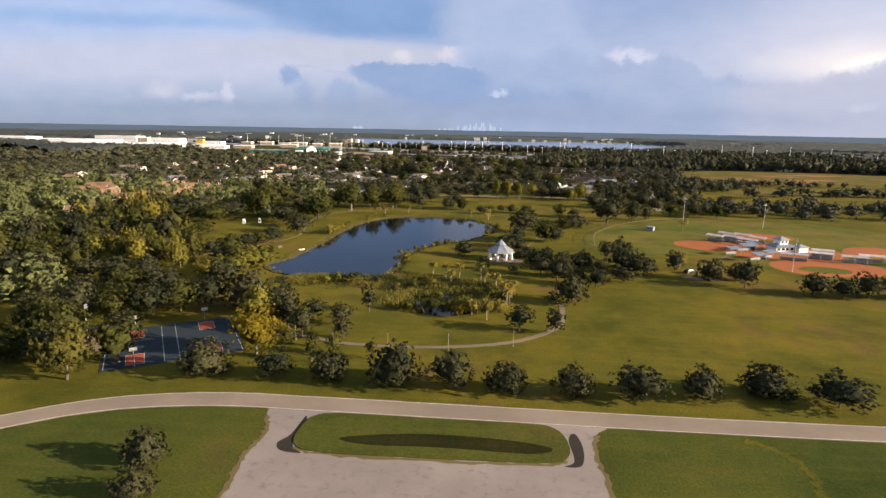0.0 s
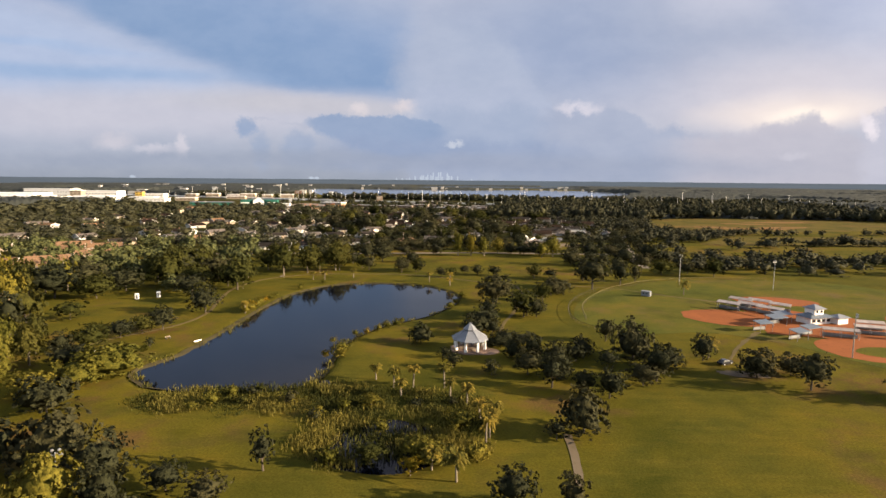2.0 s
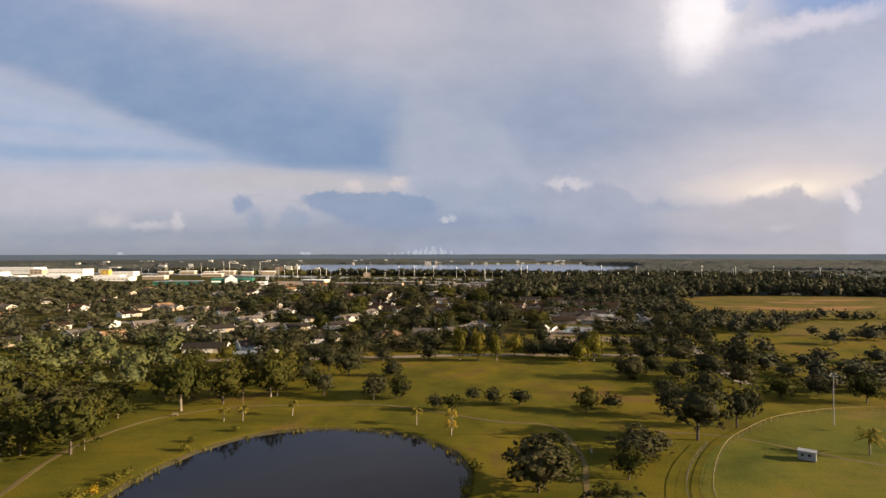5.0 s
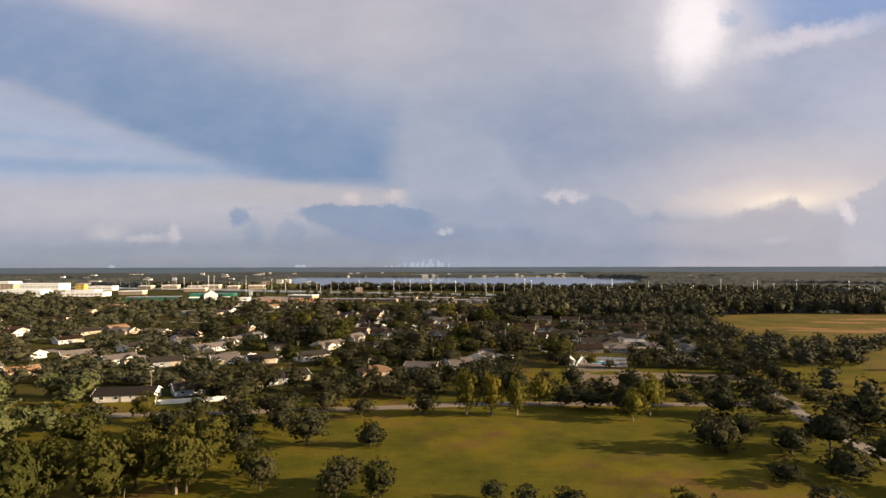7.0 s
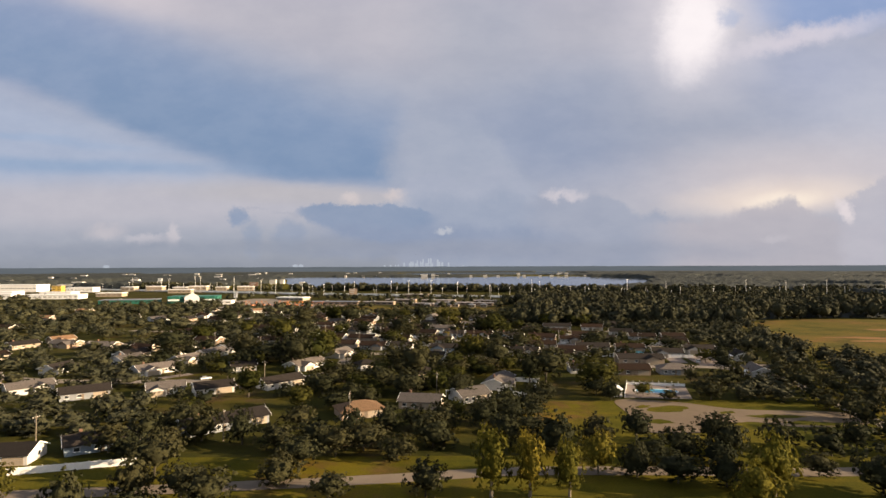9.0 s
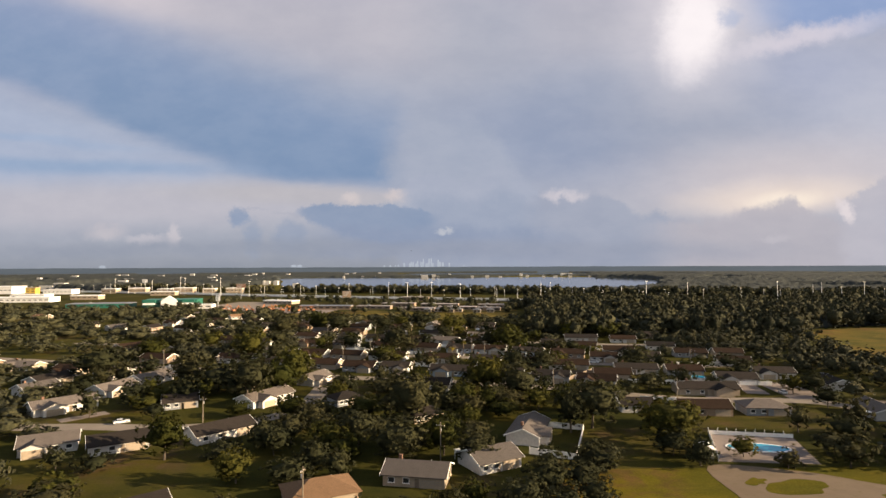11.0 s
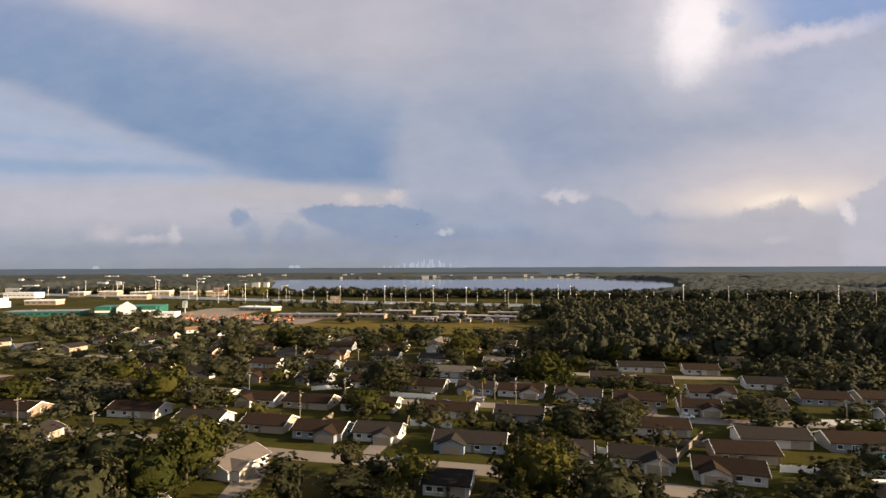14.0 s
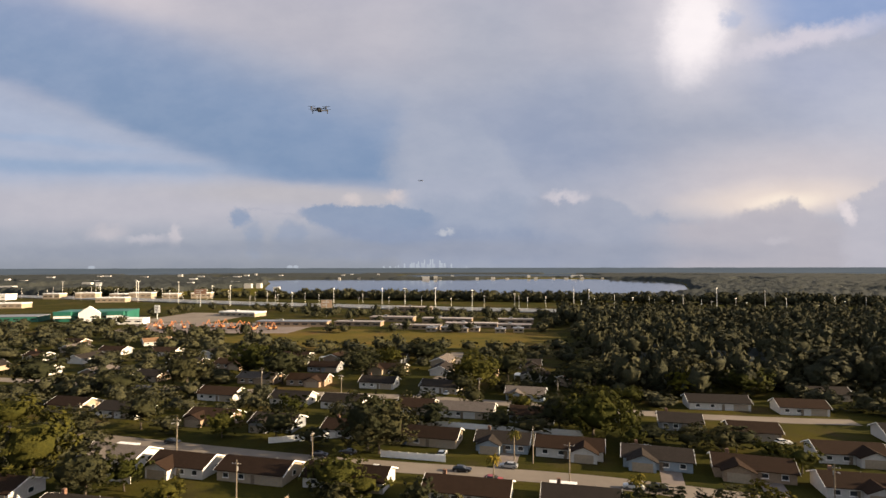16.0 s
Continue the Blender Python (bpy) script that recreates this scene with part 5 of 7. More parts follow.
def gazebo():
    g = thing("gazebo", pose(3.2, 216.6, 0, 0, 0, 6), "white octagonal park gazebo with a two-tier metal roof", "gazebo")
    part("slab", poly(bmesh.new(), [(x, y) for x, y, _ in ring(8, 5.8, 0, 0.5)], -0.2, 0.3), PATH_PINK, g, "pinkish concrete slab")
    for i, (x, y, _) in enumerate(ring(8, 4.35, 0, 0.5)):
        col = part("column", box(bmesh.new(), -0.28, -0.28, 0.3, 0.28, 0.28, 3.4, 0.03), WHITE, g, m=pose(x, y, 0, 0, 0, 45 * i + 22.5))
        part("plinth", box(bmesh.new(), -0.36, -0.36, 0.3, 0.36, 0.36, 0.9, 0.04), WHITE, col)
    bm = bmesh.new()
    for a, b in ((ring(8, 4.6, 3.2, 0.5), ring(8, 4.1, 3.2, 0.5)),):
        for i in range(8):
            j = (i + 1) % 8
            v = [bm.verts.new(p) for p in (a[i], a[j], b[j], b[i])] + [bm.verts.new((p[0], p[1], 3.6)) for p in (a[i], a[j], b[j], b[i])]
            for f in ((0, 1, 2, 3), (7, 6, 5, 4), (0, 4, 5, 1), (2, 6, 7, 3), (1, 5, 6, 2), (3, 7, 4, 0)):
                bm.faces.new([v[k] for k in f])
    part("ring_beam", bm, WHITE, g)

    def tier(r0, z0, r1, z1):
        b = bmesh.new()
        lo, hi = ring(8, r0, z0, 0.5), ring(8, r1, z1, 0.5)
        lo2, hi2 = ring(8, r0, z0 - 0.14, 0.5), ring(8, r1 * 0.97, z1 - 0.16, 0.5)
        L, H, L2, H2 = [[b.verts.new(p) for p in q] for q in (lo, hi, lo2, hi2)]
        for i in range(8):
            j = (i + 1) % 8
            b.faces.new((L[i], L[j], H[j], H[i]))
            b.faces.new((L2[j], L2[i], H2[i], H2[j]))
            b.faces.new((L[j], L[i], L2[i], L2[j]))
            b.faces.new((H[i], H[j], H2[j], H2[i]))
        return b

    lower = part("lower_roof", tier(5.35, 3.35, 1.55, 5.75), METAL_ROOF, g)
    part("cupola_wall", poly(bmesh.new(), [(x, y) for x, y, _ in ring(8, 1.3, 0, 0.5)], 5.5, 6.1), GREY_WALL, g)
    upper = part("upper_roof", tier(1.9, 6.0, 0.04, 7.75), METAL_ROOF, g)
    seams = bmesh.new()
    for a, b in zip(ring(8, 5.35, 3.4, 0.5), ring(8, 1.55, 5.8, 0.5)):
        cyl(seams, a, b, 0.05, 0.05, 5)
    for s in range(8):
        a, b = Vector(ring(8, 5.35, 3.36, 0.5)[s]), Vector(ring(8, 5.35, 3.36, 0.5)[(s + 1) % 8])
        c, d = Vector(ring(8, 1.55, 5.76, 0.5)[s]), Vector(ring(8, 1.55, 5.76, 0.5)[(s + 1) % 8])
        for k in range(1, 7):
            t = k / 7
            cyl(seams, a.lerp(b, t), c.lerp(d, 0.5 + (t - 0.5) * 0.9), 0.018, 0.018, 4)
    part("seams", seams, METAL_ROOF, lower)
    hips = bmesh.new()
    for a in ring(8, 1.9, 6.04, 0.5):
        cyl(hips, a, (0, 0, 7.8), 0.04, 0.04, 5)
    part("seams", hips, METAL_ROOF, upper)
    for i in range(4):
        x, y, _ = ring(4, 2.6, 0, 0.25)[i]
        t = thing("picnic_table", pose(3.2 + x, 216.6 + y, 0.3, 0, 0, 30 + 90 * i), "small wooden picnic table under the gazebo", "picnic table", "gazebo tables")
        part("tabletop", box(bmesh.new(), -0.9, -0.4, 0.68, 0.9, 0.4, 0.74), WOOD, t)
        for sx in (-1, 1):
            part("bench", box(bmesh.new(), -0.9, sx * 0.75 - 0.14, 0.4, 0.9, sx * 0.75 + 0.14, 0.45), WOOD, t)
            part("leg", box(bmesh.new(), sx * 0.65 - 0.04, -0.85, 0.0, sx * 0.65 + 0.04, 0.85, 0.08), WOOD, t)
            part("upright", box(bmesh.new(), sx * 0.65 - 0.05, -0.3, 0.06, sx * 0.65 + 0.05, 0.3, 0.7), WOOD, t)
            part("cross_bar", box(bmesh.new(), sx * 0.65 - 0.05, -0.85, 0.34, sx * 0.65 + 0.05, 0.85, 0.41), WOOD, t)
    solid("gazebo_apron", poly(bmesh.new(), blob(7.5, 214.4, 4.0, 3.0, 10, 0.06, 21), -0.2, 0.1), PATH_PINK, "pinkish paved apron beside the gazebo", "paving", kind="structure")


PATH_PINK = paving_material("pinkish_concrete", (0.18, 0.125, 0.10), (0.12, 0.088, 0.066, 1), 0.4)
gazebo()

# ---- court fittings, lamps, poles ----


def hoop(x, y, turn):
    h = thing("basketball_hoop", CT @ pose(x, y, 0.06, 0, 0, turn), "basketball hoop on a steel pole with a white backboard", "basketball hoop", "court hoops")
    bm = cyl(bmesh.new(), (0, -1.2, 0), (0, -1.2, 3.0), 0.08, 0.07)
    cyl(bm, (0, -1.2, 2.95), (0, -0.1, 3.3), 0.06, 0.05)
    part("pole", bm, STEEL, h)
    part("backboard", box(bmesh.new(), -0.75, -0.08, 2.9, 0.75, -0.03, 3.7, 0.01), STEEL, h, "pale grey backboard")
    rim_bm = bmesh.new()
    pts = [(0.23 * math.cos(a * 0.5236), 0.25 + 0.23 * math.sin(a * 0.5236), 3.05) for a in range(13)]
    for a, b in zip(pts, pts[1:]):
        cyl(rim_bm, a, b, 0.014, 0.014, 5)
    part("rim", rim_bm, ORANGE, h, "orange steel rim")


for x in (-7.7, 7.7):
    hoop(x, 11.0, 180)
    hoop(x, -11.0, 0)


def floodlight(x, y, h, turn):
    f = thing("floodlight_pole", pose(x, y, 0, 0, 0, turn), "pale concrete pole with white floodlight heads", "floodlight", "floodlights")
    part("pole", cyl(bmesh.new(), (0, 0, -0.2), (0, 0, h), 0.15, 0.09), STEEL, f)
    part("cross_arm", box(bmesh.new(), -1.0, -0.06, h - 0.5, 1.0, 0.06, h - 0.36), STEEL, f)
    for i, (dx, dz) in enumerate(((-0.8, 0), (0.0, 0), (0.8, 0), (-0.45, 0.65), (0.45, 0.65))):
        b = cyl(bmesh.new(), (dx, 0.05, h - 0.35 + dz), (dx, -0.45, h - 0.5 + dz), 0.10, 0.22, 10)
        part("lamp_head", b, STEEL, f)


floodlight(-91.4, 118.7, 7.6, 120)
floodlight(-58, 136, 8.4, 200)
floodlight(102.5, 322, 14, 150)
floodlight(140, 312, 13, 200)
floodlight(108, 214, 12, 60)


def lamp_post(x, y, h=4.0):
    f = thing("lamp_post", pose(x, y, 0), "slim dark park lamp post beside the path", "lamp post", "park lamp posts")
    part("pole", cyl(bmesh.new(), (0, 0, -0.1), (0, 0, h), 0.08, 0.05), WOOD, f)
    part("base", cyl(bmesh.new(), (0, 0, 0), (0, 0, 0.4), 0.16, 0.11), WOOD, f)
    part("lamp_head", cyl(bmesh.new(), (0, 0, h), (0, 0, h + 0.45), 0.12, 0.22), DARK_PLASTIC, f)


for x, y in ((-22, 121.6), (-8.5, 122.6), (6, 127.2), (-36, 126.5), (-44, 124), (4, 104.5), (-105, 212), (-93, 300), (-70, 343)):
    lamp_post(x, y)


def utility_pole(x, y, h, turn, lamp=False):
    p = thing("utility_pole", pose(x, y, 0, 0, 0, turn), "weathered utility pole with a street lamp arm" if lamp else "weathered wooden utility pole with a cross arm", "utility pole", "utility poles")
    part("pole", cyl(bmesh.new(), (0, 0, -0.3), (0, 0, h), 0.17, 0.11), PALE_BARK, p)
    arm = box(bmesh.new(), -1.1, -0.06, h - 0.9, 1.1, 0.06, h - 0.76)
    part("cross_arm", arm, WOOD, p)
    for dx in (-1.0, -0.35, 0.35, 1.0):
        part("insulator", cyl(bmesh.new(), (dx, 0, h - 0.76), (dx, 0, h - 0.55), 0.05, 0.03, 6), WHITE, p)
    part("transformer", cyl(bmesh.new(), (0, 0.3, h - 2.3), (0, 0.3, h - 1.5), 0.2, 0.2), STEEL, p)
    if lamp:
        part("lamp_arm", cyl(bmesh.new(), (0, 0, h - 1.6), (0, -1.7, h - 1.1), 0.04, 0.03, 6), STEEL, p)
        part("lamp_head", box(bmesh.new(), -0.13, -2.3, h - 1.2, 0.13, -1.6, h - 1.05, 0.03), STEEL, p)


for x, y, h, lamp in ((-120, 448.5, 9, 0), (-71.5, 454, 9, 0), (-40, 476, 9, 0), (-13, 506, 9.5, 0), (-77, 584, 8, 0), (-63, 551, 7, 1), (-88, 541, 8, 0), (-53, 671, 9, 1), (-92, 682, 9.5, 1), (8, 659, 10, 1), (2, 674, 9.5, 1), (1, 595, 10, 1),
                      (-118, 627, 8, 1), (-64, 650, 9, 0), (-40, 712, 9, 1), (60, 648, 9, 1), (70, 565, 9, 1), (20, 735, 9, 1), (-60, 746, 9, 1), (-150, 640, 9, 1), (30, 585, 9, 0), (-130, 700, 9, 0), (-8, 740, 9, 0), (-95, 760, 9, 0), (105, 636, 9, 1)):
    utility_pole(x, y, h, tree_rng.choice((-12, 78)), bool(lamp))

# ---- ball field buildings ----


def shelter(x, y, w, d, h, turn, roof, label, name="dugout", group="dugouts"):
    s = thing(name, pose(x, y, 0, 0, 0, turn), label, "shelter", group)
    b = bmesh.new()
    v = [b.verts.new(p) for p in ((-w / 2, -d / 2, h), (w / 2, -d / 2, h), (w / 2, d / 2, h + 0.5), (-w / 2, d / 2, h + 0.5))]
    top = [b.verts.new(p.co + Vector((0, 0, 0.16))) for p in v]
    b.faces.new(top)
    b.faces.new(v[::-1])
    for i in range(4):
        b.faces.new((v[i], v[(i + 1) % 4], top[(i + 1) % 4], top[i]))
    part("roof", b, roof, s)
    n = max(2, int(w / 4) + 1)
    for i in range(n):
        px_ = -w / 2 + 0.3 + (w - 0.6) * i / (n - 1)
        for py_ in (-d / 2 + 0.3, d / 2 - 0.3):
            part("post", cyl(bmesh.new(), (px_, py_, -0.1), (px_, py_, h + 0.2 + 0.25 * (py_ > 0)), 0.07, 0.07, 6), STEEL, s)
    part("bench", box(bmesh.new(), -w / 2 + 0.6, d / 2 - 0.9, 0.4, w / 2 - 0.6, d / 2 - 0.5, 0.46), WOOD, s)
    part("back_wall", box(bmesh.new(), -w / 2 + 0.3, d / 2 - 0.25, 0, w / 2 - 0.3, d / 2 - 0.13, 1.2), GREY_WALL, s)


for x, y, w, d, turn in ((101.5, 272, 9, 2.8, -48), (109.5, 279, 9.5, 2.8, -48), (115.5, 277, 9, 2.8, -48), (108.5, 270.5, 9.5, 2.8, -48), (112.5, 264, 10, 2.8, -48), (119.5, 270, 8, 2.8, -48),
                         (118, 234, 11, 2.8, -20), (130, 238, 10, 2.8, -20), (140, 233, 10, 2.8, -15), (148, 236, 10, 2.8, -15), (156, 231, 9, 2.8, -15), (134, 244, 9, 2.8, -18)):
    shelter(x, y, w * 0.9, 2.2, 2.5, turn, FADED, "open dugout with a flat white canopy on posts")
for x, y, w, d, turn in ((98, 241, 7, 4, 20), (106.5, 249, 8, 5, 20), (111, 254, 8, 5, 20), (103.5, 231, 7, 4, 25), (110, 236, 8, 4, 25)):
    shelter(x, y, w * 0.8, d * 0.8, 2.8, turn, BLUE_ROOF, "open picnic shelter with a blue-grey metal roof", "picnic_shelter", "picnic shelters")


def hip_roof(b, w, d, z0, rise, over=0.6, flat=0.0):
    x, y = w / 2 + over, d / 2 + over
    rx = max(x - y, flat)
    lo = [b.verts.new(p) for p in ((-x, -y, z0), (x, -y, z0), (x, y, z0), (-x, y, z0))]
    lo2 = [b.verts.new((v.co.x, v.co.y, z0 - 0.18)) for v in lo]
    ra, rb = b.verts.new((-rx, 0, z0 + rise)), b.verts.new((rx, 0, z0 + rise))
    b.faces.new((lo[0], lo[1], rb, ra))
    b.faces.new((lo[2], lo[3], ra, rb))
    b.faces.new((lo[1], lo[2], rb))
    b.faces.new((lo[3], lo[0], ra))
    b.faces.new(lo2[::-1])
    for i in range(4):
        b.faces.new((lo[i], lo2[i], lo2[(i + 1) % 4], lo[(i + 1) % 4]))
    return b


c = thing("concession_building", pose(122, 254, 0, 0, 0, 18) @ Matrix.Scale(0.8, 4), "white two-storey concession building with blue-grey roofs", "building")
part("lower_wall", box(bmesh.new(), -5.5, -3.6, -0.2, 5.5, 3.6, 3.0), WHITE, c)
part("lower_roof", hip_roof(bmesh.new(), 11, 7.2, 3.05, 1.6, 1.0), BLUE_ROOF, c)
part("tower_wall", box(bmesh.new(), -2.4, -2.4, 3.2, 2.4, 2.4, 6.4), WHITE, c)
part("tower_roof", hip_roof(bmesh.new(), 4.8, 4.8, 6.45, 1.6, 0.8, 0.1), METAL_ROOF, c)
for sx in (-1.2, 1.2):
    wdw = part("window", box(bmesh.new(), sx - 0.7, -2.45, 4.6, sx + 0.7, -2.36, 5.8), WHITE, c)
    part("pane", box(bmesh.new(), sx - 0.6, -2.48, 4.7, sx + 0.6, -2.4, 5.7), GLASS, wdw)
for sx in (-4, -1.3, 1.3, 4):
    part("service_hatch", box(bmesh.new(), sx - 0.9, -3.66, 1.0, sx + 0.9, -3.56, 2.2), GLASS, c)
part("side_roof", hip_roof(bmesh.new(), 6, 5, 2.9, 1.2, 0.5), METAL_ROOF, c, m=pose(9, -4, 0))
part("side_wall", box(bmesh.new(), 6.2, -6.2, -0.2, 11.8, -1.8, 2.9), WHITE, c)

sh = thing("storage_shed", pose(78.6, 295.4, 0, 0, 0, -35) @ Matrix.Scale(0.8, 4), "small pale grey storage shed on the outfield", "shed")
part("body", box(bmesh.new(), -2.2, -1.3, 0.15, 2.2, 1.3, 2.6, 0.03), GREY_WALL, sh)
part("roof", box(bmesh.new(), -2.4, -1.5, 2.6, 2.4, 1.5, 2.75), METAL_ROOF, sh)
part("door", box(bmesh.new(), 2.15, -0.5, 0.2, 2.25, 0.5, 2.2), GREY_WALL, sh)
for sx in (-1.1, 0.6):
    part("window", box(bmesh.new(), sx - 0.4, -1.36, 1.3, sx + 0.4, -1.27, 2.0), GLASS, sh)
for sx in (-1.6, 1.6):
    part("skid", box(bmesh.new(), sx - 0.15, -1.3, -0.05, sx + 0.15, 1.3, 0.16), WOOD, sh)


def field_fence(name, line, h, rail, label):
    f = thing(name, pose(0, 0, 0), label, "fence")
    pts = line
    top = bmesh.new()
    for a, b in zip(pts, pts[1:]):
        cyl(top, (*a, h), (*b, h), 0.05, 0.05, 6)
    part("top_rail", top, rail, f, "plastic-capped top rail")
    mid = bmesh.new()
    for z in (0.12, h * 0.5):
        for a, b in zip(pts, pts[1:]):
            cyl(mid, (*a, z), (*b, z), 0.015, 0.015, 4)
    part("wire", mid, RUBBER, f)
    me = bm_mesh("post", cyl(bmesh.new(), (0, 0, -0.2), (0, 0, h), 0.035, 0.035, 6), WOOD)
    for x, y in pts:
        part("post", me, None, f, m=pose(x, y, 0))


field_fence("outfield_fence", smooth_line([(44, 252), (47, 272), (54, 288), (65, 305), (75, 315), (87, 325), (102, 332), (118, 336), (150, 337)], 5), 1.3, YELLOW_RAIL, "chain-link outfield fence with a yellow top rail")
field_fence("boundary_fence", smooth_line([(58, 226), (44, 240), (39.5, 252), (42, 273), (49.5, 290), (60, 305)], 5), 1.2, RUBBER, "low dark chain-link boundary fence")

for x, y in ((-126, 276), (-119.5, 280)):
    t = thing("portable_toilet", pose(x, y, 0, 0, 0, 20) @ Matrix.Scale(0.85, 4), "white portable toilet standing on the grass", "portable toilet", "portable toilets")
    part("body", box(bmesh.new(), -0.75, -0.75, 0.1, 0.75, 0.75, 2.5, 0.05), WHITE, t)
    part("roof", hip_roof(bmesh.new(), 1.5, 1.5, 2.55, 0.25, 0.06, 0.3), WHITE, t)
    part("door", box(bmesh.new(), -0.4, -0.79, 0.25, 0.4, -0.73, 2.2), GREY_WALL, t)
    part("base", box(bmesh.new(), -0.8, -0.8, -0.02, 0.8, 0.8, 0.12), GREY_WALL, t)
bt = thing("rowing_boat", pose(-76.2, 220, 0.05, 0, 0, 62) @ Matrix.Scale(0.55, 4), "small white boat drawn up on the pond's bank", "boat")
bm = bmesh.new()
secs = []
for t_, wd in ((-2.2, 0.55), (-1.2, 0.8), (0, 0.85), (1.2, 0.7), (2.3, 0.08)):
    secs.append([bm.verts.new((t_, -wd, 0.55)), bm.verts.new((t_, -wd * 0.6, 0.0)), bm.verts.new((t_, wd * 0.6, 0.0)), bm.verts.new((t_, wd, 0.55)), bm.verts.new((t_, wd * 0.8, 0.5)), bm.verts.new((t_, wd * 0.5, 0.1)), bm.verts.new((t_, -wd * 0.5, 0.1)), bm.verts.new((t_, -wd * 0.8, 0.5))])
for a, b in zip(secs, secs[1:]):
    for k in range(8):
        bm.faces.new((a[k], a[(k + 1) % 8], b[(k + 1) % 8], b[k]))
bm.faces.new(secs[0][::-1])
bm.faces.new(secs[-1])
part("hull", bm, WHITE, bt)
for sx in (-0.9, 0.6):
    part("thwart", box(bmesh.new(), sx - 0.15, -0.62, 0.36, sx + 0.15, 0.62, 0.41), WOOD, bt)


def park_bench(x, y, turn):
    b = thing("park_bench", pose(x, y, 0, 0, 0, turn), "weathered wooden park bench on the grass", "bench", "park benches")
    for i in range(3):
        part("seat_slat", box(bmesh.new(), -0.9, -0.25 + 0.17 * i, 0.43, 0.9, -0.11 + 0.17 * i, 0.47), WOOD, b)
    for i in range(2):
        part("back_slat", box(bmesh.new(), -0.9, 0.27, 0.6 + 0.18 * i, 0.9, 0.31, 0.73 + 0.18 * i), WOOD, b)
    for sx in (-0.7, 0.7):
        part("leg", box(bmesh.new(), sx - 0.04, -0.25, 0, sx + 0.04, 0.3, 0.43), STEEL, b)
        part("back_support", box(bmesh.new(), sx - 0.03, 0.24, 0.4, sx + 0.03, 0.28, 0.92), STEEL, b)


for x, y, tn in ((-100, 208, 60), (-86, 222, 70), (-85, 329, 20), (-103, 226, 50), (30, 300, 80)):
    park_bench(x, y, tn)

# ---- houses ----
WALLS = [HOUSE_WHITE, CREAM, GREY_WALL, TAN_WALL, BLUE_WALL, HOUSE_WHITE, BRICK_WALL]
WALL_WORDS = ["white", "cream", "grey", "tan", "pale blue", "white", "brown brick"]
ROOFS = [ROOF_BROWN, ROOF_GREY, ROOF_BROWN, ROOF_PALE, ROOF_GREY, ROOF_TAN]
ROOF_WORDS = ["dark brown", "grey", "dark brown", "pale grey", "dark grey", "tan"]
WINDOW = bm_mesh("window", box(bmesh.new(), -0.75, -0.05, -0.6, 0.75, 0.03, 0.6, 0.01), WHITE)
PANE = bm_mesh("pane", box(bmesh.new(), -0.65, -0.065, -0.5, 0.65, -0.02, 0.5), GLASS)
SILL = bm_mesh("sill", box(bmesh.new(), -0.85, -0.14, -0.68, 0.85, 0.02, -0.6), WHITE)
DOOR = bm_mesh("door", box(bmesh.new(), -0.47, -0.06, 0.0, 0.47, 0.03, 2.05, 0.01), WOOD)
GARAGE = bm_mesh("garage_door", box(bmesh.new(), -2.4, -0.06, 0.0, 2.4, 0.03, 2.15, 0.01), CREAM)
GARAGE_RIB = bm_mesh("rib", box(bmesh.new(), -2.3, -0.08, -0.02, 2.3, -0.05, 0.02), GREY_WALL)
VENT = bm_mesh("vent_pipe", cyl(bmesh.new(), (0, 0, -0.3), (0, 0, 0.35), 0.07, 0.07, 6), STEEL)
H_WALL = 2.6
HOUSE_SPOTS = []


def gable_walls(b, x0, x1, y0, y1, h, rise, axis):
    """Closed walls with gable ends; the ridge runs along the axis."""
    if axis == "x":
        ym = (y0 + y1) / 2
        prof = [(y0, -0.2), (y1, -0.2), (y1, h), (ym, h + rise), (y0, h)]
        ends = [[b.verts.new((x, y, z)) for y, z in prof] for x in (x0, x1)]
    else:
        xm = (x0 + x1) / 2
        prof = [(x0, -0.2), (x1, -0.2), (x1, h), (xm, h + rise), (x0, h)]
        ends = [[b.verts.new((x, y, z)) for x, z in prof] for y in (y0, y1)]
    b.faces.new(ends[0])
    b.faces.new(ends[1][::-1])
    for i in range(5):
        b.faces.new((ends[0][i], ends[1][i], ends[1][(i + 1) % 5], ends[0][(i + 1) % 5]))


def gable_roof(b, x0, x1, y0, y1, h, rise, axis, over=0.55, thick=0.16):
    """Two sloping slabs with overhangs."""
    k = rise / ((y1 - y0) / 2 if axis == "x" else (x1 - x0) / 2)
    if axis == "x":
        mid, half, a, c = (y0 + y1) / 2, (y1 - y0) / 2 + over, x0 - over, x1 + over
    else:
        mid, half, a, c = (x0 + x1) / 2, (x1 - x0) / 2 + over, y0 - over, y1 + over
    top, low = h + rise + 0.06, h + rise + 0.06 - k * half
    prof = [(mid - half, low), (mid, top), (mid + half, low), (mid + half, low + thick), (mid, top + thick), (mid - half, low + thick)]
    ends = [[b.verts.new((e, p, z) if axis == "x" else (p, e, z)) for p, z in prof] for e in (a, c)]
    for e in ends:
        b.faces.new((e[0], e[1], e[4], e[5]))
        b.faces.new((e[1], e[2], e[3], e[4]))
    for i in range(6):
        b.faces.new((ends[0][i], ends[1][i], ends[1][(i + 1) % 6], ends[0][(i + 1) % 6]))


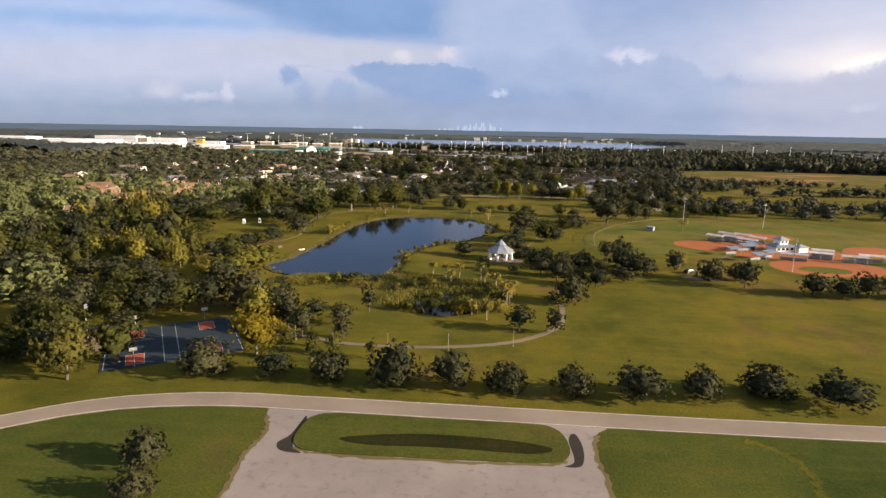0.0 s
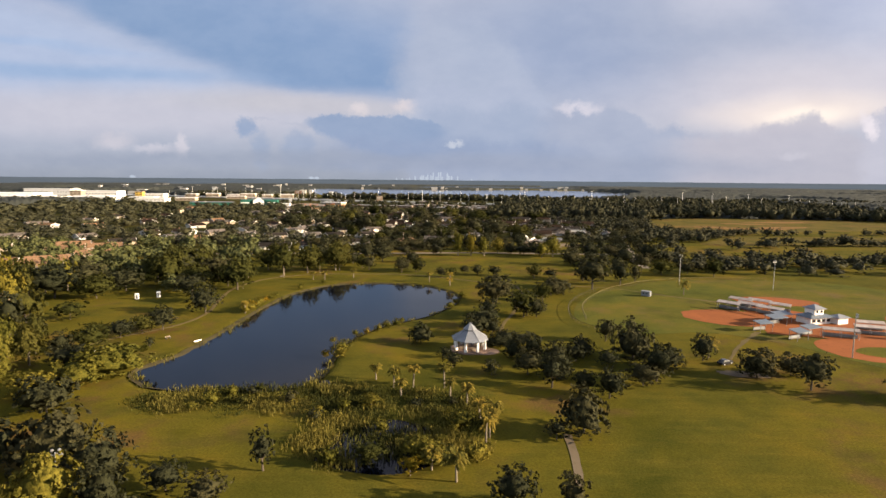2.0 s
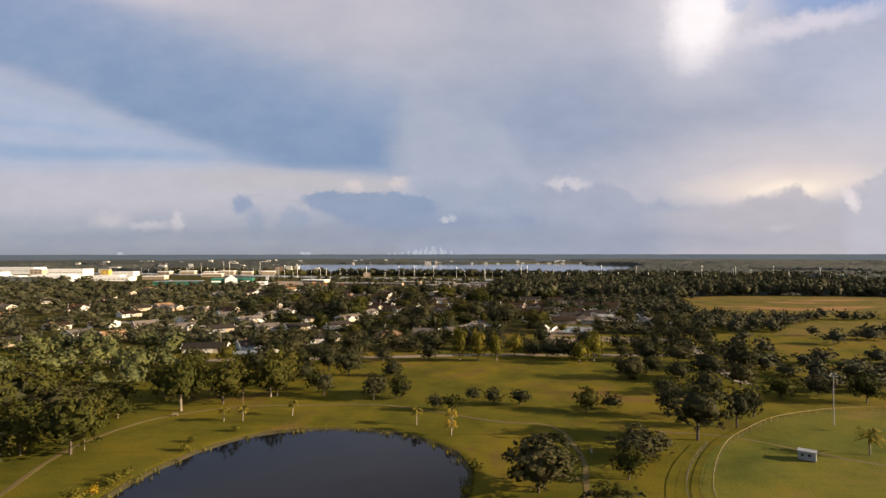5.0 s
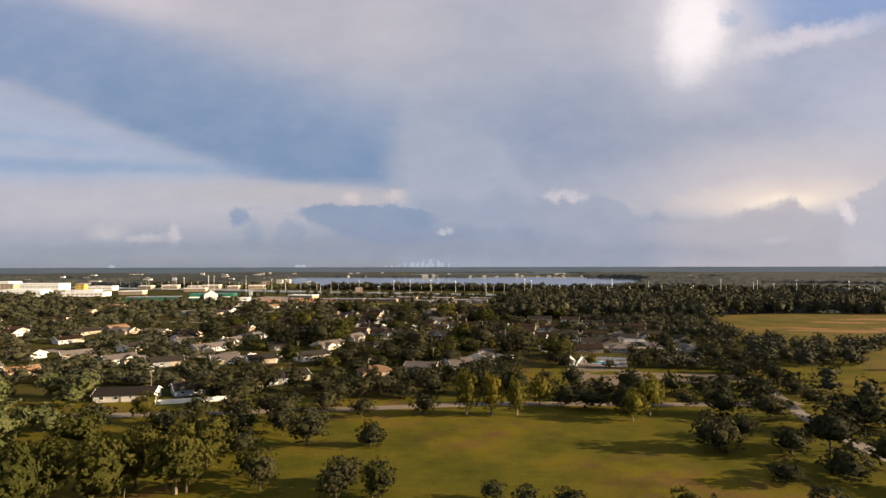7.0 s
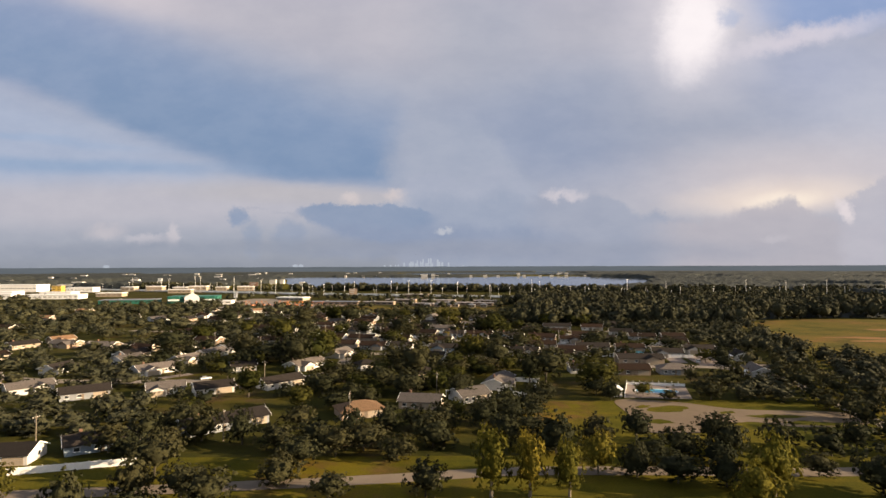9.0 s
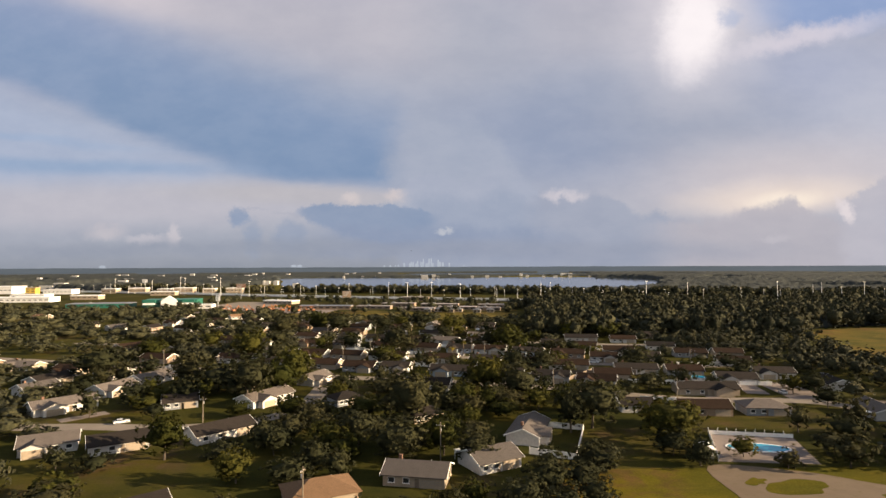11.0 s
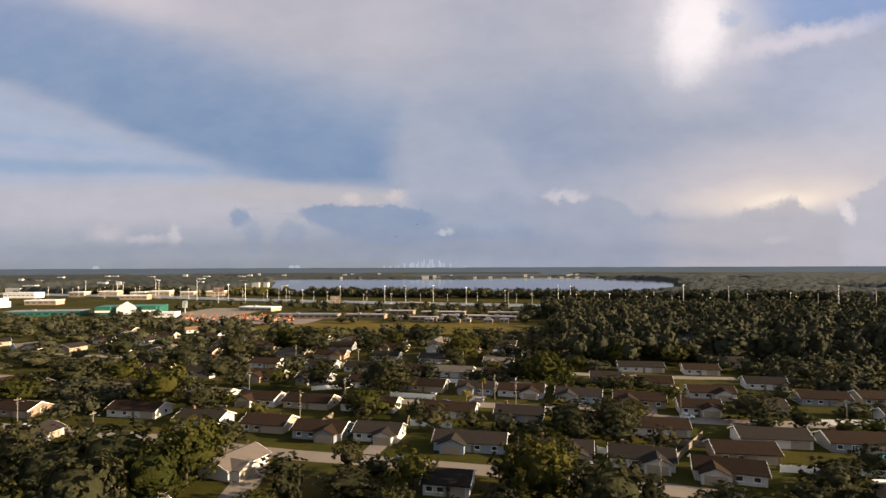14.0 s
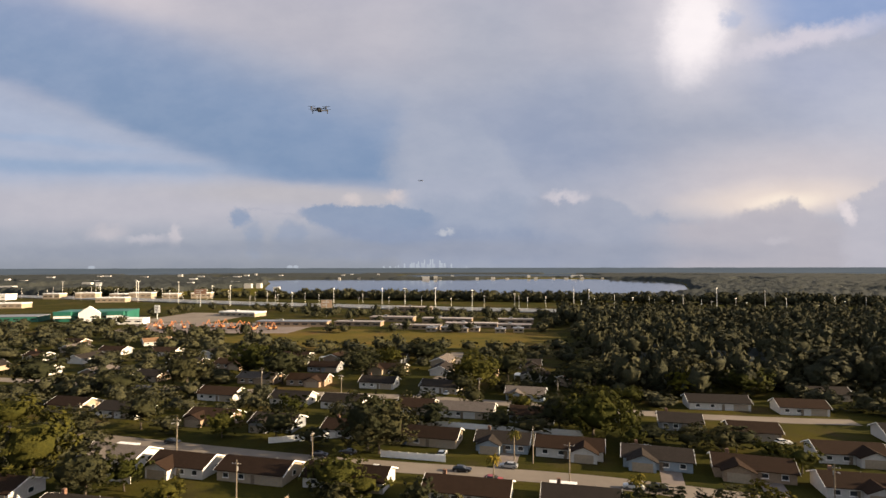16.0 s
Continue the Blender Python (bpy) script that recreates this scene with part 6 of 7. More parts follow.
def house(x, y, w, d, turn, style, wall, roof, seed):
    r = random.Random(seed)
    w = max(w, 10)
    lab = "single-storey %s house with a %s shingle roof" % (WALL_WORDS[wall], ROOF_WORDS[roof])
    if style == 2:
        lab = "single-storey %s house with a hipped %s roof" % (WALL_WORDS[wall], ROOF_WORDS[roof])
    o = thing("house", pose(x, y, 0, 0, 0, turn), lab, "house", "suburban houses")
    HOUSE_SPOTS.append((x, y, w, d, turn))
    rise = d * 0.20
    wm, rm = WALLS[wall], ROOFS[roof]
    b, rf = bmesh.new(), bmesh.new()
    fx = r.choice((-1, 1)) * w * 0.22
    if style == 2:
        box(b, -w / 2, -d / 2, -0.2, w / 2, d / 2, H_WALL)
        hip_roof(rf, w, d, H_WALL + 0.05, rise * 1.1, 0.6)
    else:
        gable_walls(b, -w / 2, w / 2, -d / 2, d / 2, H_WALL, rise, "x")
        gable_roof(rf, -w / 2, w / 2, -d / 2, d / 2, H_WALL, rise, "x")
    part("wall", b, wm, o)
    roof_part = part("roof", rf, rm, o)
    if style != 2:
        k, top_z = rise / (d / 2), H_WALL + rise + 0.24
        for ex in (-w / 2 - 0.58, w / 2 + 0.58):
            board = bmesh.new()
            for sy in (-1, 1):
                ends = [[(ex + dx_, sy * q * (d / 2 + 0.57), top_z - k * q * (d / 2 + 0.57) - dz_) for dx_, dz_ in ((-0.035, 0), (0.035, 0), (0.035, 0.30), (-0.035, 0.30))] for q in (0.0, 1.0)]
                v = [board.verts.new(p) for e in ends for p in e]
                for f in ((0, 1, 2, 3), (7, 6, 5, 4), (0, 4, 5, 1), (1, 5, 6, 2), (2, 6, 7, 3), (3, 7, 4, 0)):
                    board.faces.new([v[j] for j in f])
            part("bargeboard", board, WHITE, roof_part, "white painted bargeboard")
    front = -d / 2
    if style == 1:
        ww = min(6.5, w * 0.4)
        b, rf = bmesh.new(), bmesh.new()
        gable_walls(b, fx - ww / 2, fx + ww / 2, -d / 2 - 2.4, 0.3, H_WALL - 0.02, ww * 0.22, "y")
        gable_roof(rf, fx - ww / 2, fx + ww / 2, -d / 2 - 2.4, 0.3, H_WALL - 0.02, ww * 0.22, "y")
        wing = part("wing", b, wm, o, "front wing with a gable")
        part("wing_roof", rf, rm, wing)
        part("garage_door", GARAGE, None, wing, m=pose(fx, -d / 2 - 2.42, 0.02))
    else:
        g = part("garage_door", GARAGE, None, o, m=pose(w / 2 - 3.2, front - 0.02, 0.02))
        for k in range(3):
            part("rib", GARAGE_RIB, None, g, m=pose(0, 0, 0.55 + 0.5 * k))
    part("door", DOOR, None, o, m=pose(-fx * 0.25, front - 0.02, 0.02))
    for px_ in (-w * 0.36, -w * 0.12):
        q = part("window", WINDOW, None, o, m=pose(px_ if style != 1 else -abs(px_) * (1 if fx > 0 else -1), front - 0.02, 1.5))
        part("pane", PANE, None, q)
        part("sill", SILL, None, q)
    q = part("window", WINDOW, None, o, m=pose(w / 2 + 0.02, 0.8, 1.5, 0, 0, 90))
    part("pane", PANE, None, q)
    part("vent_pipe", VENT, None, o, m=pose(w * 0.2, d * 0.2, H_WALL + rise * 0.6 + 0.2))
    if r.random() < 0.3:
        ch = box(bmesh.new(), -w * 0.3 - 0.4, 0.4, H_WALL, -w * 0.3 + 0.4, 1.1, H_WALL + rise + 1.0, 0.03)
        part("chimney", ch, BRICK_WALL, o)
    if r.random() < 0.4:
        pr = part("porch_roof", box(bmesh.new(), -w * 0.45, d / 2, 2.35, -w * 0.05, d / 2 + 3.0, 2.47), WHITE, o, "flat white patio roof")
        for sx in (-0.43, -0.07):
            part("post", box(bmesh.new(), w * sx - 0.07, d / 2 + 2.75, 0, w * sx + 0.07, d / 2 + 2.9, 2.36), WHITE, pr)
    # drive to the street side
    return o


# x, y, width, depth, turn, style (0 gable, 1 front wing, 2 hipped), wall, roof
WEST_HOUSES = [(-123, 438, 20, 9, 9, 0, 0, 1), (-102, 450, 19, 9, 36, 0, 4, 1), (-77, 468, 25, 9, 42, 0, 2, 4), (-38, 482, 14, 10, 25, 2, 3, 5), (-18, 493, 14, 9, -10, 0, 1, 3), (-1, 503, 12, 10, 30, 0, 5, 3),
               (-145, 508, 16, 9, 36, 0, 2, 1), (-143, 557, 19, 9, 50, 1, 0, 3), (-141, 583, 15, 9, 70, 1, 5, 3), (-137, 603, 16, 9, 70, 1, 0, 3), (-134, 623, 16, 9, 85, 0, 0, 1)]
CORNER_HOUSES = [(-171, 583, 13, 9, 65, 0, 5, 3), (-178, 600, 15, 9, 70, 0, 0, 1), (-172, 516, 15, 9, 50, 1, 0, 3), (-203, 530, 14, 9, 45, 0, 1, 3), (-195, 481, 12, 9, 50, 0, 1, 5), (-189, 558, 13, 9, 80, 0, 0, 1),
                 (-118, 515, 13, 9, 30, 1, 5, 3), (-100, 516, 14, 9, 33, 0, 0, 1), (-77, 527, 17, 9, 47, 0, 5, 1), (-77, 568, 19, 9, 60, 1, 0, 3), (-67.5, 602, 14, 9, 68, 1, 5, 3)]
MIDDLE_HOUSES = [(-105, 562, 11, 9, 27, 0, 2, 1), (-48, 566, 10, 8, 40, 2, 2, 4), (-19, 545, 10, 9, 28, 2, 1, 4), (87, 581, 22, 9, -3, 1, 1, 4), (108, 600, 15, 9, -10, 1, 0, 1), (73, 552, 16, 9, -3, 0, 3, 0),
                 (52, 556, 11, 8, 0, 0, 5, 1), (93, 552, 14, 9, -5, 2, 2, 3), (60, 610, 15, 9, -8, 0, 3, 0), (46, 633, 18, 9, -10, 0, 0, 0), (12, 527, 19, 9, 72, 1, 5, 3)]
STREET_B_HOUSES = [(-52, 630, 15, 9, -12, 1, 2, 0), (-35, 628, 13, 9, -12, 1, 0, 1), (-9, 619, 19, 9, -11, 1, 4, 1), (14, 612, 16, 9, -14, 1, 2, 1), (33, 606, 15, 9, -16, 1, 5, 1), (50, 597, 15, 9, -18, 1, 0, 0),
                   (-70, 637, 14, 9, -12, 0, 1, 0), (-15, 590, 10, 9, -11, 0, 5, 1), (-92, 642, 15, 9, -12, 0, 5, 4), (-119, 654, 18, 9, -10, 0, 0, 0), (-160, 655, 16, 9, -14, 0, 3, 0)]
STREET_C_HOUSES = [(-103, 675, 16, 9, -14, 1, 0, 3), (-83, 669, 15, 9, -14, 1, 5, 0), (-64, 665, 17, 9, -14, 0, 1, 0), (-42, 661, 19, 9, -12, 0, 5, 0), (-15, 653, 18, 9, -13, 0, 5, 0), (8, 648, 15, 9, -13, 0, 2, 1),
                   (74, 622, 18, 9, -8, 0, 5, 4), (94, 618, 15, 9, -8, 0, 2, 0), (28, 640, 14, 9, -14, 2, 1, 0), (69, 656, 13, 9, -12, 1, 0, 0), (90, 656, 14, 9, -8, 0, 1, 1)]
STREET_C_NORTH = [(-25, 692, 18, 9, -14, 0, 1, 0), (-4, 687, 14, 9, -14, 1, 4, 1), (13, 682, 17, 9, -15, 1, 0, 0), (33, 674, 16, 9, -17, 1, 4, 1), (53, 667, 17, 9, -18, 1, 3, 0), (83, 678, 16, 9, -10, 1, 0, 0),
                  (-72, 706, 14, 9, -13, 1, 2, 1), (-48, 699, 15, 9, -13, 0, 5, 0), (-94, 712, 15, 9, -14, 1, 3, 0), (-128, 721, 16, 9, -14, 0, 0, 1), (-150, 728, 14, 9, -14, 0, 1, 0)]
FAR_HOUSES = [(69, 697, 13, 9, -12, 0, 3, 0), (52, 707, 12, 9, -15, 0, 2, 1), (75, 732, 20, 9, -8, 0, 0, 1), (-76, 738, 14, 9, -12, 0, 0, 1), (-56, 733, 15, 9, -12, 0, 5, 1), (-30, 726, 12, 9, -13, 0, 1, 0),
              (-13, 721, 18, 9, -13, 0, 0, 3), (34, 771, 14, 9, 35, 1, 1, 5), (10, 745, 14, 9, -15, 1, 4, 3), (8, 715, 14, 9, -14, 0, 2, 0), (-105, 745, 15, 9, -13, 0, 0, 0)]
EAST_HOUSES = [(130, 612, 16, 9, -8, 1, 0, 1), (128, 642, 15, 9, -10, 0, 5, 0), (118, 668, 16, 9, -10, 0, 2, 0), (112, 694, 15, 9, -12, 0, 0, 1), (138, 668, 14, 9, -8, 0, 1, 0), (128, 548, 15, 9, 80, 1, 0, 3), (142, 590, 14, 9, 80, 0, 5, 1), (100, 725, 15, 9, -10, 0, 0, 0), (122, 745, 14, 9, -6, 0, 1, 1)]
seed = 1
for row in (EAST_HOUSES, WEST_HOUSES, CORNER_HOUSES, MIDDLE_HOUSES, STREET_B_HOUSES, STREET_C_HOUSES, STREET_C_NORTH, FAR_HOUSES):
    for x, y, w, d, tn, st, wl, rf in row:
        seed += 1
        house(x, y, w, d, tn, st, wl, rf, seed)
# further rows of the same suburb
hr = random.Random(77)
for line, off in ((STREET_D, 16), (STREET_D, 78), (STREET_D, 50), (STREET_A, -24), (STREET_B, -24)):
    for x, y in line[2::2]:
        if off in (-24,) and (x > -150):
            continue
        if x < -255 or x > 20 or hr.random() < 0.15:
            continue
        yy = y + off + hr.uniform(-2, 2)
        if min((math.hypot(x - a, yy - b) for a, b, *_ in HOUSE_SPOTS), default=99) < 19:
            continue
        seed += 1
        house(x, yy, hr.uniform(12, 18), 9, -13 + hr.uniform(-4, 4) + (90 if hr.random() < 0.2 else 0), hr.choice((0, 0, 1)), hr.choice((0, 0, 1, 2, 3, 5)), hr.choice((0, 0, 1, 3, 4)), seed)
for i in range(46):
    x, y = hr.uniform(-420, -190), hr.uniform(440, 900)
    if min((math.hypot(x - a, y - b) for a, b, *_ in HOUSE_SPOTS), default=99) < 24 or x > -195 and y < 500:
        continue
    seed += 1
    house(x, y, hr.uniform(12, 18), 9, hr.choice((-15, 35, 60)) + hr.uniform(-6, 6), hr.choice((0, 0, 1)), hr.choice((0, 0, 1, 3, 5)), hr.choice((0, 1, 3, 5)), seed)
# long terra-cotta roofed row houses west of the park
for i, (x, y, w, tn) in enumerate([(-221, 292, 22, 32), (-216, 324, 20, 32), (-218, 343, 20, 32), (-224, 362, 20, 32), (-243, 347, 22, 32), (-243, 403, 20, 32), (-215, 389, 20, 30), (-231, 423, 20, 32), (-258, 430, 22, 30), (-291, 382, 24, 32), (-297, 409, 24, 32), (-268, 365, 22, 32)]):
    seed += 1
    house(x, y, w, 10, tn, 0, 1, 5, seed)

# ---- drives and garden fences ----
for i, (x, y, w, l, tn) in enumerate([(-35, 618, 5, 10, -12), (14, 602, 5, 12, -14), (-4, 677, 5, 14, -14), (33, 664, 5, 12, -17), (-64, 674, 5, 8, -14), (-103, 684, 6, 9, -14), (-60, 563, 16, 5, 60), (108, 588, 8, 18, -10), (122, 585, 14, 30, -5), (87, 571, 5, 10, -3), (-130, 548, 14, 5, 50), (-97, 526, 6, 9, 30), (53, 657, 5, 12, -18), (69, 647, 5, 9, -12)]):
    solid("driveway", box(bmesh.new(), -w / 2, -l / 2, -0.2, w / 2, l / 2, 0.05 + 0.003 * i), LOT, "pale concrete driveway between house and street", "driveway", pose(x, y, 0, 0, 0, tn), "driveways", "structure")


def panel_fence(line, h, mat, label, name="garden_fence"):
    f = thing(name, pose(0, 0, 0), label, "fence", "garden fences")
    for (x0, y0), (x1, y1) in zip(line, line[1:]):
        n = max(1, round(math.hypot(x1 - x0, y1 - y0) / 2.4))
        a = math.degrees(math.atan2(y1 - y0, x1 - x0))
        step = math.hypot(x1 - x0, y1 - y0) / n
        pm = bm_mesh("panel", box(bmesh.new(), 0.05, -0.03, 0.08, step - 0.05, 0.03, h - 0.05), mat)
        for i in range(n):
            t = i / n
            at = pose(x0 + (x1 - x0) * t, y0 + (y1 - y0) * t, 0, 0, 0, a)
            part("panel", pm, None, f, m=at)
            part("post", FENCE_POST_W if mat is WHITE else FENCE_POST_D, None, f, m=at)


FENCE_POST_W = bm_mesh("post", box(bmesh.new(), -0.07, -0.07, -0.2, 0.07, 0.07, 1.95, 0.02), WHITE)
FENCE_POST_D = bm_mesh("post", box(bmesh.new(), -0.07, -0.07, -0.2, 0.07, 0.07, 1.95, 0.02), WOOD)
for line in ([(21, 506), (29, 532), (19, 535)], [(10, 511), (21, 506)], [(-37, 679), (-20, 675)], [(-50, 696), (-70, 690)], [(-112, 428), (-84, 436)], [(64, 600), (90, 596), (120, 594)], [(24, 614), (40, 607)], [(-27, 640), (-14, 637)], [(-108, 665), (-92, 660)], [(-30, 709), (0, 701), (20, 697)], [(70, 566), (58, 569)], [(100, 640), (125, 640)]):
    panel_fence(line, 1.8, WHITE, "white vinyl panel fence round a garden")
for line in ([(-92, 580), (-86, 592)], [(-28, 651), (-28, 640)], [(-53, 650), (-55, 640)], [(-56, 722), (-44, 719)], [(40, 622), (62, 617)], [(-80, 655), (-78, 645)], [(35, 598), (58, 628)]):
    panel_fence(line, 1.8, WOOD, "weathered wooden board fence round a garden")

# ---- pool garden ----
solid("pool_deck", poly(bmesh.new(), [(56, 505), (64, 528), (86, 524), (80, 503)], -0.2, 0.09), LOT, "pale paved deck round a swimming pool", "paving", kind="structure")
pl = thing("swimming_pool", pose(71.5, 515.5, 0.1, 0, 0, -8), "swimming pool with bright blue water", "pool")
part("coping", poly(bmesh.new(), blob(0, 0, 8.2, 3.9, 0, 0.0, 3), -0.2, 0.10), WHITE, pl, "white stone coping")
part("water", poly(bmesh.new(), blob(0, 0, 7.7, 3.4, 0, 0.0, 3), -0.1, 0.115), POOL_WATER, pl, "bright blue water")
panel_fence([(56, 505), (64, 528), (86, 524)], 1.2, WHITE, "low white pool fence")
sg = thing("garden_kiosk", pose(54, 508, 0, 0, 0, 10), "small white garden kiosk with a pointed roof", "kiosk")
part("wall", box(bmesh.new(), -1.5, -1.5, -0.1, 1.5, 1.5, 2.6), WHITE, sg)
part("roof", hip_roof(bmesh.new(), 3, 3, 2.65, 2.0, 0.4, 0.05), WHITE, sg)
part("door", DOOR, None, sg, m=pose(0, -1.52, 0.02))
above = thing("above_ground_pool", pose(96, 607, 0), "round above-ground pool with a pale blue rim", "pool")
part("wall", cyl(bmesh.new(), (0, 0, 0), (0, 0, 1.1), 3.0, 3.0, 24), WHITE, above)
part("water", cyl(bmesh.new(), (0, 0, 1.0), (0, 0, 1.12), 2.85, 2.85, 24), POOL_WATER, above)
for i in range(18):
    hg = tree("bush", 23 + 2.6 * i, 461.5 + math.sin(i) * 0.5, 1.6, 1.5, "clipped hedge row") if i % 4 != 3 else None

# ---- vehicles ----
CAR_PAINTS = [plain("silver_car_paint", (0.38, 0.39, 0.40), 0.3, 0.4, vary=0.05, relief=0), plain("white_car_paint", (0.60, 0.60, 0.60), 0.3, 0, vary=0.05, relief=0),
              plain("dark_car_paint", (0.02, 0.022, 0.028), 0.25, 0.2, vary=0.1, relief=0), plain("red_car_paint", (0.25, 0.03, 0.025), 0.3, 0.1, vary=0.1, relief=0), plain("blue_car_paint", (0.03, 0.06, 0.14), 0.3, 0.2, vary=0.1, relief=0)]
PAINT_WORDS = ["silver", "white", "dark grey", "red", "dark blue"]
TYRE = bm_mesh("tyre", cyl(bmesh.new(), (0, -0.11, 0), (0, 0.11, 0), 0.33, 0.33, 16), RUBBER)
RIM = bm_mesh("rim", cyl(bmesh.new(), (0, -0.12, 0), (0, 0.12, 0), 0.19, 0.19, 10), STEEL)
HEADLIGHT = bm_mesh("headlight", box(bmesh.new(), -0.05, -0.2, -0.08, 0.03, 0.2, 0.08, 0.02), GLASS)


def side_shape(b, prof, y0, y1, inset=0.0):
    """A body from its side outline, narrowed at the top by inset."""
    top = max(z for _, z in prof)
    low = min(z for _, z in prof)
    ends = []
    for s, y in ((1, y0), (-1, y1)):
        ends.append([b.verts.new((x, y + s * inset * (z - low) / (top - low), z)) for x, z in prof])
    n = len(prof)
    b.faces.new(ends[0])
    b.faces.new(ends[1][::-1])
    for i in range(n):
        b.faces.new((ends[0][i], ends[1][i], ends[1][(i + 1) % n], ends[0][(i + 1) % n]))
    return b


CAR_MESHES = []
for i, paint in enumerate(CAR_PAINTS):
    bd = side_shape(bmesh.new(), [(-2.25, 0.3), (2.2, 0.3), (2.3, 0.55), (2.2, 0.78), (1.2, 0.95), (-1.5, 0.98), (-2.2, 0.92), (-2.3, 0.6)], -0.88, 0.88, 0.06)
    bmesh.ops.bevel(bd, geom=bd.edges[:], offset=0.05, segments=1, affect="EDGES")
    rf = side_shape(bmesh.new(), [(-1.25, 1.38), (0.15, 1.40), (0.3, 1.36), (-1.35, 1.33)], -0.66, 0.66)
    CAR_MESHES.append((bm_mesh("body", bd, paint), bm_mesh("roof", rf, paint)))
CABIN = bm_mesh("cabin_glass", side_shape(bmesh.new(), [(-1.85, 0.95), (1.1, 0.93), (0.25, 1.36), (-1.3, 1.36)], -0.82, 0.82, 0.16), GLASS)


def car(x, y, turn, paint, z=0.07):
    c_ = thing("car", pose(x, y, z, 0, 0, turn), "parked %s car on the pavement" % PAINT_WORDS[paint], "car", "parked cars")
    part("body", CAR_MESHES[paint][0], None, c_)
    part("cabin_glass", CABIN, None, c_, "dark window glass")
    part("roof", CAR_MESHES[paint][1], None, c_)
    for sx in (-1.4, 1.4):
        for sy in (-0.8, 0.8):
            wh = part("wheel", TYRE, None, c_, "black tyre", pose(sx, sy, 0.33))
            part("rim", RIM, None, wh, "steel rim")
    for sy in (-0.6, 0.6):
        part("headlight", HEADLIGHT, None, c_, m=pose(2.24, sy, 0.66))


for x, y, tn, p in ((-37.5, 669, 168, 1), (-53, 679, -12, 2), (-46, 681, 168, 2), (-4.5, 671, 168, 0), (-16, 668.5, -12, 2), (-21, 680, 75, 1), (-9, 662, -12, 3), (22, 658, 165, 1), (27, 657, 165, 2), (-27, 607, -12, 2), (-124, 632, -10, 2), (-145, 637, -12, 1),
                    (-113, 540, 35, 1), (-92, 532, 5, 1), (-20, 752, 80, 1), (-25, 765, 80, 2), (-31, 690, 60, 4), (-97, 690, -14, 2), (62, 648, -15, 1), (80, 640, -10, 0), (74, 690, 0, 1), (20, 603, 70, 1), (116, 580, 80, 1), (36, 712, 0, 0), (94, 685, 10, 1),
                    (70, 206.5, 30, 2)):
    car(x, y, tn, p, 0.1)

# ---- school, shops and machines beyond the suburb ----


def block(name, x, y, w, d, h, turn, wall, roof, label, category, group="", parapet=0.5, rows=1):
    o = thing(name, pose(x, y, 0, 0, 0, turn), label, category, group)
    part("wall", box(bmesh.new(), -w / 2, -d / 2, -0.3, w / 2, d / 2, h), wall, o)
    part("roof", box(bmesh.new(), -w / 2 - 0.4, -d / 2 - 0.4, h, w / 2 + 0.4, d / 2 + 0.4, h + parapet), roof, o)
    n = max(2, int(w / 7))
    for k in range(rows):
        for i in range(n):
            px_ = -w / 2 + w * (i + 0.5) / n
            z = h * (k + 0.55) / rows
            part("window", box(bmesh.new(), px_ - w / n * 0.3, -d / 2 - 0.06, z - 0.6, px_ + w / n * 0.3, -d / 2 + 0.05, z + 0.6), GLASS, o)
    part("roof_unit", box(bmesh.new(), -w * 0.2, -1.2, h + parapet, -w * 0.2 + 3, 1.2, h + parapet + 1.3, 0.05), STEEL, o)
    return o


for x, y, w, d, h in ((-95, 1012, 40, 12, 3.4), (-45, 985, 40, 10, 3.2), (0, 1000, 42, 10, 3.2), (34, 988, 26, 9, 3.2), (-20, 1035, 44, 12, 4), (40, 1030, 30, 10, 3.6), (-70, 1050, 40, 14, 4), (-56, 1165, 36, 14, 5)):
    block("school_block", x, y, w, d, h, -8, TAN_WALL, FADED, "long low pale school building with a flat roof", "school building", "school")
for i, off in enumerate((0, 11, 24, 33, 52, 66)):
    block("portable_classroom", -32 + off, 968 - off * 0.16 + 5 * (i % 2), 7.5, 9, 3.2, -8, CREAM, METAL_ROOF, "small cream portable classroom", "classroom", "portable classrooms", 0.2)
gs = block("department_store", -352, 1066, 62, 34, 8, 12, GREEN_ROOF, GREEN_ROOF, "large store with green walls and a white entrance gable", "shop", "", 1.0)
b = bmesh.new()
gable_walls(b, -9, 9, -20, -16, 8, 6, "y")
part("entrance_gable", b, WHITE, gs, "white entrance gable")
for sx in (-22, 22):
    part("side_canopy", box(bmesh.new(), sx - 7, -21, 5.5, sx + 7, -16.5, 9.5), GREEN_ROOF, gs)
    part("canopy_face", box(bmesh.new(), sx - 7, -21.2, 3.5, sx + 7, -20.8, 5.5), WHITE, gs)
block("garden_centre", -430, 1048, 70, 24, 5, 12, GREEN_ROOF, METAL_ROOF, "low green-walled shop wing with a pale roof", "shop")
block("small_shop", -300, 1030, 26, 14, 4.5, 5, WHITE, WHITE, "small white flat-roofed shop", "shop", "shops")
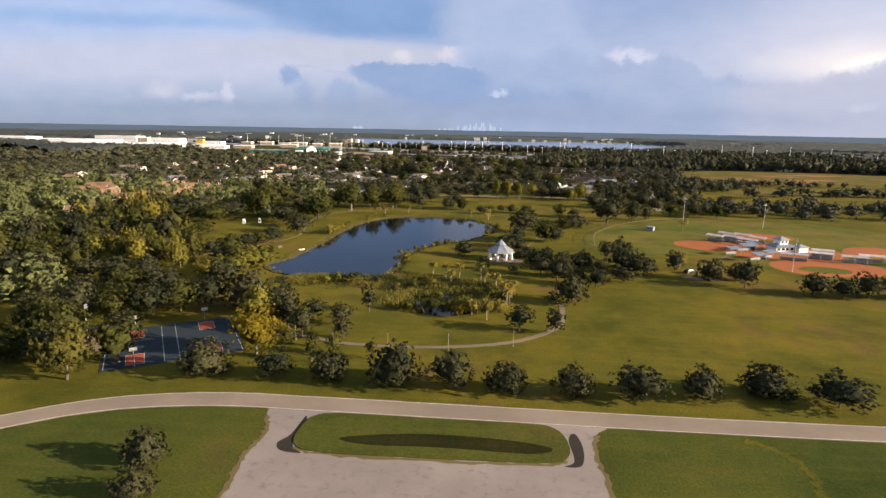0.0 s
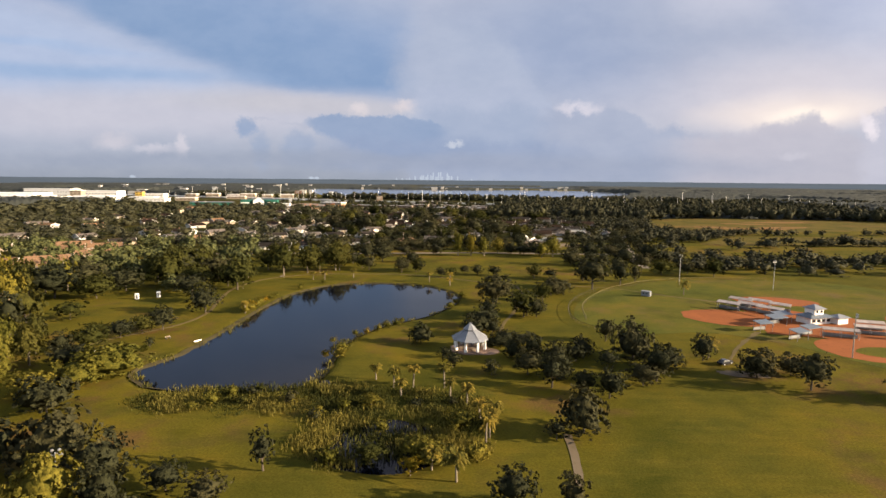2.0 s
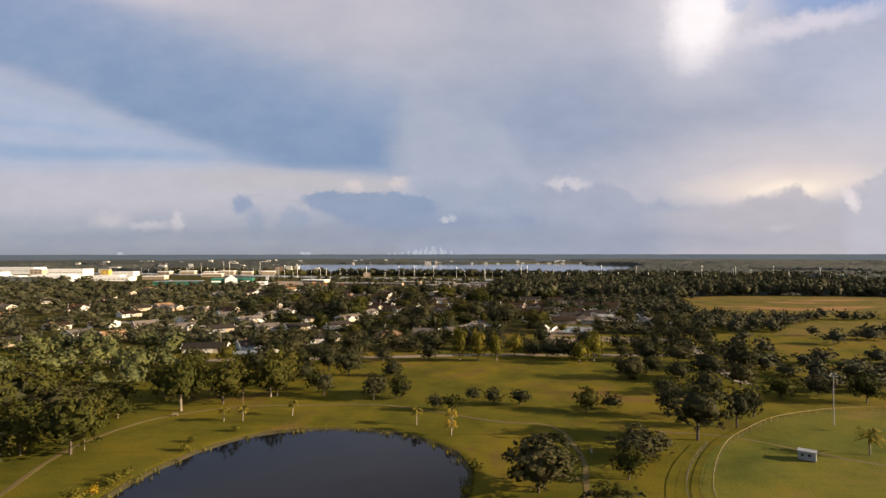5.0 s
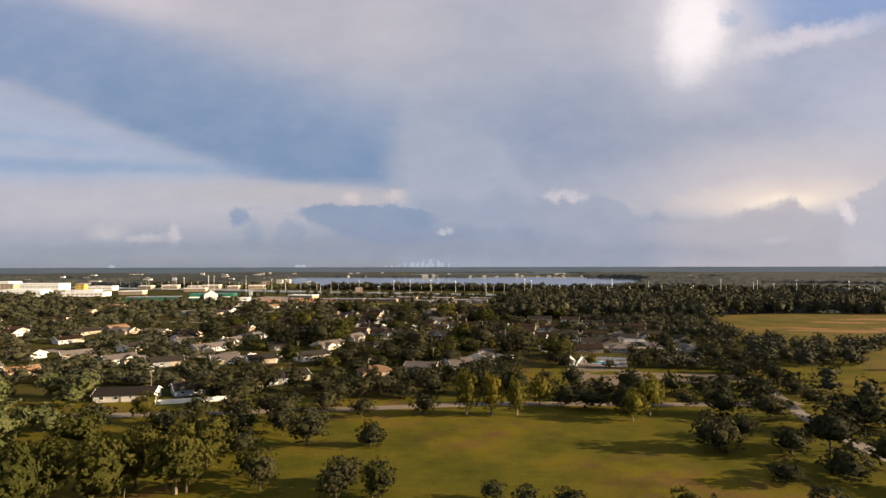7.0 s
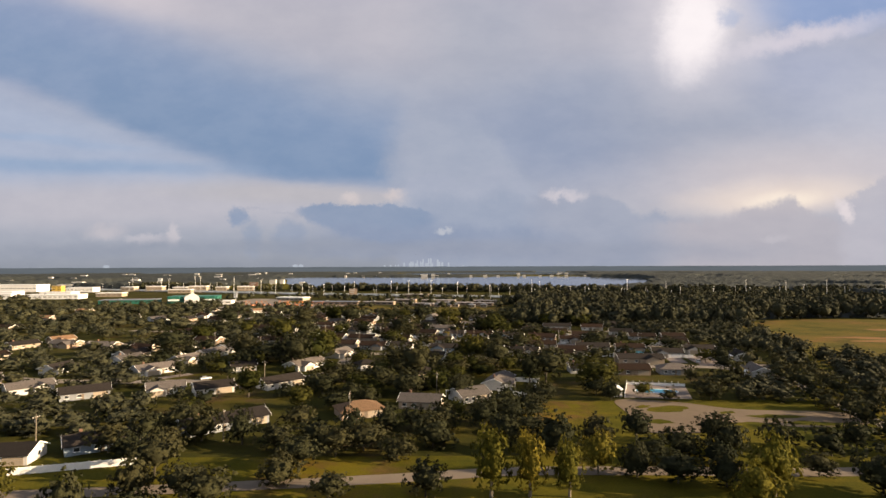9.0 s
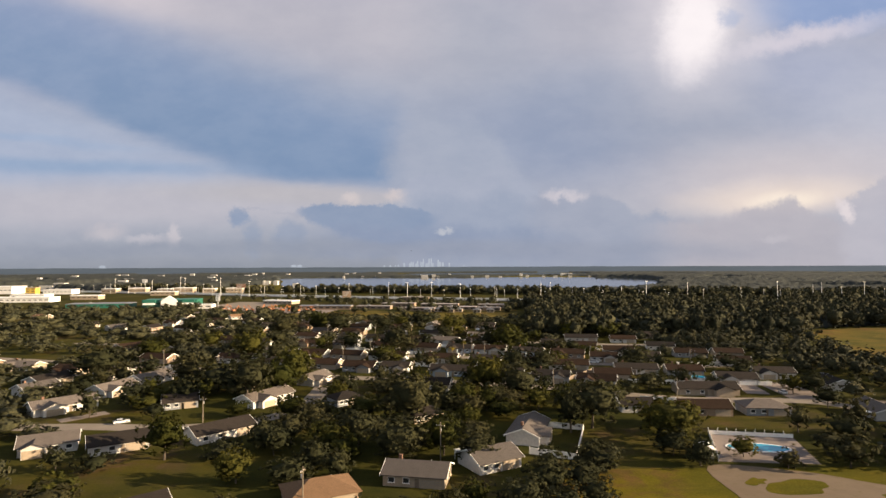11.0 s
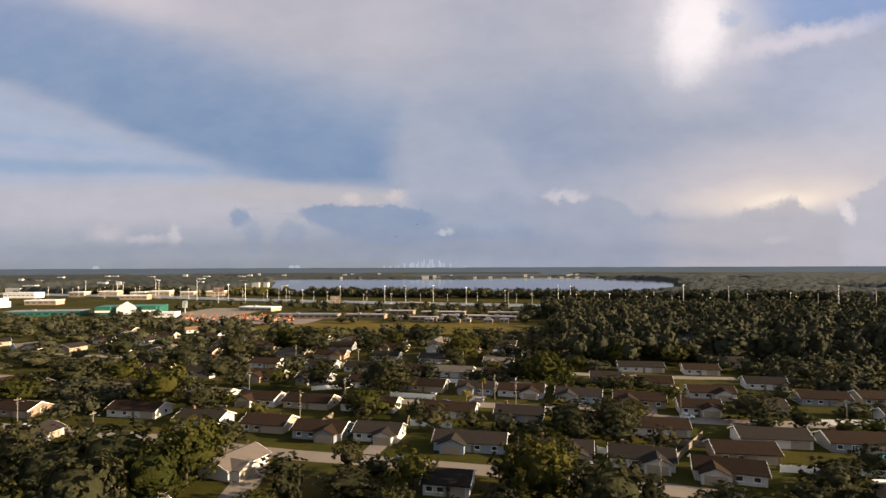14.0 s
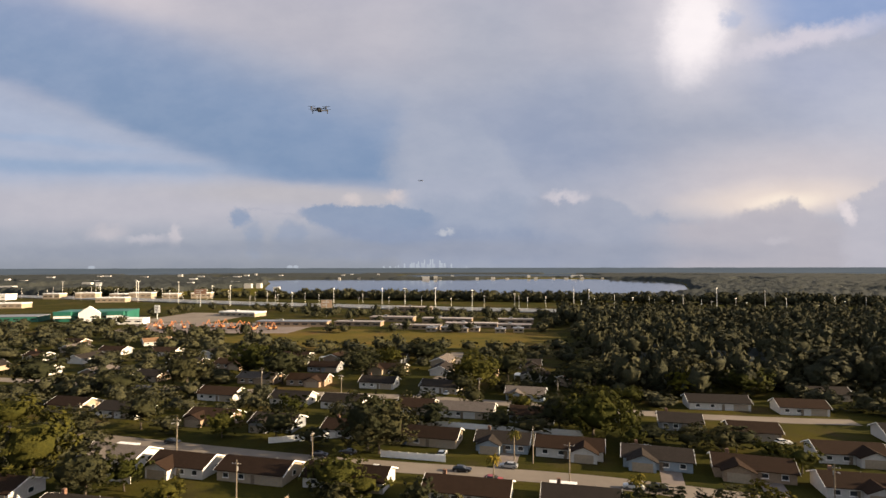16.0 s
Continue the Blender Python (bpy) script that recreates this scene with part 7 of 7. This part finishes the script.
for x, y, w, d, h, tn in ((-825, 1160, 110, 34, 8, 3), (-708, 1158, 84, 30, 8, 3), (-612, 1165, 82, 26, 6, 4), (-980, 1260, 180, 60, 11, 2), (-720, 1400, 50, 25, 8, 3), (-860, 1420, 90, 40, 13, 3), (-590, 1425, 30, 20, 9, 5), (-545, 1434, 24, 18, 7, 2), (-505, 1428, 34, 20, 9, 5), (-462, 1437, 22, 18, 7, 6), (-415, 1440, 30, 20, 8, 8), (-640, 1420, 26, 18, 8, 0), (-230, 1110, 44, 18, 3.6, -20), (-1040, 1500, 120, 40, 15, 0), (-1120, 1225, 150, 50, 8, 2), (-900, 1212, 120, 40, 7, 3), (-770, 1250, 70, 30, 7, 3), (-1230, 1330, 160, 50, 13, 1), (-660, 1245, 50, 24, 6, 4), (-560, 1225, 40, 20, 5.5, 5), (-500, 1340, 40, 18, 6, 6)):
    block("shopping_mall", x, y, w, d, h, tn, WHITE if w > 45 else CREAM, WHITE, "long white flat-roofed shopping mall", "shopping mall", "mall buildings", 1.0)
block("hotel", -700, 1300, 16, 12, 15, 5, FABRIC, CREAM, "yellow multi-storey hotel block", "hotel", "", 1.0, 4)
block("office_block", -860, 1330, 24, 18, 16, 5, CREAM, WHITE, "pale multi-storey office block", "office", "", 1.0, 4)


def billboard(x, y, h, w, ht, turn, face, label):
    o = thing("billboard", pose(x, y, 0, 0, 0, turn), label, "billboard", "billboards")
    part("mast", cyl(bmesh.new(), (0, 0, -0.3), (0, 0, h), 0.6, 0.5, 10), STEEL, o)
    part("frame", box(bmesh.new(), -w / 2 - 0.2, -0.3, h - ht - 0.2, w / 2 + 0.2, 0.3, h + 0.2), STEEL, o)
    part("sign_face", box(bmesh.new(), -w / 2, -0.42, h - ht, w / 2, -0.3, h), face, o, "plain sign face")
    for k in range(2):
        part("text_bar", box(bmesh.new(), -w * 0.4, -0.46, h - ht * (0.35 + 0.35 * k), w * (0.25 - 0.2 * k), -0.41, h - ht * (0.2 + 0.35 * k)), STEEL, o, "unreadable lettering as a grey bar")


billboard(-144, 1110, 16, 11, 8, 8, TAN_WALL, "orange-tan roadside billboard on a mast")
billboard(-333, 1245, 22, 14, 6, 10, BRICK_WALL, "reddish roadside billboard on a tall mast")
billboard(-300, 1075, 13, 5, 7, 0, WHITE, "white store sign on a mast")
billboard(-620, 1500, 24, 10, 6, 0, WHITE, "white roadside sign on a tall mast")


def excavator(x, y, turn, sc):
    o = thing("excavator", pose(x, y, 0, 0, 0, turn) @ Matrix.Scale(sc, 4), "orange construction machine with a raised boom", "construction machine", "construction machines")
    for sy in (-1.2, 1.2):
        part("track", box(bmesh.new(), -2, sy - 0.4, 0, 2, sy + 0.4, 0.9, 0.2), RUBBER, o)
    part("body", box(bmesh.new(), -2, -1.3, 1.0, 1.6, 1.3, 2.6, 0.15), ORANGE, o)
    part("cab", box(bmesh.new(), 0.4, -1.25, 2.4, 1.7, 0, 3.7, 0.1), GLASS, o)
    part("boom", cyl(bmesh.new(), (1.2, 0.4, 2.2), (5.0, 0.4, 7.2), 0.42, 0.3, 6), ORANGE, o)
    part("stick", cyl(bmesh.new(), (5.0, 0.4, 7.2), (7.2, 0.4, 3.6), 0.3, 0.2, 6), ORANGE, o)
    part("bucket", box(bmesh.new(), 6.7, -0.3, 2.6, 7.8, 1.1, 3.6, 0.2), STEEL, o)


xr = random.Random(8)
for i in range(22):
    excavator(-262 + i * 5.0 + xr.uniform(-2, 2), 985 + xr.uniform(-16, 16), xr.uniform(0, 360), xr.uniform(0.65, 1.0))
block("rental_depot", -150, 1010, 60, 14, 4, -3, TAN_WALL, METAL_ROOF, "low depot building with a long pale roof", "depot")
solid("depot_yard", poly(bmesh.new(), [(-280, 960), (-140, 955), (-130, 1030), (-290, 1040)], -0.2, 0.05), LOT, "bare paved depot yard", "paving", kind="structure")
solid("store_car_park", poly(bmesh.new(), [(-310, 1050), (-235, 1035), (-220, 1130), (-300, 1150)], -0.2, 0.05), STREET, "grey asphalt store car park", "parking lot", kind="structure")

# highway light masts
MAST = bm_mesh("pole", cyl(bmesh.new(), (0, 0, -0.3), (0, 0, 1), 0.011, 0.007, 8), WHITE)
MAST_ARM = bm_mesh("lamp_arm", box(bmesh.new(), -0.08, -0.008, 0.985, 0.08, 0.008, 1.0), WHITE)
mr = random.Random(3)
for i, (x, y) in enumerate(HIGHWAY):
    if not -700 < x < 900:
        continue
    for off in (-26, 24):
        h = mr.uniform(13, 19) if mr.random() < 0.75 else mr.uniform(22, 30)
        o = thing("highway_mast", pose(x + mr.uniform(-14, 14), y + off, 0, 0, 0, mr.uniform(0, 90)) @ Matrix.Scale(h, 4), "tall pale highway light mast", "light mast", "highway masts")
        part("pole", MAST, None, o)
        part("lamp_arm", MAST_ARM, None, o)

# ---- woodland between and beyond the houses: one mass of many trees ----
wr = np.random.default_rng(21)
SIMPLE = [crown_mesh("woodland_tree", 300 + i, WOODS, 14, 58, 4, 0.055, ("round", "round", "tall", "bush")[i], 1, 0.68, 0.11)[1:] for i in range(4)]
FAR_SIMPLE = [crown_mesh("far_tree", 340 + i, WOODS, 13, 42, 4, 0.066, ("round", "tall", "round", "bush")[i], 1, 0.80, 0.11)[1:] for i in range(4)]
ROADS = [(PARK_ROAD, 5), (NORTH_ROAD, 5), (EAST_ROAD, 6), (STREET_A, 6), (STREET_B, 6), (STREET_C, 6), (STREET_D, 6), (STREET_E, 6), (HIGHWAY, 40), (LAWN_PATH, 3), (NORTH_PATH, 3)]


def free(X, Y, margin=0.0):
    """Where no road, house, water or open field lies."""
    ok = np.ones(X.shape, bool)
    for line, w in ROADS:
        ok &= gap_to(line, X, Y) > w + margin
    for outline in (PARK, POND, LAKE, LAKE_BEYOND, [(-185, 912), (-110, 878), (30, 874), (58, 884), (66, 1045), (-120, 1065), (-150, 975)], EAST_FIELD, NEAR_FIELD, LOW_FIELD, GREENS, [(-290, 955), (-125, 950), (-120, 1045), (-215, 1160), (-300, 1170)], [(-480, 1020), (-220, 1010), (-220, 1100), (-480, 1110)],
                    [(-1180, 1215), (-440, 1220), (-380, 1470), (-1180, 1540)], [(50, 500), (60, 532), (90, 528), (84, 500)], [(-8, 494), (2, 546), (32, 546), (52, 536), (48, 498)], [(100, 335), (260, 335), (260, 352), (100, 350)], [(-900, 1085), (-480, 1085), (-480, 1215), (-1000, 1215)], [(-162, 150), (-160, 232), (-165, 290), (-112, 290), (-100, 150)], [(-200, 228), (-200, 296), (-156, 296), (-156, 228)]):
        ok &= ~inside(outline, X, Y)
    for hx, hy, w, d, tn in HOUSE_SPOTS:
        c_, s_ = math.cos(radians(tn)), math.sin(radians(tn))
        lx, ly = (X - hx) * c_ + (Y - hy) * s_, -(X - hx) * s_ + (Y - hy) * c_
        ok &= (np.abs(lx) > w / 2 + 2.5 + margin) | (np.abs(ly) > d / 2 + 2.5 + margin)
        # keep the sunny side and the near side of each house open
        ok &= (lx < -w * 0.3) | (lx > w / 2 + 8) | (ly > d / 2) | (ly < -d / 2 - 9)
        ok &= (lx < 0) | (lx > w / 2 + 14) | (np.abs(ly) > d / 2 + 1)
        ok &= (np.abs(X - hx) > 0.42 * w + 2) | (Y > hy) | (Y < hy - 17)
    return ok


def scatter(n, x0, x1, y0, y1, keep_fn=None):
    X, Y = wr.uniform(x0, x1, n), wr.uniform(y0, y1, n)
    ok = free(X, Y, 1.5)
    if keep_fn is not None:
        ok &= keep_fn(X, Y)
    return np.stack([X[ok], Y[ok]], -1)


def thin(P, gap, taken):
    """Drop places that crowd one another."""
    out = list(taken)
    kept = []
    cell = {}
    for x, y, w in taken:
        cell.setdefault((int(x // 12), int(y // 12)), []).append((x, y, w))
    for x, y in P:
        k = (int(x // 12), int(y // 12))
        near_ = [q for i in (-1, 0, 1) for j in (-1, 0, 1) for q in cell.get((k[0] + i, k[1] + j), ())]
        if all(math.hypot(x - a, y - b) > gap + 0.22 * w for a, b, w in near_):
            cell.setdefault(k, []).append((x, y, gap))
            kept.append((x, y))
    return np.array(kept)


def open_suburb(X, Y):
    n = np.sin(X * 0.035 + 1.3) + np.sin(Y * 0.04 + X * 0.02) + wr.normal(0, 0.9, X.shape)
    return (n > -0.6) | (X > 118) | (Y < 440)


# single trees of the suburb, close to the way
P = thin(scatter(5600, -190, 130, 460, 800, open_suburb), 6.0, TREE_SPOTS)
order = np.argsort(np.abs(P[:, 0] + 10) + np.abs(P[:, 1] - 590) * 0.7)
for i, (x, y) in enumerate(P[order][:160]):
    k = tree_rng.random()
    tree("oak" if k < 0.62 else "green" if k < 0.85 else "bush", x, y, tree_rng.uniform(4.5, 8.5), tree_rng.uniform(6.5, 12), "trees between the houses")
parts_v, parts_f, base = [], [], 0
west_store = ([], [])


def grove(P, hmin, hmax, wmin, wmax, store=None):
    """Add trees at the places P to the woodland mass."""
    global base
    vs, fs = store or (parts_v, parts_f)
    for x, y in P:
        v, f = (SIMPLE if y < 740 else FAR_SIMPLE)[int(wr.integers(0, 4))]
        h, w, a = wr.uniform(hmin, hmax), wr.uniform(wmin, wmax), wr.uniform(0, 2 * math.pi)
        c_, s_ = math.cos(a) * w, math.sin(a) * w
        q = np.stack([v[:, 0] * c_ - v[:, 1] * s_ + x, v[:, 0] * s_ + v[:, 1] * c_ + y, v[:, 2] * h * 0.95 + h * 0.03], -1)
        vs.append(q)
        fs.append(f + (base if store is None else sum(map(len, vs[:-1]))))
        base += len(v) if store is None else 0


grove(P[order][160:], 4.5, 7.8, 8, 12.5)
# tree belts round the park and the east road
grove(thin(scatter(1300, -360, -112, 90, 440), 7.5, TREE_SPOTS), 7, 12, 9, 14, west_store)
grove(thin(scatter(600, 108, 330, 345, 560, lambda X, Y: gap_to(EAST_ROAD, X, Y) < 16 + wr.normal(0, 14, X.shape)), 9.0, TREE_SPOTS), 5, 8.5, 8, 12)
grove(thin(scatter(1500, 120, 520, 335, 1100, lambda X, Y: (np.sin(X * 0.03) + np.cos(Y * 0.025) + wr.normal(0, 0.5, X.shape)) > 0.6), 11.0, []), 6, 10, 10, 15)
grove(thin(scatter(1000, 112, 222, 505, 770), 8.0, TREE_SPOTS), 6, 10, 9, 13)
grove(thin(scatter(420, 122, 430, 352, 412), 8.0, TREE_SPOTS), 5, 9, 8, 12)
hedges = [(x, 489 + 0.02 * x + wr.normal(0, 2.5)) for x in np.arange(205, 430, 8.5)] + [(x, 572 + 0.08 * (x - 240) + wr.normal(0, 4)) for x in np.arange(236, 480, 10)] + [(x, 592 + wr.normal(0, 5)) for x in np.arange(180, 236, 8)]
grove([q for q in hedges if wr.random() < 0.8], 4, 8, 6, 12)
# dense wood north-east of the suburb, and the wooded suburb to the west
grove(thin(scatter(2200, 45, 560, 745, 1130, lambda X, Y: X > 50 + (Y - 750) * 0.12), 7.5, []), 12, 19, 11, 18)
grove(thin(scatter(1500, -700, -185, 430, 1050), 11.0, []), 5.5, 9, 11, 17)
grove(thin(scatter(900, -1150, -560, 640, 1150, lambda X, Y: X < -420 - (Y - 640) * 0.25), 21.0, []), 9, 14, 17, 26)
grove(thin(scatter(400, -190, 60, 800, 880), 9.5, []), 5, 9, 8, 13)
grove(thin(scatter(900, -330, 95, 880, 1190), 13.0, []), 6, 10, 8, 13)
grove(thin(scatter(200, 330, 600, 200, 400), 14.0, []), 6, 10, 8, 12)
school_trees = [(-110, 962), (-98, 958), (-62, 963), (-52, 970), (-14, 960), (-2, 968), (14, 1022), (62, 992), (70, 1000), (76, 1012), (-80, 1030), (-30, 1015), (-8, 1058), (24, 1062), (-112, 1090), (-104, 1096), (-40, 1100), (52, 962), (-150, 1088), (-140, 1093)]
grove(school_trees, 6, 10, 8, 13)
# tree line on the near shore of the lake
line = np.array([(x, 1345 - 0.24 * x + abs(wr.normal(0, 26))) for x in wr.uniform(-700, 900, 620)])
grove(line[free(line[:, 0], line[:, 1])], 10, 17, 12, 19)
woods_mesh = mesh_from("woodland", np.concatenate(parts_v), np.concatenate(parts_f), WOODS)
woods_mesh.polygons.foreach_set("use_smooth", np.ones(len(woods_mesh.polygons), bool))
west_mesh = mesh_from("woodland", np.concatenate(west_store[0]), np.concatenate(west_store[1]), WOODS_WEST)
west_mesh.polygons.foreach_set("use_smooth", np.ones(len(west_mesh.polygons), bool))
tagged(new("western_woodland", west_mesh), "lighter yellow-green trees west of the park", "woodland", kind="stuff")
tagged(new("woodland", woods_mesh), "dense dark green suburban woodland crowns", "woodland", kind="stuff")

# canopy of the far woods up to the horizon: a rough sheet with clearings
ang = np.radians(np.linspace(-52, 52, 520))
rad = np.geomspace(440, 4560, 190)
A, R = np.meshgrid(ang, rad, indexing="ij")
A = A + wr.normal(0, 0.0006, A.shape)
X, Y = R * np.sin(A), 265 + R * np.cos(A)
lumps = wr.uniform(-2.8, 3.2, X.shape)
broad = np.array([noise.noise((x * 0.004, y * 0.004, 3.0)) for x, y in zip(X.ravel(), Y.ravel())]).reshape(X.shape)
fieldy = np.array([noise.noise((x * 0.0035, y * 0.0016, 9.0)) for x, y in zip(X.ravel(), Y.ravel())]).reshape(X.shape)
Z = 10.0 + lumps + 5 * broad
wood = free(X, Y) & (Y > 1400 - 0.24 * X) & (fieldy < 0.34)
wood |= free(X, Y) & (np.abs(X) > 620) & (Y > 760) & (fieldy < 0.25)
north_east = free(X, Y, 3.0) & (Y > 765) & (Y < 1130) & (X > 62 + (Y - 750) * 0.12) & (X < 560)
Z = np.where(Y > 2780, 6.5 + 0.5 * lumps, Z)


def deep_inside(mask):
    """Cells of the mask with nothing but mask round them."""
    out = mask.copy()
    for i in (-1, 0, 1):
        for j in (-1, 0, 1):
            out &= np.roll(np.roll(mask, i, 0), j, 1)
    return out


Z = np.where(deep_inside(wood), Z, np.where(deep_inside(deep_inside(north_east)), 5.0 + lumps * 0.7, -1.5))
m = X.shape[1]
idx = (np.arange(X.shape[0] - 1)[:, None] * m + np.arange(m - 1)[None, :]).ravel()


def canopy_build(net, bsdf, out):
    p = where(net)
    a = net.noise(p, 0.07, 5.0, 0.7)
    b_ = net.noise(p, 0.004, 4.0, 0.6)
    c_ = net.mix(net.step(a, 0.35, 0.7), (0.027, 0.031, 0.029, 1), (0.040, 0.044, 0.040, 1))
    c_ = net.mix(net.m("MULTIPLY", net.step(b_, 0.45, 0.7), 0.5), c_, (0.046, 0.049, 0.044, 1))
    net.join(c_, bsdf.inputs["Base Color"])
    bsdf.inputs["Roughness"].default_value = 0.95
    bsdf.inputs["Specular IOR Level"].default_value = 0.1
    bump(net, bsdf, a, 0.8, 3.0)


CANOPY = material("far_canopy", canopy_build)
far_mesh = mesh_from("far_woods", np.stack([X, Y, Z], -1).reshape(-1, 3), np.stack([idx, idx + m, idx + m + 1, idx + 1], -1), CANOPY)
far_mesh.polygons.foreach_set("use_smooth", np.ones(len(far_mesh.polygons), bool))
tagged(new("far_woods", far_mesh), "far flat woodland reaching to the horizon", "woodland", kind="stuff")

# pale roofs scattered in the far woods
fr = random.Random(31)
bm = bmesh.new()
for i in range(70):
    a, r_ = radians(fr.uniform(-40, 14)), fr.uniform(1350, 3600)
    x, y = r_ * math.sin(a), 265 + r_ * math.cos(a)
    if not free(np.array([x]), np.array([y]))[0]:
        continue
    w, d, h = fr.uniform(10, 30), fr.uniform(8, 16), fr.uniform(9, 14)
    box(bm, x - w / 2, y - d / 2, 0, x + w / 2, y + d / 2, h)
for x in np.linspace(-300, 460, 16):
    xx, yy = x * 1.5 + fr.uniform(-30, 30), 2850 + fr.uniform(-14, 30)
    w = fr.uniform(8, 18)
    box(bm, xx - w / 2, yy - 5, 0, xx + w / 2, yy + 5, fr.uniform(4, 7))
tagged(solid("far_buildings", bm, HOUSE_WHITE, "many tiny pale buildings among the far woods", "buildings"), kind="stuff")

# the last rise of land, and the towers of a distant city on it


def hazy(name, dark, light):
    """Distance haze put into the colour as an even glow; no air is built."""
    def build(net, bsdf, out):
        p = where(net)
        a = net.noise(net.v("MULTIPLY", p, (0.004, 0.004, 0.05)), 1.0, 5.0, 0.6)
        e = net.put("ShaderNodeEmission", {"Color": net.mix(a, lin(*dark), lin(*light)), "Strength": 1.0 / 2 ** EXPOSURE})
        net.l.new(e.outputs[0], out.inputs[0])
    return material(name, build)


FAR_LAND = hazy("hazy_far_land", (88, 95, 101), (108, 114, 120))
n = 240
ring_v, ring_f = [], []
for i in range(n + 1):
    a = radians(-70 + 140 * i / n)
    for r_, z in ((4400, -2.0), (4540, 30.0), (4600, 42.0 + 2.0 * noise.noise((i * 0.35, 0, 0))), (4640, -2.0)):
        ring_v.append((r_ * math.sin(a), 265 + r_ * math.cos(a), z))
for i in range(n):
    for k in range(3):
        q = i * 4 + k
        ring_f.append((q, q + 4, q + 5, q + 1))
tagged(new("backdrop", mesh_from("backdrop", ring_v, ring_f, FAR_LAND)), "dark line of distant land with haze painted into its glow", "distant land", kind="structure")
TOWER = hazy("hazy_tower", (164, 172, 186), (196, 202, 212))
cr = random.Random(14)
for i in range(40):
    u = (-0.052 + cr.gauss(0, 0.034)) if i < 34 else cr.choice((-0.62, -0.605, -0.27, -0.26, -0.28))
    h = 54 + (cr.uniform(4, 62) * math.exp(-((u + 0.04) / 0.04) ** 2) if i < 34 else cr.uniform(4, 14))
    w = cr.uniform(7, 17) if i < 34 else cr.uniform(18, 34)
    y = 4895.0
    o = thing("city_tower", pose(u * 4600, y, 0), "distant high-rise tower on the horizon, pale with painted haze", "tower", "distant skyline")
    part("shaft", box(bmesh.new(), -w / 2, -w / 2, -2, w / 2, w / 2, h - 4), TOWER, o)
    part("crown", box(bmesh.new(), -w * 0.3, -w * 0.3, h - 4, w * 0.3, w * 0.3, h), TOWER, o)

# ---- the two drones ahead ----


def drone(x, y, z, turn):
    o = thing("drone", pose(x, y, z, 0, 0, turn), "small dark grey quadcopter drone in the air", "drone", "drones")
    b = box(bmesh.new(), -0.055, -0.11, -0.04, 0.055, 0.11, 0.04, 0.02)
    part("body", b, DARK_PLASTIC, o)
    part("camera_gimbal", box(bmesh.new(), -0.03, -0.15, -0.06, 0.03, -0.10, -0.015, 0.01), RUBBER, o)
    for sx in (-1, 1):
        for sy in (-1, 1):
            arm = part("arm", cyl(bmesh.new(), (sx * 0.04, sy * 0.07, 0.0), (sx * 0.19, sy * 0.14, 0.02), 0.014, 0.012, 6), DARK_PLASTIC, o)
            part("motor", cyl(bmesh.new(), (sx * 0.19, sy * 0.14, 0.0), (sx * 0.19, sy * 0.14, 0.05), 0.022, 0.02, 8), DARK_PLASTIC, arm)
            part("landing_leg", cyl(bmesh.new(), (sx * 0.19, sy * 0.14, 0.0), (sx * 0.195, sy * 0.14, -0.07), 0.012, 0.008, 6), DARK_PLASTIC, arm)
            part("propeller", box(bmesh.new(), sx * 0.19 - 0.10, sy * 0.14 - 0.008, 0.05, sx * 0.19 + 0.10, sy * 0.14 + 0.008, 0.055), DARK_PLASTIC, arm)


drone(-22.62, 544.2, 53.8, 5)
drone(-22.1, 589.1, 58.77, -10)
